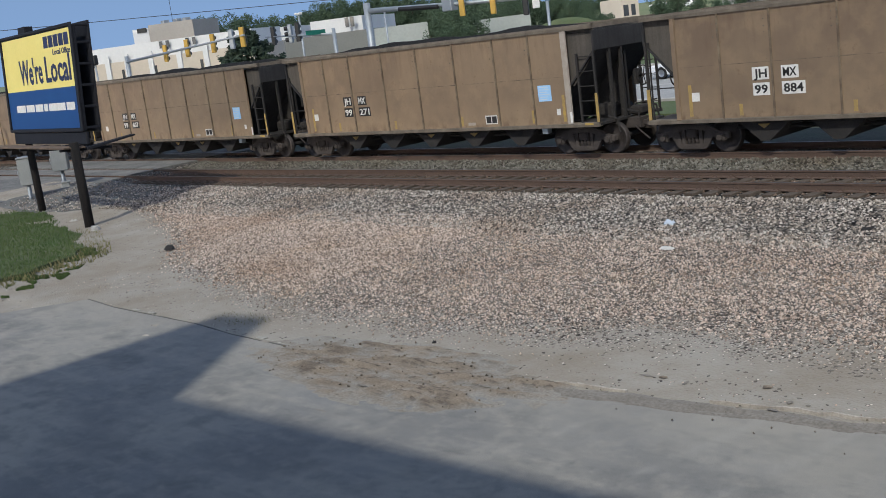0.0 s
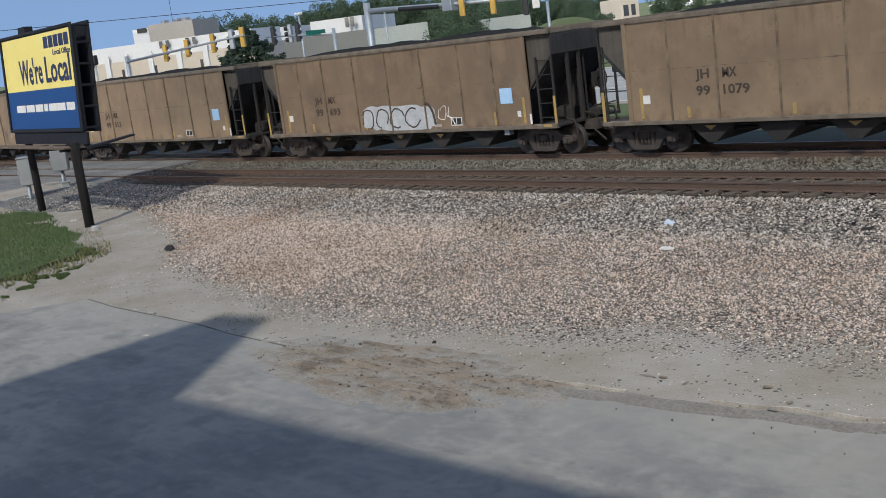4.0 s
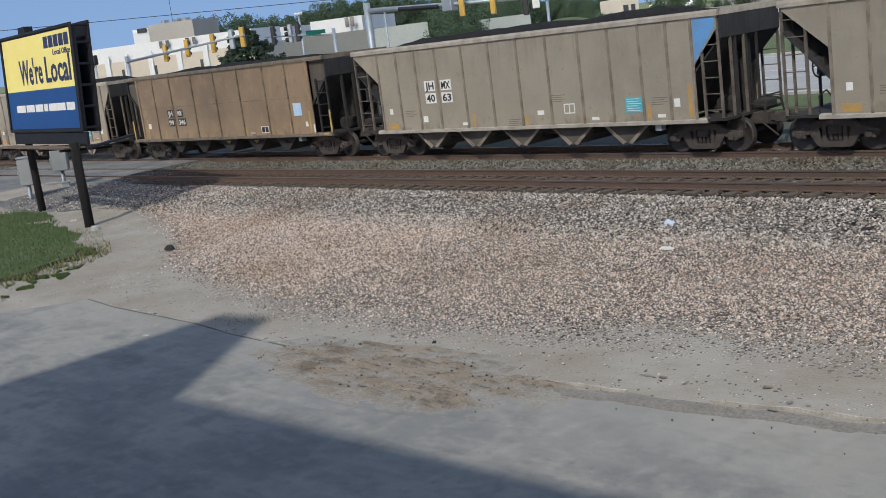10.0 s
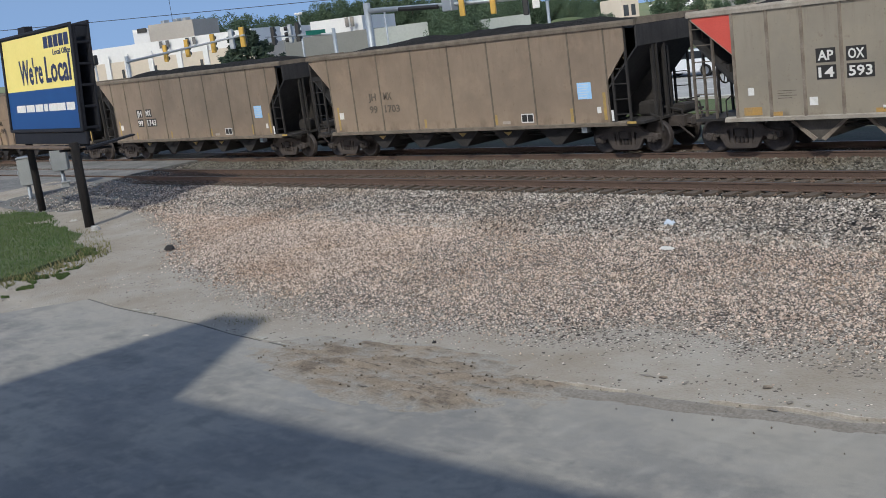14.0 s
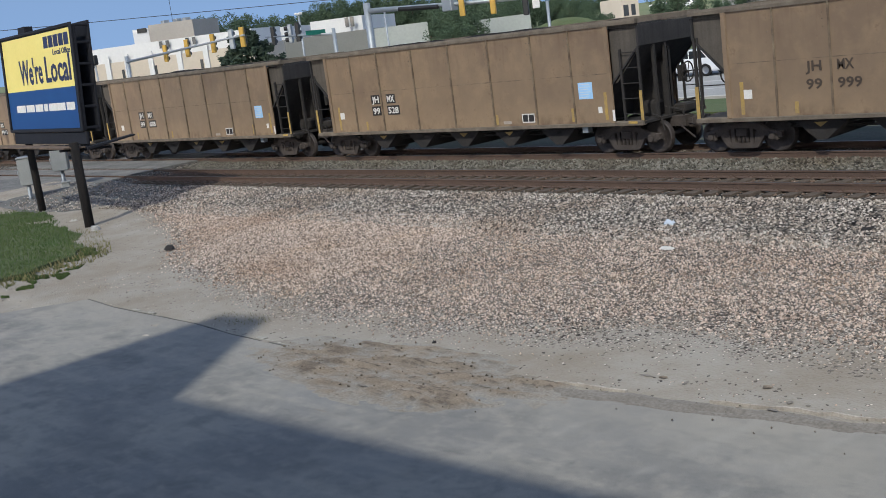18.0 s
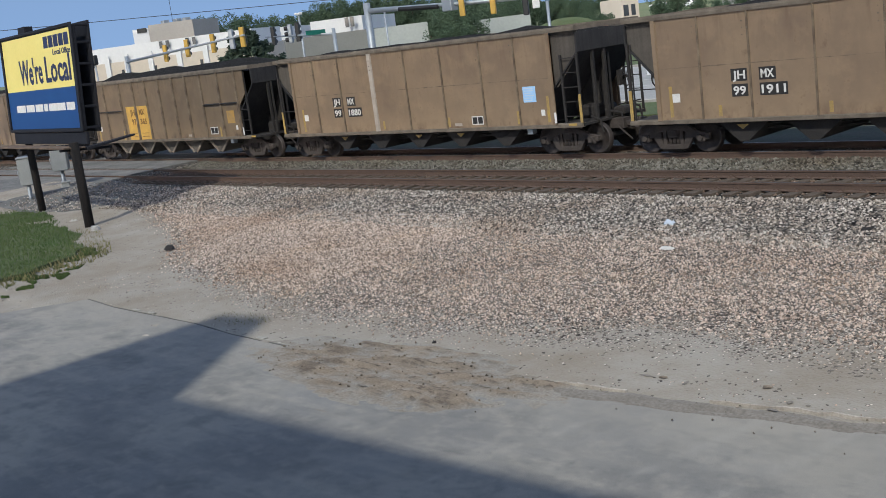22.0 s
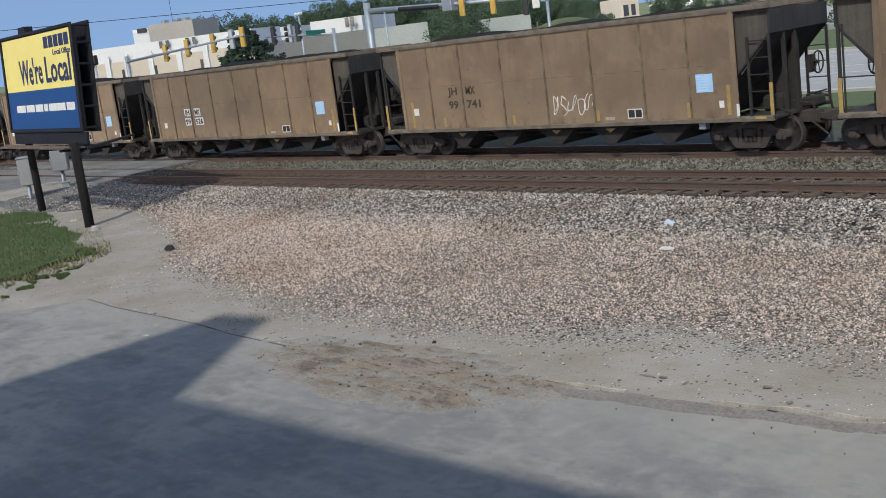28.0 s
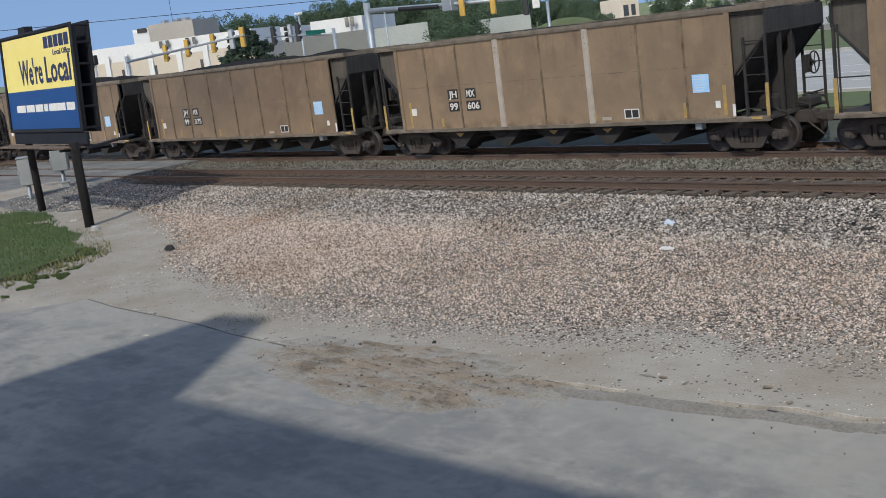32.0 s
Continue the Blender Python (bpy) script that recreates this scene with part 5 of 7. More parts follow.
def scrawl(car, x, z, w, h, seed, material=None):
    """Looping sprayed letters, drawn in one line each."""
    rnd = random.Random(seed)
    bm = bmesh.new()
    n = max(2, round(w / 0.3))
    for k in range(n):
        cx, a0, p, q = x + w * (k + 0.5) / n, rnd.uniform(0, 6), rnd.uniform(1, 2.2), rnd.choice((1, 2, 3))
        r = w / n * 0.62
        pts = [Vector((cx + r * math.cos(a0 + u) * (0.7 + 0.3 * math.sin(p * u)), -1.561, z + h / 2 + h * 0.5 * math.sin(q * u * 0.5 + a0) * (0.75 + 0.25 * math.cos(u * p)))) for u in [v * 0.42 for v in range(rnd.randint(13, 19))]]
        for a, b in zip(pts, pts[1:]):
            tube(bm, a, b, 0.013, 4)
    part("graffiti_scrawl", bm, material or M_WHITE, car, "pale scrawled graffiti")


TRAIN = [
    car_a(0, ("JH", "MX", "99", "884"), "white", M_TAN, 0.1, brake_left=True),
    car_a(1, ("JH", "MX", "99", "271"), "black", M_TAN, pale_ribs=(8,), brake_left=True),
    car_a(2, ("JH", "MX", "99", "607"), "black", M_TAN),
    car_a(3, ("JH", "MX", "99", "1079"), "bare", M_TAN),
    car_a(4, ("JH", "MX", "99", "693"), "bare", M_BROWN, 0.3),
    car_a(5, ("JH", "MX", "99", "513"), "bare", M_TAN),
    car_a(6, ("JH", "MX", "99", "242"), "black", M_TAN, 0.3, (3,)),
    car_b(7, ("AP", "OX", "14", "087"), "white", M_GREY, M_RIBG, corners=(None, M_RED)),
    car_b(8, ("JH", "MX", "40", "63"), "white", M_GREY, M_RIBG, corners=(None, M_SKYBLUE)),
    car_a(9, ("JH", "MX", "99", "346"), "black", M_TAN),
    car_b(10, ("AP", "OX", "14", "593"), "black", M_GREY, M_RIBG, corners=(M_RED, None)),
    car_b(11, ("JH", "MX", "99", "1703"), "faint", M_DUSK, M_CHORD, RIBS_D, brown=True),
    car_b(12, ("JH", "MX", "99", "1743"), "black", M_DUSK, M_CHORD, RIBS_D, brown=True),
    car_a(13, ("JH", "MX", "99", "999"), "bare", M_TAN, 0.15, brake_left=True),
    car_a(14, ("JH", "MX", "99", "528"), "black", M_TAN, 0.2, brake_left=True),
    car_a(15, ("JH", "MX", "99", "688"), "black", M_TAN, 0.2),
    car_a(16, ("JH", "MX", "99", "1911"), "black", M_TAN, 0.25, brake_left=True),
    car_a(17, ("JH", "MX", "99", "1880"), "black", M_TAN, 0.25, (3,)),
    car_c(18),
    car_a(19, ("JH", "MX", "99", "988"), "pale", M_BROWN, 0.35),
    car_a(20, ("JH", "MX", "99", "412"), "black", M_BROWN, 0.25, brake_left=True),
    car_a(21, ("JH", "MX", "99", "741"), "bare", M_TAN, 0.25),
    car_a(22, ("JH", "MX", "99", "526"), "white", M_TAN, 0.25),
    car_a(23, ("JH", "MX", "99", "1914"), "white", M_TAN, 0.3),
    car_a(24, ("JH", "MX", "99", "606"), "black", M_TAN, 0.2, (3, 5)),
    car_a(25, ("JH", "MX", "99", "375"), "black", M_BROWN, 0.3),
    car_b(26, None, "bare", M_BROWN, M_CHORD, RIBS_D, brown=True),
    car_a(27, None, "bare", M_BROWN),
    car_a(28, None, "bare", M_BROWN),
]
graffiti(TRAIN[4])
scrawl(TRAIN[21], 6.4, 1.25, 1.5, 0.6, 5)
scrawl(TRAIN[7], 3.4, 1.2, 1.1, 0.35, 6)
scrawl(TRAIN[6], 5.2, 1.5, 0.5, 0.4, 7, M_PATCH)
scrawl(TRAIN[6], 6.6, 1.35, 0.9, 0.5, 8, M_PATCH)
for k, car in enumerate(TRAIN):
    car.matrix_world = pose(-16.54 - PITCH * k, TRACK_B, RAIL_B)

M_CLOD = loose_stone_mat("dirt_clod", [(0.06, 0.048, 0.038), (0.15, 0.12, 0.092), (0.27, 0.228, 0.18), (0.10, 0.08, 0.062)])

# ---------------------------------------------------------------- loose stones, grass, dirt and litter on the near ground
stones("loose_gravel", 72000, (-30, -4.2, 10.7, 18.2), 0.018, M_LOOSE, "loose crushed stones strewn over the gravel slope", 1, thin=True, height=lambda x, y: max(LOT_Z - 0.01, bed_height(x, y)))
stones("loose_gravel", 46000, (-35, -17, 11.8, 18.4), 0.021, M_LOOSE, "loose crushed stones strewn over the gravel slope", 12, thin=True)
stones("loose_gravel", 5000, (-41, -30, 13.0, 20.6), 0.03, M_LOOSE, "loose crushed stones strewn over the gravel slope", 2, thin=True)
stones("loose_ballast", 32000, (-35.5, -7.5, 17.2, 21.0), 0.028, M_LOOSEG, "loose grey ballast stones below the track", 3)
stones("loose_ballast", 4000, (-41, -8, 21.3, 23.7), 0.03, M_LOOSEB, "loose brown ballast stones between the rails", 4)
stones("loose_ballast", 14000, (-41, -8, 23.7, 25.3), 0.04, M_LOOSEM, "loose mossy grey ballast stones between the tracks", 5)
stones("scattered_gravel", 2600, (-41.5, -34.8, 16.4, 20.8), 0.024, M_LOOSEG, "loose stones scattered over the tarmac by the crossing", 16, height=apron_height)
stones("scattered_grit", 500, (-24, -4, 10.6, 12.4), 0.012, M_LOOSE, "fine grit scattered over the apron", 6, height=lambda x, y: LOT_Z + 0.012)

# grass bank
GRASS_EDGE = [(-41.6, 16.2), (-38.7, 16.45), (-35.2, 15.6), (-31.5, 14.3), (-29.4, 13.5), (-27.7, 12.7), (-27.0, 11.8), (-26.6, 10.6), (-26.6, 9.4), (-28.6, 6.0), (-38, -2), (-43.2, -2)]


def rough_edge(poly, step, amount):
    """The outline cut into short steps and shifted unevenly."""
    out = []
    for (xa, ya), (xb, yb) in zip(poly, poly[1:] + poly[:1]):
        n = max(1, round(math.hypot(xb - xa, yb - ya) / step))
        for i in range(n):
            x, y = xa + (xb - xa) * i / n, ya + (yb - ya) * i / n
            out.append((x + amount * noise.noise((x * 1.1, y * 1.1, 1)) + 0.5 * amount * noise.noise((x * 3.7, y * 3.7, 5)), y + amount * noise.noise((x * 1.1, y * 1.1, 7)) + 0.5 * amount * noise.noise((x * 3.7, y * 3.7, 9))))
    return out


def inside(x, y, poly):
    hit = False
    for (x0, y0), (x1, y1) in zip(poly, poly[1:] + poly[:1]):
        if (y0 > y) != (y1 > y) and x < (x1 - x0) * (y - y0) / (y1 - y0) + x0:
            hit = not hit
    return hit


GRASS_ROUGH = rough_edge(GRASS_EDGE, 0.22, 0.36)
slab("grass_bank", GRASS_ROUGH, -0.6, -0.305, M_GRASS, "patch of mown green grass beside the road", "grass")


def blades(name, count, area, keep, z, size, material, label, seed):
    rnd = np.random.RandomState(seed)
    verts, faces = [], []
    while len(faces) < count:
        x, y = rnd.uniform(area[0], area[1]), rnd.uniform(area[2], area[3])
        if not keep(x, y):
            continue
        a, h, w = rnd.uniform(0, math.tau), size * rnd.uniform(0.5, 1.3), size * 0.16
        dx, dy = math.cos(a) * w, math.sin(a) * w
        lx, ly = rnd.uniform(-0.5, 0.5) * h, rnd.uniform(-0.5, 0.5) * h
        zz = z(x, y) if callable(z) else z
        k = len(verts)
        verts += [(x - dx, y - dy, zz), (x + dx, y + dy, zz), (x + lx, y + ly, zz + h)]
        faces.append((k, k + 1, k + 2))
    me = bpy.data.meshes.new(name)
    me.from_pydata(verts, [], faces)
    me.materials.append(material)
    return tagged(new(name, me), label, "grass", kind="stuff")


blades("grass_blades", 40000, (-44, -25, 5, 16.5), lambda x, y: inside(x, y, GRASS_ROUGH), -0.31, 0.075, M_BLADE, "short green grass blades", 1)
blades("dry_grass", 1400, (-32, -24.4, 8.0, 14.8), lambda x, y: inside(x + 0.5, y, GRASS_EDGE) != inside(x - 1.0, y - 0.4, GRASS_EDGE), -0.37, 0.11, M_BLADEDRY, "dry straw-coloured grass at the edge of the bank", 2)
blades("weed_tuft", 130, (-17.6, -15.8, 10.0, 10.9), lambda x, y: (x + 16.7) ** 2 / 0.6 + (y - 10.45) ** 2 / 0.12 < 1, LOT_Z - 0.02, 0.06, M_BLADEDRY, "low sparse weeds growing at the asphalt edge", 3)
blades("grass_blades", 12000, (-28.5, -23.6, 7.8, 13.6), lambda x, y: noise.noise((x * 1.3, y * 2.2, 4)) + 0.5 * noise.noise((x * 4, y * 6, 1)) > 0.05 + 0.5 * max(0.0, x + 25.6) and not inside(x, y, GRASS_EDGE) and y > 9.2 + (x + 24.6) * -0.55 and y < 13.3 + (x + 27.5) * -0.95,
       lambda x, y: max(LOT_Z - 0.02, bed_height(x, y)), 0.06, M_BLADE, "ragged green grass creeping over the bare dirt", 7)

# heap of dry dirt over the broken asphalt edge


def dirt_height(x, y):
    r = ((x + 11.6) / 3.5) ** 2 + ((y - 9.5) / 1.25) ** 2 + 0.35 * noise.noise((x * 0.7, y * 1.6, 8)) + 0.22 * noise.noise((x * 2, y * 5, 2))
    rim = max(0.0, min(1.0, (1 - r) * 1.2))
    rut = max(0.0, noise.noise((x * 1.1 + y * 0.6, y * 3.4 - x * 0.5, 1)))
    return LOT_Z - 0.055 + 0.083 * rim ** 0.4 + rim ** 0.5 * (0.085 * rut + 0.03 * noise.noise((x * 3.0, y * 5.0, 1)) + 0.025 * noise.noise((x * 8, y * 10, 4)))


lump("dirt_patch", sheet(steps(-15.8, -7.6, 0.055), steps(7.9, 11.2, 0.055), dirt_height), M_DIRT, "low patch of dry brown dirt with ruts", "dirt", kind="structure")


def tongue(name, x0, x1, y, label, seed, material, w=0.5, h=0.06):
    o = seed * 7.3
    def top(x, v):
        e = max(0.0, min(1.0, (x - x0) / 0.8, (x1 - x) / 0.8))
        return LOT_Z - 0.03 + e * (1 - abs(v) ** 1.5) * (h + 0.04 * noise.noise((x * 2 + o, v * 2, 0)) + 0.025 * noise.noise((x * 7 + o, v * 5, 0)))
    bm = bmesh.new()
    xs, vs = steps(x0, x1, 0.1), steps(-1, 1, 0.16)
    rows = [[bm.verts.new((x, y(x) + v * w + 0.08 * noise.noise((x * 1.3 + o, v, 9)), top(x, v))) for v in vs] for x in xs]
    for i in range(len(xs) - 1):
        for j in range(len(vs) - 1):
            bm.faces.new((rows[i][j], rows[i + 1][j], rows[i + 1][j + 1], rows[i][j + 1])).smooth = True
    return lump(name, bm, material, label, "dirt", kind="structure")


tongue("dirt_ridge", -9.9, 2.0, lambda x: 9.86 + 0.135 * (x + 9.2), "strip of brown broken asphalt along the lot's edge", 1, M_BROKEN, 0.24, 0.06)
M_EDGING = mat("pale_edging", (0.44, 0.39, 0.33), 0.9, spots=(0.27, 0.235, 0.195), fine=30, coarse=2.5, mix=0.3, bump=0.2)
M_LIPSHADE = mat("lip_shade", (0.050, 0.047, 0.043), 0.95, spots=(0.13, 0.122, 0.11), fine=20, coarse=1.6, mix=0.3, bump=0.2)
M_GRITPALE = mat("pale_grit", (0.36, 0.335, 0.29), 0.9, fine=30, coarse=4, mix=0.3, bump=0.2)
LIP = [(-21.95, 10.04), (-20.5, 9.88), (-17.4, 9.85), (-15.9, 9.70), (-14.1, 9.65)]
rnd = random.Random(21)
# a dark strip stands for the edge's shadow, pale chips lie beside it
shade_strip, chips = bmesh.new(), bmesh.new()
for (xa, ya), (xb, yb) in zip(LIP, LIP[1:]):
    n = round((xb - xa) / 0.3)
    for i in range(n):
        u, v = i / n, (i + 1) / n
        p, q = (xa + (xb - xa) * u, ya + (yb - ya) * u), (xa + (xb - xa) * v, ya + (yb - ya) * v)
        w = rnd.uniform(0.002, 0.022)
        prism(shade_strip, [(p[0], p[1] - 0.01), (q[0], q[1] - 0.01), (q[0], q[1] + w), (p[0], p[1] + w)], "z", LOT_Z - 0.05, LOT_Z + 0.008)
        if noise.noise((p[0] * 0.9, 3, 1)) > 0.08:
            k = rnd.uniform(0.02, 0.12)
            prism(chips, [(p[0], p[1] + 0.05), (q[0] - 0.03, q[1] + 0.05), (q[0] - 0.05, q[1] + 0.05 + k), (p[0] + 0.04, p[1] + 0.05 + k * 0.8)], "z", LOT_Z - 0.05, LOT_Z + 0.012)
lump("lip_shade", shade_strip, M_LIPSHADE, "thin dark strip painted as the shadow at the asphalt's edge", "edging", kind="structure")
lump("broken_edging", chips, M_GRITPALE, "pale concrete chips along the asphalt's lip", "edging", kind="structure")
# pale colour of these pieces stands for sunlight caught on the slab's edge
rnd = random.Random(8)
bm = bmesh.new()
x = -9.6
edge = []
while x < 1.5:
    edge.append((x, 10.06 + 0.135 * (x + 9.2) + rnd.uniform(-0.035, 0.03)))
    x += rnd.uniform(0.10, 0.34)
for i, ((xa, ya), (xb, yb)) in enumerate(zip(edge, edge[1:])):
    if noise.noise((xa * 0.8, 1.7, 4)) > -0.12:
        w, v = rnd.uniform(0.012, 0.045), rnd.uniform(0.010, 0.04)
        prism(bm, [(xa, ya), (xb, yb), (xb, yb + v), (xa, ya + w)], "z", LOT_Z - 0.1, LOT_Z + 0.036 + rnd.uniform(0, 0.012))
lump("broken_edging", bm, M_EDGING, "broken slab edge along the asphalt, coloured pale as if catching light", "edging", kind="structure")


def shard(name, at, w, d, h, material, label, category, seed):
    rr = random.Random(seed)
    bm = bmesh.new()
    n = 9
    ring = [(w * math.cos(i * math.tau / n) * rr.uniform(0.7, 1.1), d * math.sin(i * math.tau / n) * rr.uniform(0.7, 1.1)) for i in range(n)]
    lo = [bm.verts.new((a, b, 0)) for a, b in ring]
    hi = [bm.verts.new((a * 0.7, b * 0.7, h * rr.uniform(0.5, 1.1))) for a, b in ring]
    for i in range(n):
        bm.faces.new((lo[i], lo[(i + 1) % n], hi[(i + 1) % n], hi[i]))
    bm.faces.new(hi)
    return lump(name, bm, material, label, category, at=pose(*at))


shard("plastic_bag", (-12.73, 18.33, -0.24), 0.16, 0.12, 0.12, M_PALEPLASTIC, "crumpled pale blue plastic bag on the ballast", "litter", 1)
shard("paper_scrap", (-11.70, 16.67, -0.28), 0.18, 0.12, 0.04, M_WHITE, "dirty white scrap lying on the gravel", "litter", 2)
shard("dark_debris", (-8.69, 18.56, -0.28), 0.14, 0.12, 0.12, M_NEARBLACK, "dark piece of debris on the gravel", "debris", 3)
shard("pale_rock", (-31.01, 14.84, -0.37), 0.25, 0.2, 0.18, M_CONC, "pale rock at the foot of the billboard post", "rock", 4)
shard("pale_rock", (-33.84, 15.48, -0.37), 0.22, 0.18, 0.14, M_CONC, "pale rock at the edge of the grass", "rock", 5)
shard("dark_debris", (-24.88, 13.77, -0.33), 0.2, 0.15, 0.1, M_NEARBLACK, "dark clod lying in the gravel", "debris", 6)
shard("small_stone", (-12.00, 10.80, -0.41), 0.04, 0.04, 0.04, M_NEARBLACK, "single dark stone on the apron", "rock", 7)
shard("small_stone", (-17.61, 8.98, -0.40), 0.10, 0.06, 0.012, M_EDGING, "flat pale chip on the asphalt", "litter", 8)

for n, (at, w, d, h, m) in enumerate((
        ((-8.05, 10.79, -0.37), 0.154, 0.030, 0.018, M_BROKEN), ((-7.82, 10.82, -0.37), 0.070, 0.054, 0.030, M_DIRT), ((-7.46, 10.76, -0.37), 0.028, 0.084, 0.018, M_BROKEN), ((-7.82, 9.99, -0.39), 0.035, 0.096, 0.015, M_BROKEN),
        ((-7.34, 10.03, -0.39), 0.049, 0.024, 0.018, M_BROKEN), ((-6.97, 10.09, -0.39), 0.056, 0.024, 0.018, M_BROKEN), ((-6.10, 10.41, -0.37), 0.084, 0.030, 0.021, M_BROKEN), ((-6.03, 10.70, -0.37), 0.042, 0.060, 0.018, M_BROKEN),
        ((-6.50, 11.04, -0.37), 0.070, 0.084, 0.030, M_DIRT), ((-5.80, 10.69, -0.37), 0.035, 0.024, 0.018, M_BROKEN), ((-9.78, 10.75, -0.40), 0.021, 0.060, 0.018, M_BROKEN), ((-11.47, 9.11, -0.36), 0.084, 0.030, 0.024, M_BROKEN),
        ((-11.41, 8.83, -0.36), 0.112, 0.030, 0.030, M_BROKEN), ((-10.84, 9.59, -0.36), 0.049, 0.030, 0.030, M_BROKEN), ((-10.57, 9.76, -0.36), 0.070, 0.036, 0.030, M_BROKEN), ((-9.76, 9.57, -0.37), 0.140, 0.036, 0.030, M_BROKEN),
        ((-9.43, 10.00, -0.37), 0.154, 0.042, 0.036, M_BROKEN), ((-11.22, 7.97, -0.40), 0.154, 0.018, 0.007, M_BROKEN))):
    shard("asphalt_fragment", at, w, d, h * 0.35, m, "broken brown piece of asphalt lying in the dirt", "debris", 40 + n)

stones("dirt_clods", 170, (-14.4, -9.0, 8.7, 10.4), 0.015, M_CLOD, "small brown clods strewn over the dirt patch", 9, height=lambda x, y: max(LOT_Z, dirt_height(x, y)))
stones("dirt_clods", 40, (-9.4, -3.8, 9.6, 11.4), 0.013, M_CLOD, "small brown clods along the broken edge", 10, height=lambda x, y: LOT_Z + 0.015)

# ---------------------------------------------------------------- billboard
BB = thing("billboard", "roadside billboard with a yellow and blue poster on black posts", "billboard", at=pose(-39.2, 16.15, 0, -4.2, 0, -6.2))
BW, B0, B1 = 7.25, 2.62, 5.86


def bb(name, x0, x1, y0, y1, z0, z1, material, label=""):
    bm = bmesh.new()
    soft_box(bm, x0, x1, y0, y1, z0, z1, 0.015)
    return part(name, bm, material, BB, label)


def plate(name, x0, x1, y, z0, z1, material, label=""):
    bm = bmesh.new()
    box(bm, x0, x1, y - 0.006, y, z0, z1)
    return part(name, bm, material, BB, label)


bb("board", 0, BW, 0.0, 0.10, B0, B1, M_BOARDBACK)
split = B0 + (B1 - B0) * 0.43
plate("poster_top", 0.12, BW - 0.22, -0.002, split, B1 - 0.06, M_ADYELLOW, "yellow upper poster sheet")
plate("poster_bottom", 0.12, BW - 0.22, -0.002, B0 + 0.10, split - 0.002, M_ADBLUE, "blue lower poster sheet")
for x0, x1, z0, z1 in ((0, BW, B1 - 0.02, B1 + 0.08), (0, BW, B0 - 0.02, B0 + 0.08), (-0.06, 0.08, B0, B1), (BW - 0.2, BW + 0.02, B0, B1)):
    bb("frame_rail", x0, x1, -0.05, 0.0, z0, z1, M_BOARDBACK)
for word, x, w in (("We're", 1.75, 2.35), ("Local", 4.4, 2.35)):
    writing("poster_word", word, 0.80, M_NAVY, BB, x, -0.014, split + 0.22, w)
for word, x, w in (("Local", 5.3, 0.72), ("Office", 6.12, 0.78)):
    writing("poster_word", word, 0.17, M_NAVY, BB, x, -0.014, B1 - 0.80, w)
for i in range(5):
    x = 4.5 + i * 0.48
    bm = bmesh.new()
    soft_box(bm, x, x + 0.41, -0.013, -0.007, B1 - 0.56, B1 - 0.185, 0.002)
    part("logo_shape", bm, M_NAVY, BB)
x = 0.95
for w in (0.94, 0.82, 0.74, 0.36, 1.55, 0.72):
    plate("text_bar", x, x + w, -0.010, split - 0.72, split - 0.48, M_WHITE)
    x += w + 0.13
bb("back_board", 0.1, BW, 0.48, 0.55, B0 - 0.05, B1 + 0.12, M_BOARDBACK)
for z in (B0 + 0.1, B0 + 0.75, B0 + 1.4, B0 + 2.05, B0 + 2.7, B1 - 0.02):
    bb("spacer", BW - 0.06, BW, 0.1, 0.5, z - 0.04, z + 0.04, M_BOARDBACK)
bb("skirt", 0.15, BW + 0.05, 0.02, 0.12, B0 - 0.42, B0 - 0.03, M_BOARDBACK)
bb("catwalk", 0.3, BW + 0.1, -0.75, -0.05, B0 - 0.52, B0 - 0.46, M_PLANK, "weathered plank catwalk")
for x in (1.0, 3.0, 5.0, 7.0):
    bb("outrigger", x - 0.05, x + 0.05, -0.75, 0.9, B0 - 0.6, B0 - 0.525, M_BOARDBACK)
for i in range(2):
    bm = bmesh.new()
    prism(bm, [(0.0, B0 - 0.58), (1.55, B0 - 0.27), (1.55, B0 - 0.22), (0.0, B0 - 0.50)], "x", BW - 0.18 + i * 0.2, BW - 0.04 + i * 0.2)
    part("outrigger", bm, M_BOARDBACK, BB)
bb("lamp_box", 1.4, 2.1, 0.2, 0.5, B1 + 0.12, B1 + 0.34, M_BOARDBACK)
inv = BB.matrix_world.inverted()
for base, r in (((-31.98, 15.14, -0.40), 0.15), ((-38.40, 16.52, -0.40), 0.135)):
    bm = bmesh.new()
    tube(bm, inv @ (Vector(base) - Vector((0, 0, 0.2))), inv @ Vector((base[0], base[1], B0 - 0.3)), r, 14, r * 0.95)
    part("post", bm, M_TIMBER, BB, "black round post")
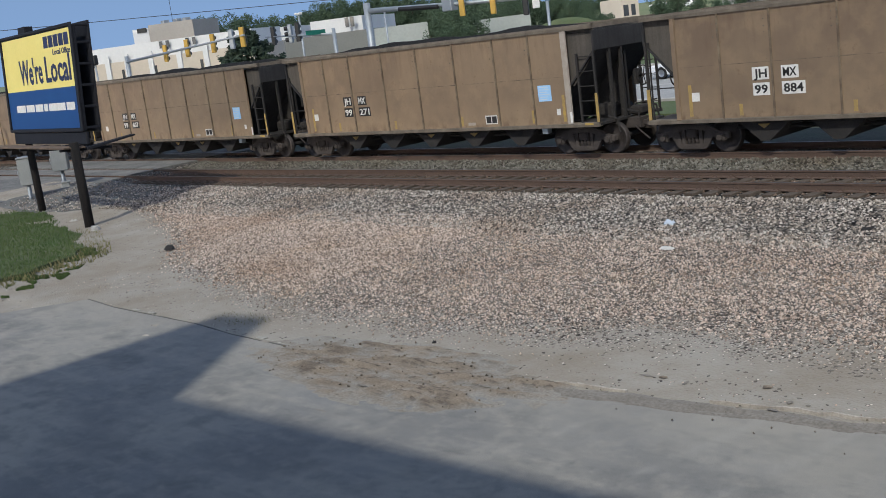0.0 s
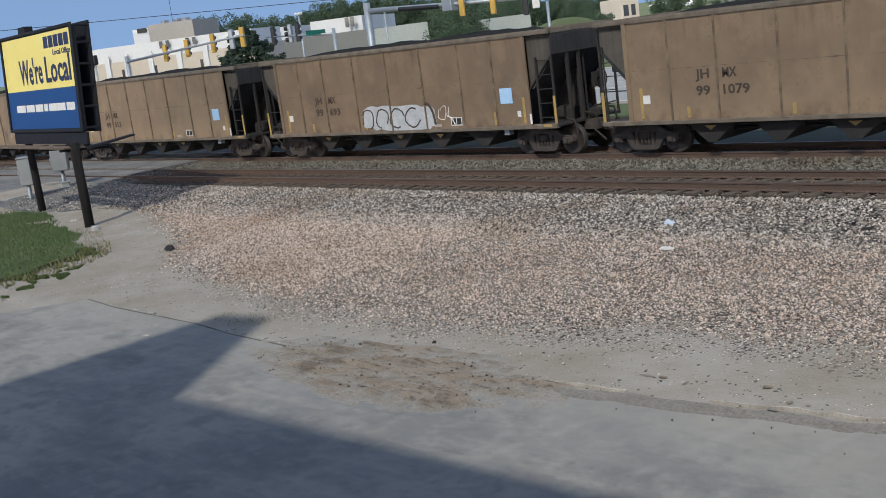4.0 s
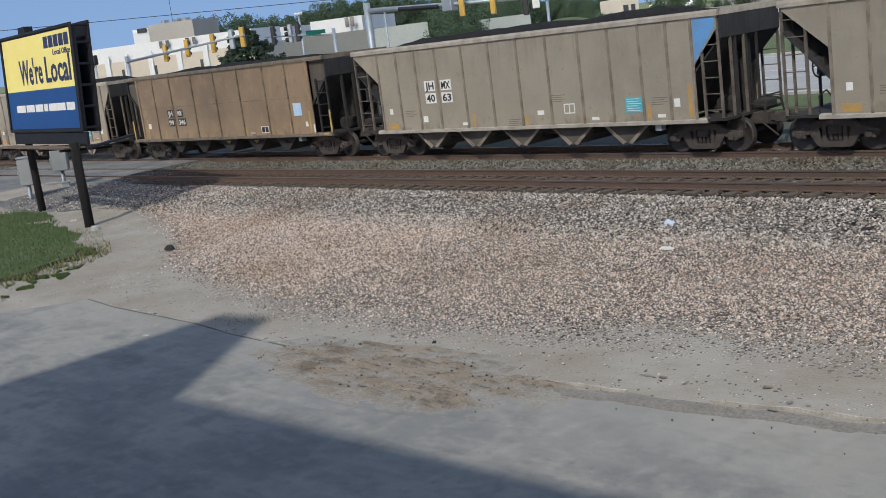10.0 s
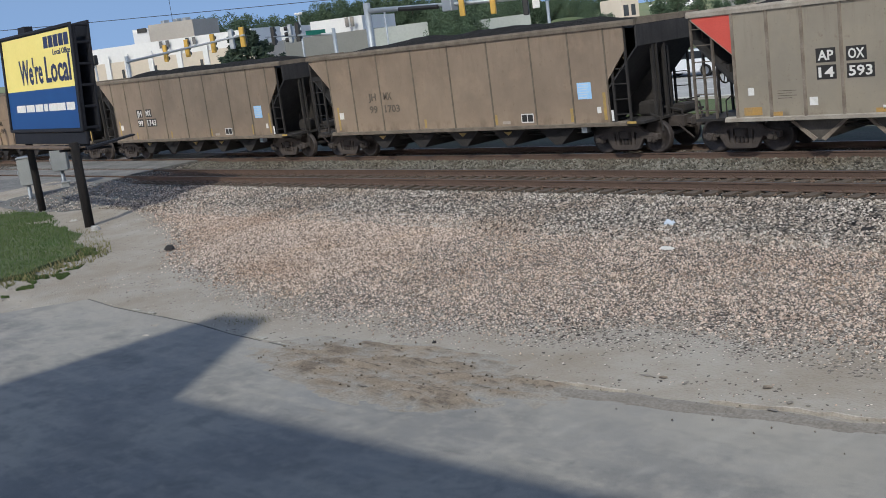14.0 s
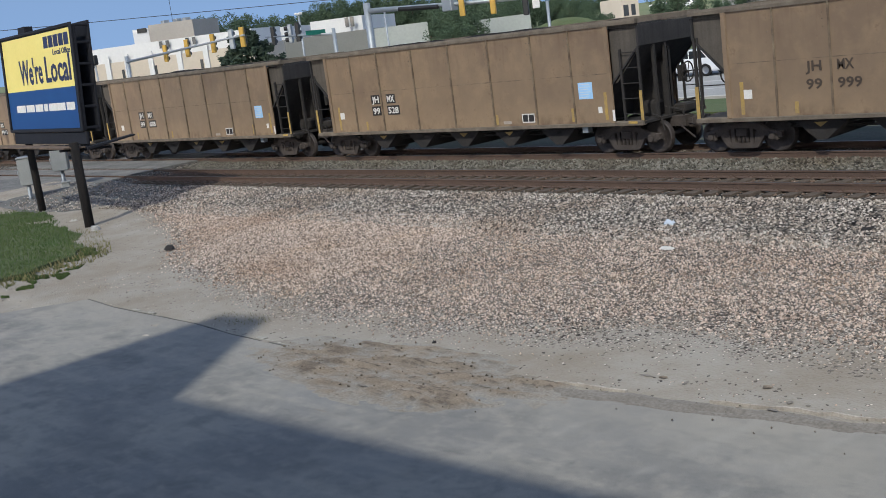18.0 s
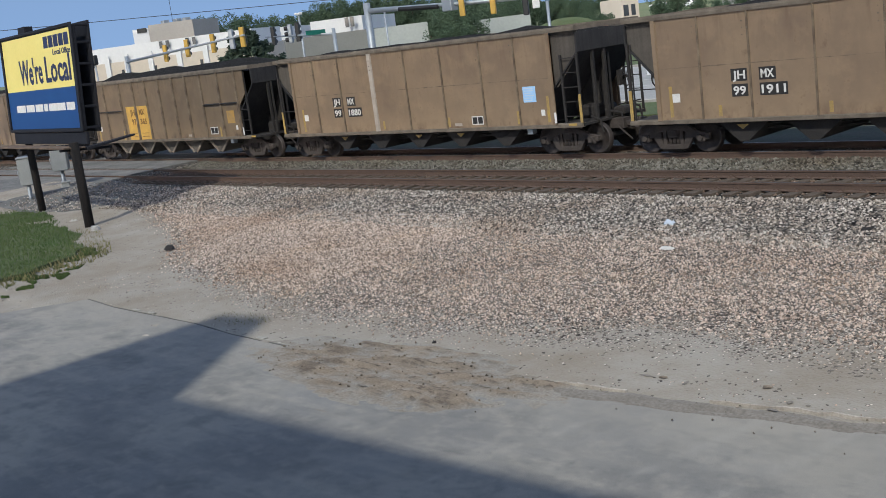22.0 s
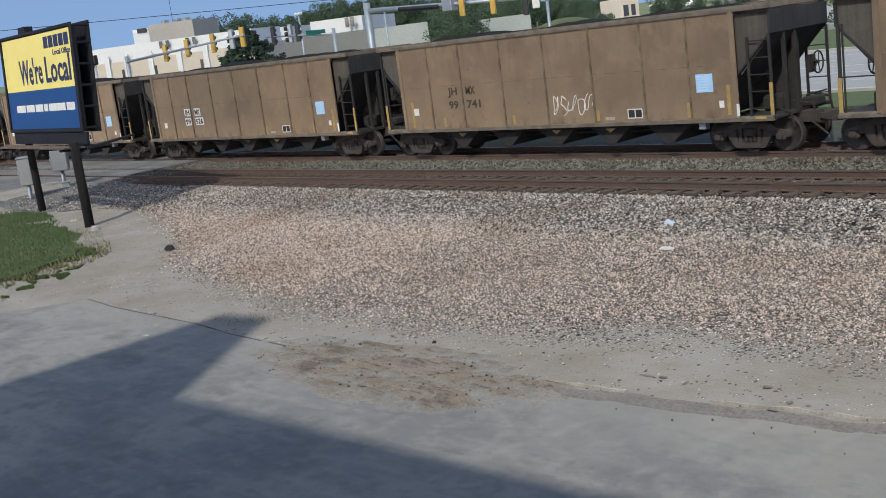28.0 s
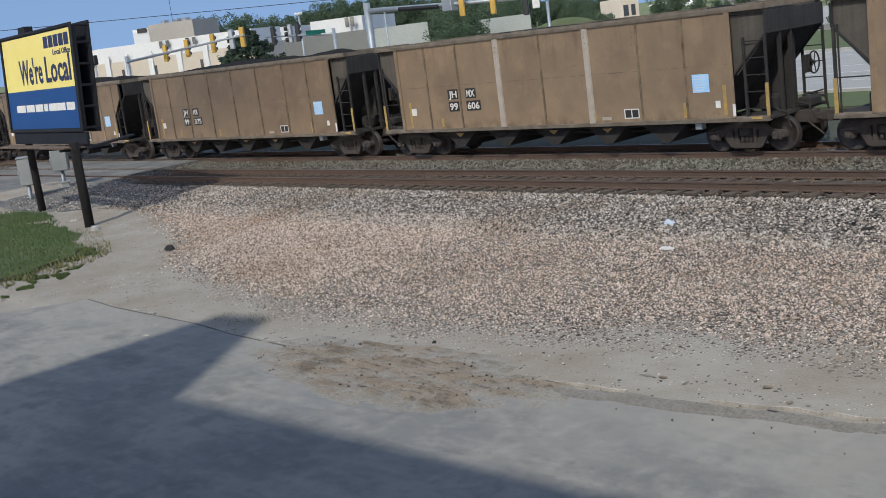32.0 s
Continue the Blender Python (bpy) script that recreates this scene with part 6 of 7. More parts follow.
# ---------------------------------------------------------------- crossing cabinets
def cabinet(at, w, d, z0, z1, label, legs=True):
    c = thing("signal_cabinet", label, "cabinet", "cabinets by the crossing", at=pose(*at, 0, 0, -30))
    bm = bmesh.new()
    soft_box(bm, -w / 2, w / 2, -d / 2, d / 2, z0, z1, 0.03)
    part("body", bm, M_CABINET, c)
    bm = bmesh.new()
    soft_box(bm, -w / 2 - 0.03, w / 2 + 0.03, -d / 2 - 0.04, d / 2 + 0.03, z1, z1 + 0.06, 0.02)
    part("roof", bm, M_CABINET, c)
    bm = bmesh.new()
    soft_box(bm, -w / 2 + 0.05, w / 2 - 0.05, -d / 2 - 0.025, -d / 2, z0 + 0.05, z1 - 0.05, 0.01)
    part("door", bm, M_CABINET, c)
    bm = bmesh.new()
    tube(bm, (w / 2 - 0.14, -d / 2 - 0.06, (z0 + z1) / 2 - 0.1), (w / 2 - 0.14, -d / 2 - 0.06, (z0 + z1) / 2 + 0.1), 0.015, 6)
    part("handle", bm, M_GALV, c)
    for x in (-w / 4, w / 4):
        bm = bmesh.new()
        tube(bm, (x, 0, -0.15), (x, 0, z0), 0.06, 8)
        part("leg", bm, M_GALV, c)
    return c


cabinet((-41.13, 17.36, -0.35), 0.62, 0.45, 0.82, 1.85, "grey steel signal cabinet on posts beside the crossing road")
cabinet((-42.80, 19.55, -0.35), 0.9, 0.6, 1.0, 1.9, "larger pale grey signal cabinet on posts by the tracks")
cabinet((-42.45, 19.45, -0.35), 0.36, 0.3, 0.12, 0.5, "small low grey junction box by the tracks")
M_HUT = mat("pale_metal_siding", (0.50, 0.52, 0.54), 0.6, spots=(0.43, 0.45, 0.47), fine=8, coarse=1.2, mix=0.1, bump=0.05)
hut = thing("signal_bungalow", "pale grey metal relay hut standing beyond the far track", "hut", at=pose(-31.6, 33.2, -0.3))
for name, x0, x1, y0, y1, z0, z1, material in (
        ("plinth", -2.45, 2.45, -1.25, 1.25, -0.1, 0.18, M_CONC), ("body", -2.35, 2.35, -1.15, 1.15, 0.181, 2.42, M_HUT),
        ("door", 0.6, 1.5, -1.185, -1.151, 0.25, 2.25, M_HUT), ("vent", -1.5, -1.0, -1.18, -1.151, 1.7, 2.05, M_GALV),
        ("door_handle", 0.68, 0.74, -1.24, -1.186, 1.15, 1.32, M_GALV), ("roof_vent", 1.5, 1.85, -0.4, 0.0, 2.62, 2.86, M_GALV)):
    bm = bmesh.new()
    soft_box(bm, x0, x1, y0, y1, z0, z1, 0.015)
    part(name, bm, material, hut)
for k in range(12):
    bm = bmesh.new()
    x = -2.2 + k * 0.4
    prism(bm, [(x - 0.02, -1.15), (x + 0.02, -1.15), (x + 0.012, -1.17), (x - 0.012, -1.17)], "z", 0.2, 2.4)
    part("siding_rib", bm, M_HUT, hut)
bm = bmesh.new()
prism(bm, [(-1.35, 2.421), (1.35, 2.421), (1.35, 2.46), (0.0, 2.66), (-1.35, 2.46)], "x", -2.5, 2.5)
part("roof", bm, M_HUT, hut)
cs = thing("crossing_signal", "dark crossing signal on a slim post beside the tracks", "railway signal", at=pose(-60.71, 31.0, 0.13))
bm = bmesh.new()
tube(bm, (0, 0, -0.4), (0, 0, 5.0), 0.06, 8)
part("post", bm, M_GALV, cs)
for x, z in ((0.0, 4.95), (-0.55, 4.75)):
    bm = bmesh.new()
    soft_box(bm, x - 0.24, x + 0.24, -0.15, 0.12, z - 0.28, z + 0.28, 0.04)
    part("lamp_housing", bm, M_SIGNALB, cs)
bm = bmesh.new()
tube(bm, (-0.55, 0, 4.6), (0.1, 0, 4.6), 0.04, 6)
part("bracket", bm, M_GALV, cs)

# ---------------------------------------------------------------- traffic signals
def signal_head(name, mast, at, turn, material, h=1.1):
    """Three-lamp head with visors."""
    x, y, z = at
    bm = bmesh.new()
    m = pose(x, y, z, 0, 0, turn)
    t = bmesh.new()
    soft_box(t, -0.13, 0.13, -0.12, 0.12, -h / 2, h / 2, 0.03)
    merge(bm, t, m)
    head = part(name, bm, material, mast, "traffic signal head with three lamps")
    for k in (-1, 0, 1):
        bm = bmesh.new()
        t = bmesh.new()
        tube(t, (0, -0.13, k * h * 0.3), (0, -0.34, k * h * 0.3), 0.13, 12)
        merge(bm, t, m)
        part("visor", bm, M_SIGNALB, head)
    return head


def mast(pole_at, pole_top, arm_end, label, heads, r=0.16):
    ms = thing("signal_mast", label, "traffic signal", "traffic signals", at=pose(0, 0, 0))
    bx, by, bz = pole_at
    bm = bmesh.new()
    tube(bm, (bx, by, -0.5), (bx, by, pole_top), r, 14, r * 0.8)
    part("pole", bm, M_GALV, ms)
    bm = bmesh.new()
    tube(bm, (bx, by, bz), arm_end, r * 0.62, 12, r * 0.32)
    part("arm", bm, M_GALV, ms)
    for name, at, turn, material in heads:
        signal_head(name, ms, at, turn, material)
    return ms


mast((-72.28, 39.37, 4.83), 5.23, (-51.19, 35.18, 5.33), "galvanised traffic signal mast with yellow signal heads",
     [("signal_head", (-64.98, 38.27, 5.01), 215, M_SIGNALY), ("signal_head", (-61.34, 37.71, 5.12), 215, M_SIGNALY), ("signal_head", (-56.72, 36.68, 5.16), 215, M_SIGNALY), ("signal_head", (-51.68, 35.38, 5.23), 215, M_SIGNALY), ("signal_head", (-53.38, 35.79, 5.21), 215, M_GALV)])
ms2 = mast((-43.43, 37.58, 5.63), 6.04, (-33.22, 39.39, 5.11), "thick galvanised signal mast with a long arm over the road",
     [("signal_head", (-37.21, 38.15, 5.27), 215, M_SIGNALY), ("signal_head", (-35.49, 38.47, 5.17), 215, M_SIGNALY), ("signal_head", (-34.08, 39.15, 4.92), 215, M_SIGNALB)], 0.22)
bm = bmesh.new()
p, q = Vector((-38.54, 38.26, 5.41)), Vector((-37.74, 38.36, 5.37))
soft_box(bm, p.x - 0.1, p.x + 0.55, p.y - 0.05, p.y + 0.45, p.z - 0.35, p.z + 0.4, 0.03)
part("back_plate", bm, M_GALV, ms2)
bm = bmesh.new()
tube(bm, (-41.17, 37.71, 5.48), (-38.92, 38.28, 5.34), 0.12, 6)
part("dark_sign", bm, M_SIGNALB, ms2, "dark sign box hung on the arm")
ms3 = mast((-47.75, 38.69, 4.76), 5.07, (-57.08, 40.78, 5.16), "slim mast with dark signal heads and a green street sign",
     [("signal_head", (-55.90, 40.54, 5.15), 215, M_SIGNALB), ("signal_head", (-52.42, 39.79, 5.16), 215, M_SIGNALB), ("signal_head", (-53.53, 40.08, 5.13), 300, M_GALV)], 0.12)
bm = bmesh.new()
a, b = Vector((-50.46, 38.85, 5.01)), Vector((-48.88, 39.02, 4.95))
up = Vector((0, 0, 0.13))
v = [bm.verts.new(p) for p in (a - up, b - up, b + up, a + up)]
bm.faces.new(v)
bmesh.ops.solidify(bm, geom=bm.faces[:], thickness=0.03)
part("street_sign", bm, M_SIGNGREEN, ms3, "green street name sign")
lp = thing("street_lamp", "slim street lamp with a pale head", "street lamp", at=pose(0, 0, 0))
bm = bmesh.new()
p = (-77.85, 59.44, 7.07)
tube(bm, (p[0], p[1], -0.5), p, 0.09, 8)
part("pole", bm, M_GALV, lp)
bm = bmesh.new()
soft_box(bm, p[0] - 0.35, p[0] + 0.35, p[1] - 0.2, p[1] + 0.2, p[2] - 0.05, p[2] + 0.15, 0.05)
part("lamp_head", bm, M_WHITE, lp)
lp = thing("utility_pole", "slim grey pole behind the signals", "pole", at=pose(0, 0, 0))
p = (-68.83, 61.39, 6.28)
bm = bmesh.new()
tube(bm, (p[0], p[1], -0.5), p, 0.08, 8)
part("pole", bm, M_GALV, lp)
p = (-46.28, 55.28, 5.13)
lp = thing("sign_post", "grey post with a small white road sign", "road sign", at=pose(0, 0, 0))
bm = bmesh.new()
tube(bm, (p[0], p[1], -0.3), p, 0.1, 8)
part("post", bm, M_GALV, lp)
bm = bmesh.new()
soft_box(bm, p[0] - 0.75, p[0] - 0.15, p[1] - 0.6, p[1] - 0.55, p[2] - 0.35, p[2] + 0.2, 0.02)
part("sign_plate", bm, M_WHITE, lp)

# overhead wire
wire = thing("overhead_wire", "thin dark overhead wire crossing the sky", "wire", at=pose(0, 0, 0))
bm = bmesh.new()
a, b = Vector((-56.97, 18.62, 7.11)), Vector((-14.37, 68.5, 5.09))
n = 24
pts = [a.lerp(b, i / n) - Vector((0, 0, 0.1 * (1 - (2 * i / n - 1) ** 2))) for i in range(n + 1)]
for p, q in zip(pts, pts[1:]):
    tube(bm, p, q, 0.016, 5)
part("cable", bm, M_SIGNALB, wire)
for p in (a, b):
    bm = bmesh.new()
    tube(bm, (p.x, p.y, -0.5), (p.x, p.y, p.z + 0.4), 0.16, 10, 0.11)
    part("pole", bm, M_TIMBER, wire)

# ---------------------------------------------------------------- far buildings
def block(parent, name, p, q, z0, z1, deep, material, label=""):
    """A box whose front runs from p to q on the plan."""
    (x0, y0), (x1, y1) = p[:2], q[:2]
    d = Vector((x1 - x0, y1 - y0, 0)).normalized()
    n = Vector((-d.y, d.x, 0)) * deep
    bm = bmesh.new()
    prism(bm, [(x0, y0), (x1, y1), (x1 + n.x, y1 + n.y), (x0 + n.x, y0 + n.y)], "z", z0, z1)
    return part(name, bm, material, parent, label)


def on_front(parent, name, p, q, u0, u1, z0, z1, material, proud=0.06):
    """A panel on the front from p to q, between the fractions u0 and u1."""
    p, q = Vector((*p[:2], 0)), Vector((*q[:2], 0))
    d = (q - p).normalized()
    n = Vector((d.y, -d.x, 0))
    a, b = p.lerp(q, u0) + n * proud, p.lerp(q, u1) + n * proud
    bm = bmesh.new()
    prism(bm, [(a.x, a.y), (b.x, b.y), (b.x - n.x * proud * 0.9, b.y - n.y * proud * 0.9), (a.x - n.x * proud * 0.9, a.y - n.y * proud * 0.9)], "z", z0, z1)
    return part(name, bm, material, parent)


wh = thing("warehouse", "long beige and white flat-roofed commercial building", "building")
a, b = (-155.85, 70.32, 7.62), (-127.26, 88.62, 6.64)
block(wh, "wall", a, b, -1, 5.53, 12, M_BEIGE)
block(wh, "parapet", (a[0] - 0.3, a[1] + 0.3), (b[0] - 0.3, b[1] + 0.3), 5.53 + 0.004, 7.68, 11, M_WHITEWALL, "white upper wall")
for u in (0.33, 0.42, 0.53, 0.66, 0.78, 0.9):
    on_front(wh, "pilaster", a, b, u, u + 0.022, -1, 6.45, M_WHITEWALL, 0.25)
for u in (0.59, 0.62, 0.71, 0.74):
    on_front(wh, "window", a, b, u, u + 0.015, 6.6, 7.6, M_DARKGLASS, 0.08)
for u in (0.40, 0.55, 0.76):
    on_front(wh, "door", a, b, u, u + 0.012, 1.0, 4.4, M_DARKGLASS, 0.08)
tw = thing("stair_tower", "grey-beige rooftop tower with an outside stair", "building")
a, b = (-155.55, 89.37, 10.39), (-149.03, 93.32, 10.30)
block(tw, "wall", a, b, 0, 10.61, 9, M_TOWERWALL)
a2, b2 = (-157.24, 87.51, 10.19), (-155.54, 89.33, 10.22)
block(tw, "wall", a2, b2, 0, 10.21, 5, M_WHITEWALL)
on_front(tw, "stair", a2, b2, 0.3, 0.9, 9.6, 10.3, M_SIGNALB, 0.15)
for x in (268, 290, 306):
    bm = bmesh.new()
    pa = Vector((a[0], a[1], 0)).lerp(Vector((b[0], b[1], 0)), (x - 262) / 78)
    soft_box(bm, pa.x - 0.5, pa.x + 0.5, pa.y + 2, pa.y + 3, 10.61, 10.61 + 0.5, 0.05)
    part("roof_unit", bm, M_GALV, tw)
bm = bmesh.new()
tube(bm, (a[0] + 2.5, a[1] + 3, 10), (a[0] + 2.5, a[1] + 3, 16.5), 0.035, 6)
part("aerial", bm, M_SIGNALB, tw)
wb = thing("white_store", "white-topped store building with dark upper windows", "building")
a, b = (-165.24, 115.47, 7.51), (-147.26, 127.06, 6.98)
block(wb, "wall", a, b, 0, 5.89, 30, M_GREYWALL)
c, d = (-155.83, 121.00, 7.34), (-147.95, 126.41, 7.30)
block(wb, "upper_wall", (c[0] - 1, c[1] + 1), (d[0] - 1, d[1] + 1), 0.5, 8.38, 25, M_WHITEWALL)
on_front(wb, "window", c, d, 0.70, 0.76, 6.6, 8.3, M_DARKGLASS, 0.5)
on_front(wb, "window", c, d, 0.80, 0.86, 6.6, 8.3, M_DARKGLASS, 0.5)
c, d = (-164.13, 115.21, 7.63), (-159.63, 118.54, 7.71)
block(wb, "upper_wall", (c[0] - 1, c[1] + 1), (d[0] - 1, d[1] + 1), 0.5, 8.23, 20, M_WHITEWALL)
lw = thing("low_store", "low pale commercial building with a white end", "building")
a, b = (-104.46, 90.06, 4.82), (-99.32, 95.43, 4.41)
block(lw, "wall", a, b, -0.4, 5.34, 20, M_PALEWALL)
on_front(lw, "end_panel", a, b, 0.0, 0.09, 0, 5.54, M_WHITEWALL, 0.2)
lw = thing("low_store", "long low grey building behind the trees", "building")
a, b = (-98.70, 103.35, 3.77), (-93.83, 108.46, 3.43)
block(lw, "wall", a, b, -0.4, 4.74, 20, M_PALEWALL)
bs = thing("beige_store", "small beige store building beyond the car park", "building")
a, b = (-104.14, 142.1, 3.13), (-102.3, 144.05, 2.93)
block(bs, "wall", a, b, 0, 5.27, 20, M_BEIGE)
on_front(bs, "window", a, b, 0.1, 0.4, 2.5, 4.2, M_DARKGLASS)
on_front(bs, "window", a, b, 0.55, 0.8, 2.5, 4.2, M_DARKGLASS)
# small far house at the end of the hill
hs = thing("roadside_house", "pale low house on the hill", "building")
a, b = (-79.54, 138.23, 2.05), (-73.07, 144.97, 1.46)
block(hs, "wall", a, b, 0, 2.97, 15, M_GREYWALL)

# ---------------------------------------------------------------- trees
def leaf_cloud(count, centre, radii, size, seed, clumps=14):
    rnd = np.random.RandomState(seed)
    cs = [(rnd.normal(0, 0.42, 3)) * radii for _ in range(clumps)]
    rs = [rnd.uniform(0.28, 0.55) for _ in range(clumps)]
    verts, faces = [], []
    for k in range(count):
        i = rnd.randint(clumps)
        v = rnd.normal(0, 1, 3)
        v /= np.linalg.norm(v) + 1e-6
        p = np.array(centre) + cs[i] + v * radii * rs[i] * rnd.uniform(0.55, 1.0)
        a = rnd.normal(0, 1, 3)
        b = rnd.normal(0, 1, 3)
        a *= size * rnd.uniform(0.5, 1.2) / (np.linalg.norm(a) + 1e-6)
        b *= size * rnd.uniform(0.4, 0.9) / (np.linalg.norm(b) + 1e-6)
        n = len(verts)
        verts += [tuple(p - a), tuple(p + b), tuple(p + a), tuple(p - b)]
        faces.append((n, n + 1, n + 2, n + 3))
    me = bpy.data.meshes.new("crown")
    me.from_pydata(verts, [], faces)
    return me


def broadleaf(seed, height):
    t = thing("broadleaf_tree", "leafy green tree on the hill behind the street", "tree", "background trees")
    rnd = random.Random(seed)
    bm = bmesh.new()
    tube(bm, (0, 0, -0.5), (0, 0, height * 0.45), height * 0.028, 8, height * 0.018)
    part("trunk", bm, M_BARK, t)
    for i in range(5):
        bm = bmesh.new()
        a = i * 1.26 + rnd.uniform(-0.3, 0.3)
        tube(bm, (0, 0, height * rnd.uniform(0.3, 0.45)), (math.cos(a) * height * 0.22, math.sin(a) * height * 0.22, height * rnd.uniform(0.6, 0.8)), height * 0.013, 6, height * 0.005)
        part("limb", bm, M_BARK, t)
    me = leaf_cloud(7000, (0, 0, height * 0.62), np.array((height * 0.36, height * 0.36, height * 0.38)), height * 0.021, seed, 30)
    me.materials.append(M_LEAF)
    part("crown", me, None, t)
    return t


def spruce(seed, height):
    """Old ragged conifer: whorls of uneven boughs, each a spray of needle tufts, with gaps between them."""
    t = thing("spruce_tree", "dark green ragged spruce standing before the buildings", "tree")
    bm = bmesh.new()
    tube(bm, (0, 0, -0.5), (0, 0, height), height * 0.022, 8, 0.02)
    part("trunk", bm, M_BARK, t)
    rnd = np.random.RandomState(seed)
    verts, faces = [], []
    boughs = bmesh.new()
    for k in range(190):
        u = 0.08 + 0.92 * rnd.uniform(0, 1) ** 1.15
        z = height * u
        reach = (height * 0.60 * (1 - u) ** 0.62 + 0.4) * rnd.uniform(0.55, 1.12)
        a = rnd.uniform(0, math.tau)
        out = np.array((math.cos(a), math.sin(a), rnd.uniform(-0.12, 0.22)))
        side = np.array((-math.sin(a), math.cos(a), 0))
        root = np.array((0, 0, z))
        tube(boughs, root, root + out * reach * 0.9, 0.05, 5, 0.015)
        for i in range(190):
            v = rnd.uniform(0.25, 1.0) ** 0.7
            c = root + out * reach * v + side * rnd.normal(0, 0.16) * reach * (1.15 - v) + np.array((0, 0, rnd.normal(0.05, 0.16) + 0.25 * (v - 0.5) ** 2))
            d = (out + side * rnd.normal(0, 0.7) + np.array((0, 0, rnd.normal(0, 0.35)))) * rnd.uniform(0.18, 0.42)
            w = np.cross(d, rnd.normal(0, 1, 3)) * 0.2
            n = len(verts)
            verts += [tuple(c - d * 0.5 - w), tuple(c + d * 0.6), tuple(c - d * 0.5 + w)]
            faces.append((n, n + 1, n + 2))
    part("boughs", boughs, M_BARK, t)
    me = bpy.data.meshes.new("needles")
    me.from_pydata(verts, [], faces)
    me.materials.append(M_PINE)
    part("needles", me, None, t)
    return t


KINDS = [broadleaf(s, h) for s, h in ((1, 10.0), (2, 11.0), (3, 9.0))]
SPOTS = [(-203.2, 128.6, 0.17, 1.18), (-199.6, 129.4, 0.19, 1.07), (-186.2, 124.6, 0.11, 1.37), (-188.5, 129.3, 0.18, 1.14), (-201.8, 141.6, 0.38, 0.92), (-200.1, 143.4, 0.41, 1.13), (-198.3, 145.5, 0.44, 1.05), (-196.1, 147.6, 0.48, 0.88), (-194.3, 150.3, 0.52, 1.37), (-192.3, 151.6, 0.54, 0.94), (-191.4, 153.2, 0.57, 1.05), (-189.2, 155.7, 0.61, 1.33), (-186.8, 158.0, 0.64, 1.13), (-185.1, 159.8, 0.67, 1.02), (-183.1, 161.6, 0.70, 1.12), (-181.2, 163.7, 0.73, 1.02), (-179.3, 165.1, 0.76, 0.72), (-177.3, 167.2, 0.79, 0.89), (-175.3, 169.0, 0.82, 0.65), (-94.6, 93.5, -0.39, 0.58), (-86.5, 87.0, -0.49, 0.62), (-96.1, 99.4, -0.29, 0.64), (-119.6, 126.8, 0.14, 0.61), (-121.2, 132.5, 0.24, 0.72), (-123.1, 138.1, 0.33, 0.71), (-124.6, 144.1, 0.42, 0.65), (-125.2, 150.8, 0.53, 0.76), (-113.0, 141.2, 0.37, 0.59), (-95.3, 122.5, 0.08, 0.46), (-87.8, 115.3, -0.04, 0.44), (-88.6, 129.5, 0.19, 0.44), (-79.1, 124.5, 0.11, 0.36), (-79.9, 131.1, 0.21, 0.38), (-92.8, 140.1, 0.36, 0.50), (-80.7, 137.6, 0.32, 0.50), (-84.4, 148.7, 0.49, 0.50), (-216.2, 129.1, 0.18, 1.00), (-212.6, 130.1, 0.20, 0.94), (-87.2, 160.5, 0.68, 0.50), (-42.3, 88.8, -0.46, 0.50), (-146.1, 172.9, 0.88, 0.50), (-190.5, 156.7, 0.62, 1.10), (-187.0, 160.2, 0.68, 0.92), (-182.0, 162.2, 0.71, 0.72), (-217.5, 157.6, 0.64, 1.07), (-223.1, 151.8, 0.55, 1.03), (-184.4, 161.1, 0.69, 1.15), (-183.9, 164.2, 0.74, 1.27), (-180.4, 165.2, 0.76, 1.24), (-178.4, 167.0, 0.79, 1.00), (-177.9, 170.5, 0.84, 1.24), (-170.0, 166.6, 0.78, 0.97), (-163.1, 163.7, 0.74, 0.96), (-171.9, 176.4, 0.94, 1.06), (-164.3, 172.6, 0.88, 0.95), (-157.4, 169.1, 0.82, 0.74), (-166.0, 182.8, 1.04, 1.03), (-158.5, 178.4, 0.97, 0.79), (-151.9, 175.0, 0.92, 0.72), (-159.9, 188.5, 1.13, 0.74), (-152.8, 184.5, 1.07, 0.77), (-146.2, 180.6, 1.01, 0.58), (-154.0, 194.8, 1.23, 0.72), (-146.9, 190.0, 1.16, 0.52), (-140.7, 186.5, 1.10, 0.56), (-202.5, 159.3, 0.66, 1.29), (-192.1, 155.5, 0.60, 1.18), (-189.8, 158.2, 0.65, 1.14), (-204.7, 156.6, 0.62, 1.17), (-206.9, 154.0, 0.58, 0.98), (-210.9, 149.8, 0.51, 0.94)]
for i, (x, y, z, s) in enumerate(SPOTS):
    src = KINDS[i % 3]
    if i < 3:
        o = src
        o.matrix_world = pose(x, y, z, 0, 0, i * 77) @ Matrix.Scale(s, 4)
    else:
        o = copy_thing(src, pose(x, y, z, 0, 0, i * 77))
        o.scale = (s, s, s)
sp = spruce(5, 14.0)
sp.matrix_world = pose(-100.85, 69.25, -7.4)

gb = (-83.05, 102.16, 3.77)
gtop = 3.70
lump("grass_hillock", sheet(steps(gb[0] - 22, gb[0] + 22, 1.5), steps(gb[1] - 14, gb[1] + 16, 1.5), lambda x, y: -0.6 + (gtop + 0.6) * max(0.0, 1 - (((x - gb[0]) * 0.83 - (y - gb[1]) * 0.55) / 9) ** 2 - (((x - gb[0]) * 0.55 + (y - gb[1]) * 0.83) / 8) ** 2)),
     M_GRASS, "low green grass bank beyond the main road", "grass", kind="structure")

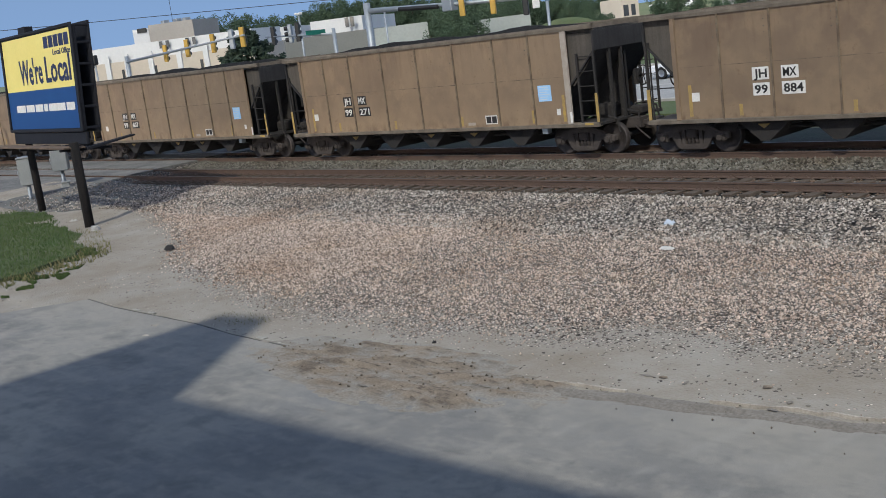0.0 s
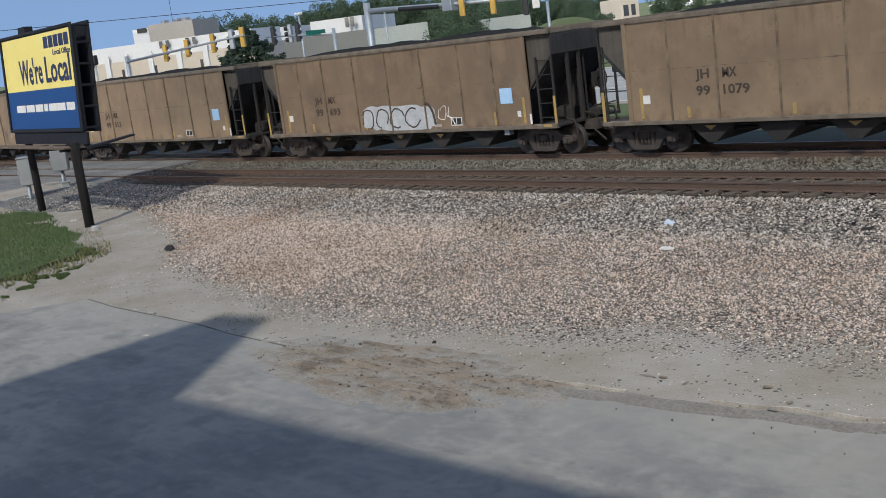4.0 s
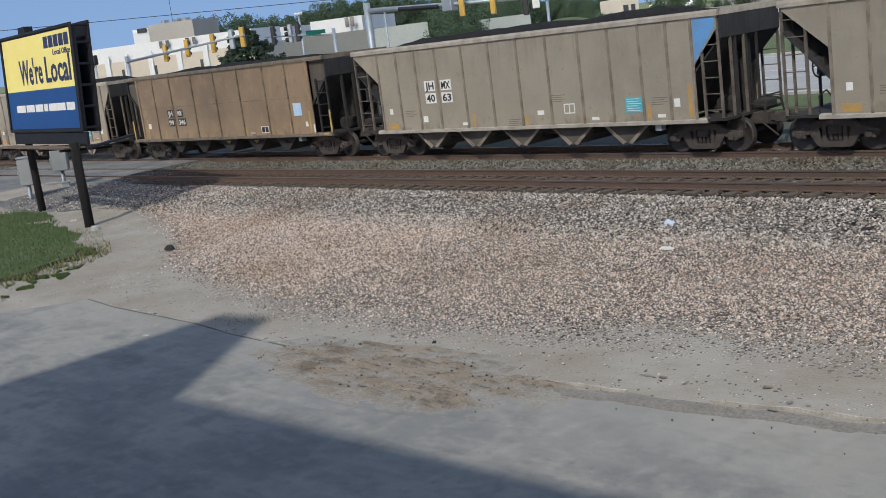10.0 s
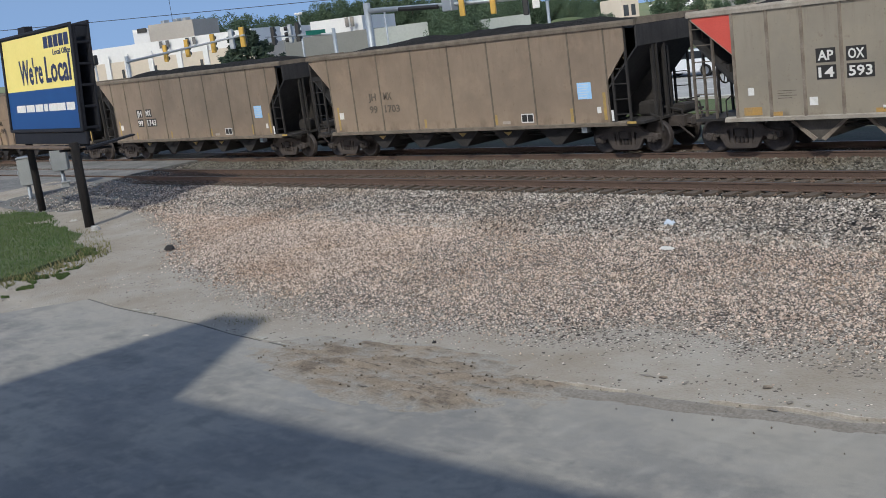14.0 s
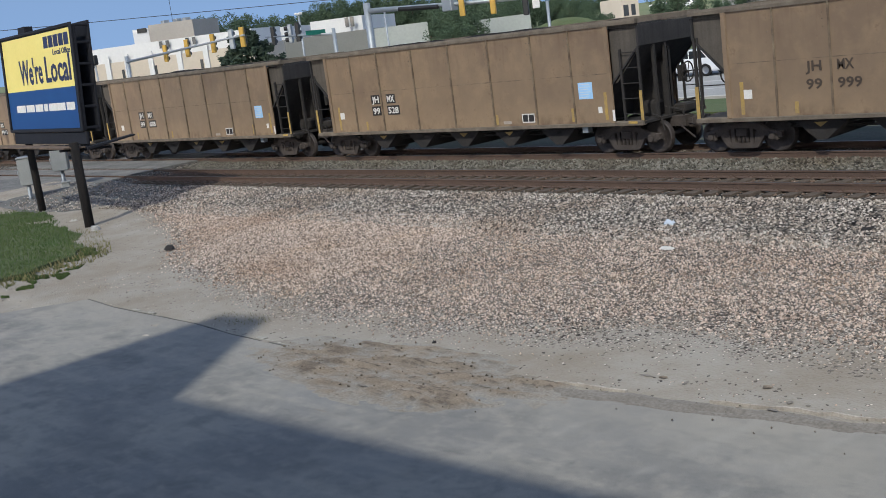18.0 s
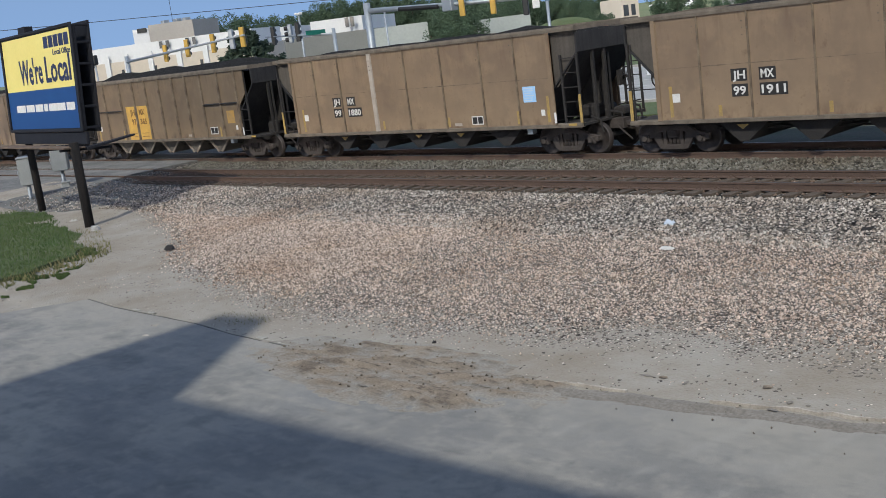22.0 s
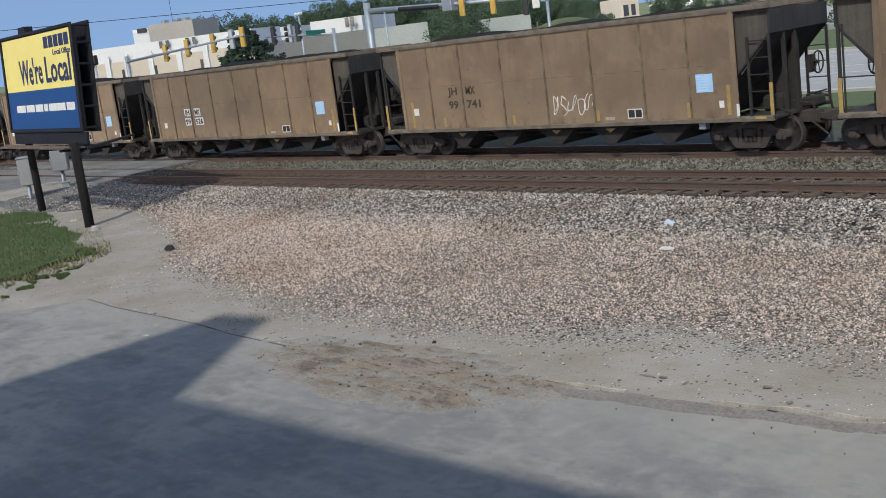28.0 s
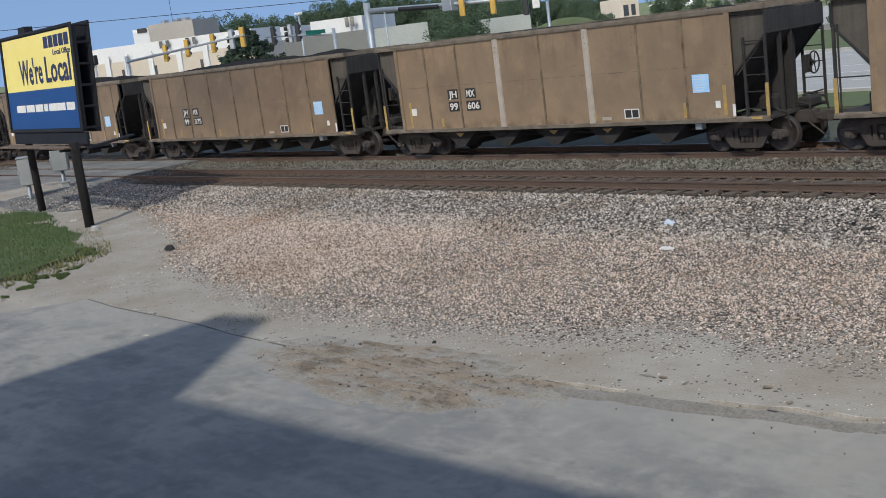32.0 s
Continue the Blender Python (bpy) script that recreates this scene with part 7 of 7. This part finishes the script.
# ---------------------------------------------------------------- vehicles
def car_wheel_mesh():
    bm = bmesh.new()
    lathe(bm, [(0.20, -0.09), (0.30, -0.11), (0.335, -0.08), (0.335, 0.08), (0.30, 0.11), (0.20, 0.09)], 20)
    return mesh_of("tyre", bm, M_RUBBER)


def rim_mesh():
    bm = bmesh.new()
    lathe(bm, [(0.0, -0.085), (0.05, -0.09), (0.19, -0.07), (0.205, -0.095), (0.205, 0.09), (0.0, 0.09)], 16)
    return mesh_of("rim", bm, M_ALLOY)


TYRE, RIM = car_wheel_mesh(), rim_mesh()


def motor_car(name, label, paint, at, turn, tall=0.0, length=4.7):
    c = thing(name, label, "car", at=pose(*at, 0, 0, turn))
    k = length / 4.7
    h = tall
    body = [(-2.35, 0.30), (-2.38, 0.62), (-2.25, 0.74), (-1.1, 0.88 + h * 0.3), (-0.95, 0.92 + h * 0.4), (1.35, 0.98 + h * 0.5), (2.2, 0.95 + h * 0.55), (2.34, 0.75), (2.36, 0.42), (2.25, 0.28),
            (1.75, 0.26), (1.68, 0.50), (1.40, 0.66), (1.12, 0.50), (1.05, 0.26), (-1.05, 0.24), (-1.12, 0.50), (-1.40, 0.66), (-1.68, 0.50), (-1.75, 0.26)]
    bm = bmesh.new()
    prism(bm, [(x * k, z) for x, z in body], "y", -0.90, 0.90)
    bmesh.ops.bevel(bm, geom=[e for e in bm.edges if abs(e.verts[0].co.y - e.verts[1].co.y) < 0.01], offset=0.05, segments=2, affect="EDGES")
    part("body", bm, paint, c)
    roof = 1.45 + h
    cab = [(-1.0 * k, 0.90 + h * 0.4), (-0.25 * k, roof - 0.05), (0.15 * k, roof), (0.9 * k, roof), (1.35 * k + h * 0.6, roof - 0.08), (1.95 * k, 0.94 + h * 0.5)]
    bm = bmesh.new()
    prism(bm, cab, "y", -0.74, 0.74)
    part("cabin", bm, paint, c)
    for s in (-1, 1):
        for x0, x1, x2, x3 in ((-0.85, 0.28, 0.28, -0.18), (0.36, 1.42, 1.1, 0.36)):
            bm = bmesh.new()
            prism(bm, [(x0 * k, 0.97 + h * 0.45), (x1 * k, 0.99 + h * 0.45), (x2 * k, roof - 0.08), (x3 * k, roof - 0.08)], "y", *sorted((s * 0.742, s * 0.765)))
            part("side_window", bm, M_DARKGLASS, c)
    for x0, z0, x1, z1 in ((-0.98, 0.95 + h * 0.4, -0.30, roof - 0.08), (1.92, 0.99 + h * 0.5, 1.38 + h * 0.6, roof - 0.12)):
        bm = bmesh.new()
        e = -0.03 if x0 < 0 else 0.03
        prism(bm, [(x0 * k + e, z0), (x1 * k + e, z1), (x1 * k + e * 0.2, z1), (x0 * k + e * 0.2, z0)], "y", -0.66, 0.66)
        part("windscreen", bm, M_DARKGLASS, c)
    for x in (-1.40 * k, 1.40 * k):
        for s in (-1, 1):
            w = part("wheel", TYRE, None, c)
            w.location = (x, s * 0.80, 0.335)
            part("rim", RIM, None, w).rotation_euler = (0, 0, 0 if s < 0 else math.pi)
    for s in (-0.62, 0.62):
        bm = bmesh.new()
        soft_box(bm, 2.28 * k, 2.40 * k, s - 0.2, s + 0.2, 0.70, 0.86 + h * 0.4, 0.02)
        part("tail_lamp", bm, M_LAMPRED, c)
        bm = bmesh.new()
        soft_box(bm, -2.38 * k, -2.24 * k, s - 0.2, s + 0.2, 0.58, 0.72, 0.02)
        part("headlamp", bm, M_ALLOY, c)
    return c


motor_car("white_sedan", "white sedan car waiting on the main road", M_CARWHITE, (-33.6, 51.7, 0.0), 0, 0.0, 4.70)
suv = motor_car("dark_suv", "dark blue sport utility car driving along the road", M_CARDARK, (-26.81, 55.28, 0.00), 0, 0.3, 4.8)
for i, (px, m) in enumerate([((-178.1, 259.9, 2.47), 1), ((-162.3, 246.9, 2.27), 1), ((-144.9, 222.5, 1.87), 1), ((-66.0, 122.4, 0.60), 1), ((-66.8, 121.6, 0.60), 0), ((-78.4, 139.1, 0.60), 1), ((-66.1, 117.8, 0.60), 1)]):
    motor_car("parked_car", "%s car parked in the far car park" % ("white" if m else "dark"), M_CARWHITE if m else M_CARDARK, px, 20 + 70 * (i % 2), 0.1 * (i % 3))
SUV_ROWS = [(0.0, (-15.0, 55.8, 0.0)), (32.0, (-207.0, 55.8, 0.0))]
MOVERS = [(suv, [(t, pose(*p)) for t, p in SUV_ROWS])]

# ---------------------------------------------------------------- movement
ROLL = [(0, -0), (0.5, 5.75), (1, 11.51), (1.5, 17.76), (2, 22.51), (2.5, 28.8), (3, 35.14), (3.5, 41.21), (5.5, 63.77), (6, 69.92), (6.5, 76.23), (7, 81.3), (7.5, 87.9), (8, 93.35), (8.5, 99.87), (9, 104.72), (9.5, 110.98), (10, 117.23), (10.5, 122.96), (11, 128.69), (11.5, 135.01), (12, 139.66), (12.5, 145.74), (13, 152.02), (13.5, 158.36), (14, 163.18), (14.5, 170.36), (16.5, 194.01), (17, 200.19), (17.5, 204.91), (18, 211.73), (18.5, 218.19), (19, 223.59), (19.5, 229.65), (20, 235.16), (20.5, 240.29), (21, 246.66), (21.5, 253.2), (22, 258.12), (22.5, 264.32), (23, 269.4), (23.5, 276.05), (24, 282.86), (24.5, 287.64), (25, 294.07), (25.5, 300.58), (27.5, 324.19), (28, 328.82), (28.5, 336.09), (29, 340.94), (29.5, 347.87), (30, 353.88), (30.5, 359.07), (31, 365.54), (31.5, 370.3), (32, 377.22)]


def rolled(t):
    for (a, sa), (b, sb) in zip(ROLL, ROLL[1:]):
        if t <= b:
            return sa + (sb - sa) * (t - a) / (b - a)
    return ROLL[-1][1]


def motions():
    """The train rolls along the far track; its wheels turn while they are near."""
    for k, car in enumerate(TRAIN):
        x0 = -16.54 - PITCH * k
        walk(car, [(t, pose(x0 + s, TRACK_B, RAIL_B)) for t, s in ROLL])
        ax = [o for o in car.children if o.name.startswith("axle")]
        ends = [f / FPS for f in range(0, 961) if -80 < x0 + 6.2 + rolled(f / FPS) < 8]
        times = sorted({0.0, 32.0, *ends})
        for o in ax:
            p = o.location.copy()
            lo = rolled(ends[0]) if ends else 0.0
            hi = rolled(ends[-1]) if ends else 0.0
            walk(o, [(t, pose(p.x, p.y, p.z, 0, math.degrees((min(max(rolled(t), lo), hi) - lo) / WHEEL_R) % 360, 0)) for t in times])
    for o, rows in MOVERS:
        walk(o, rows)


motions()
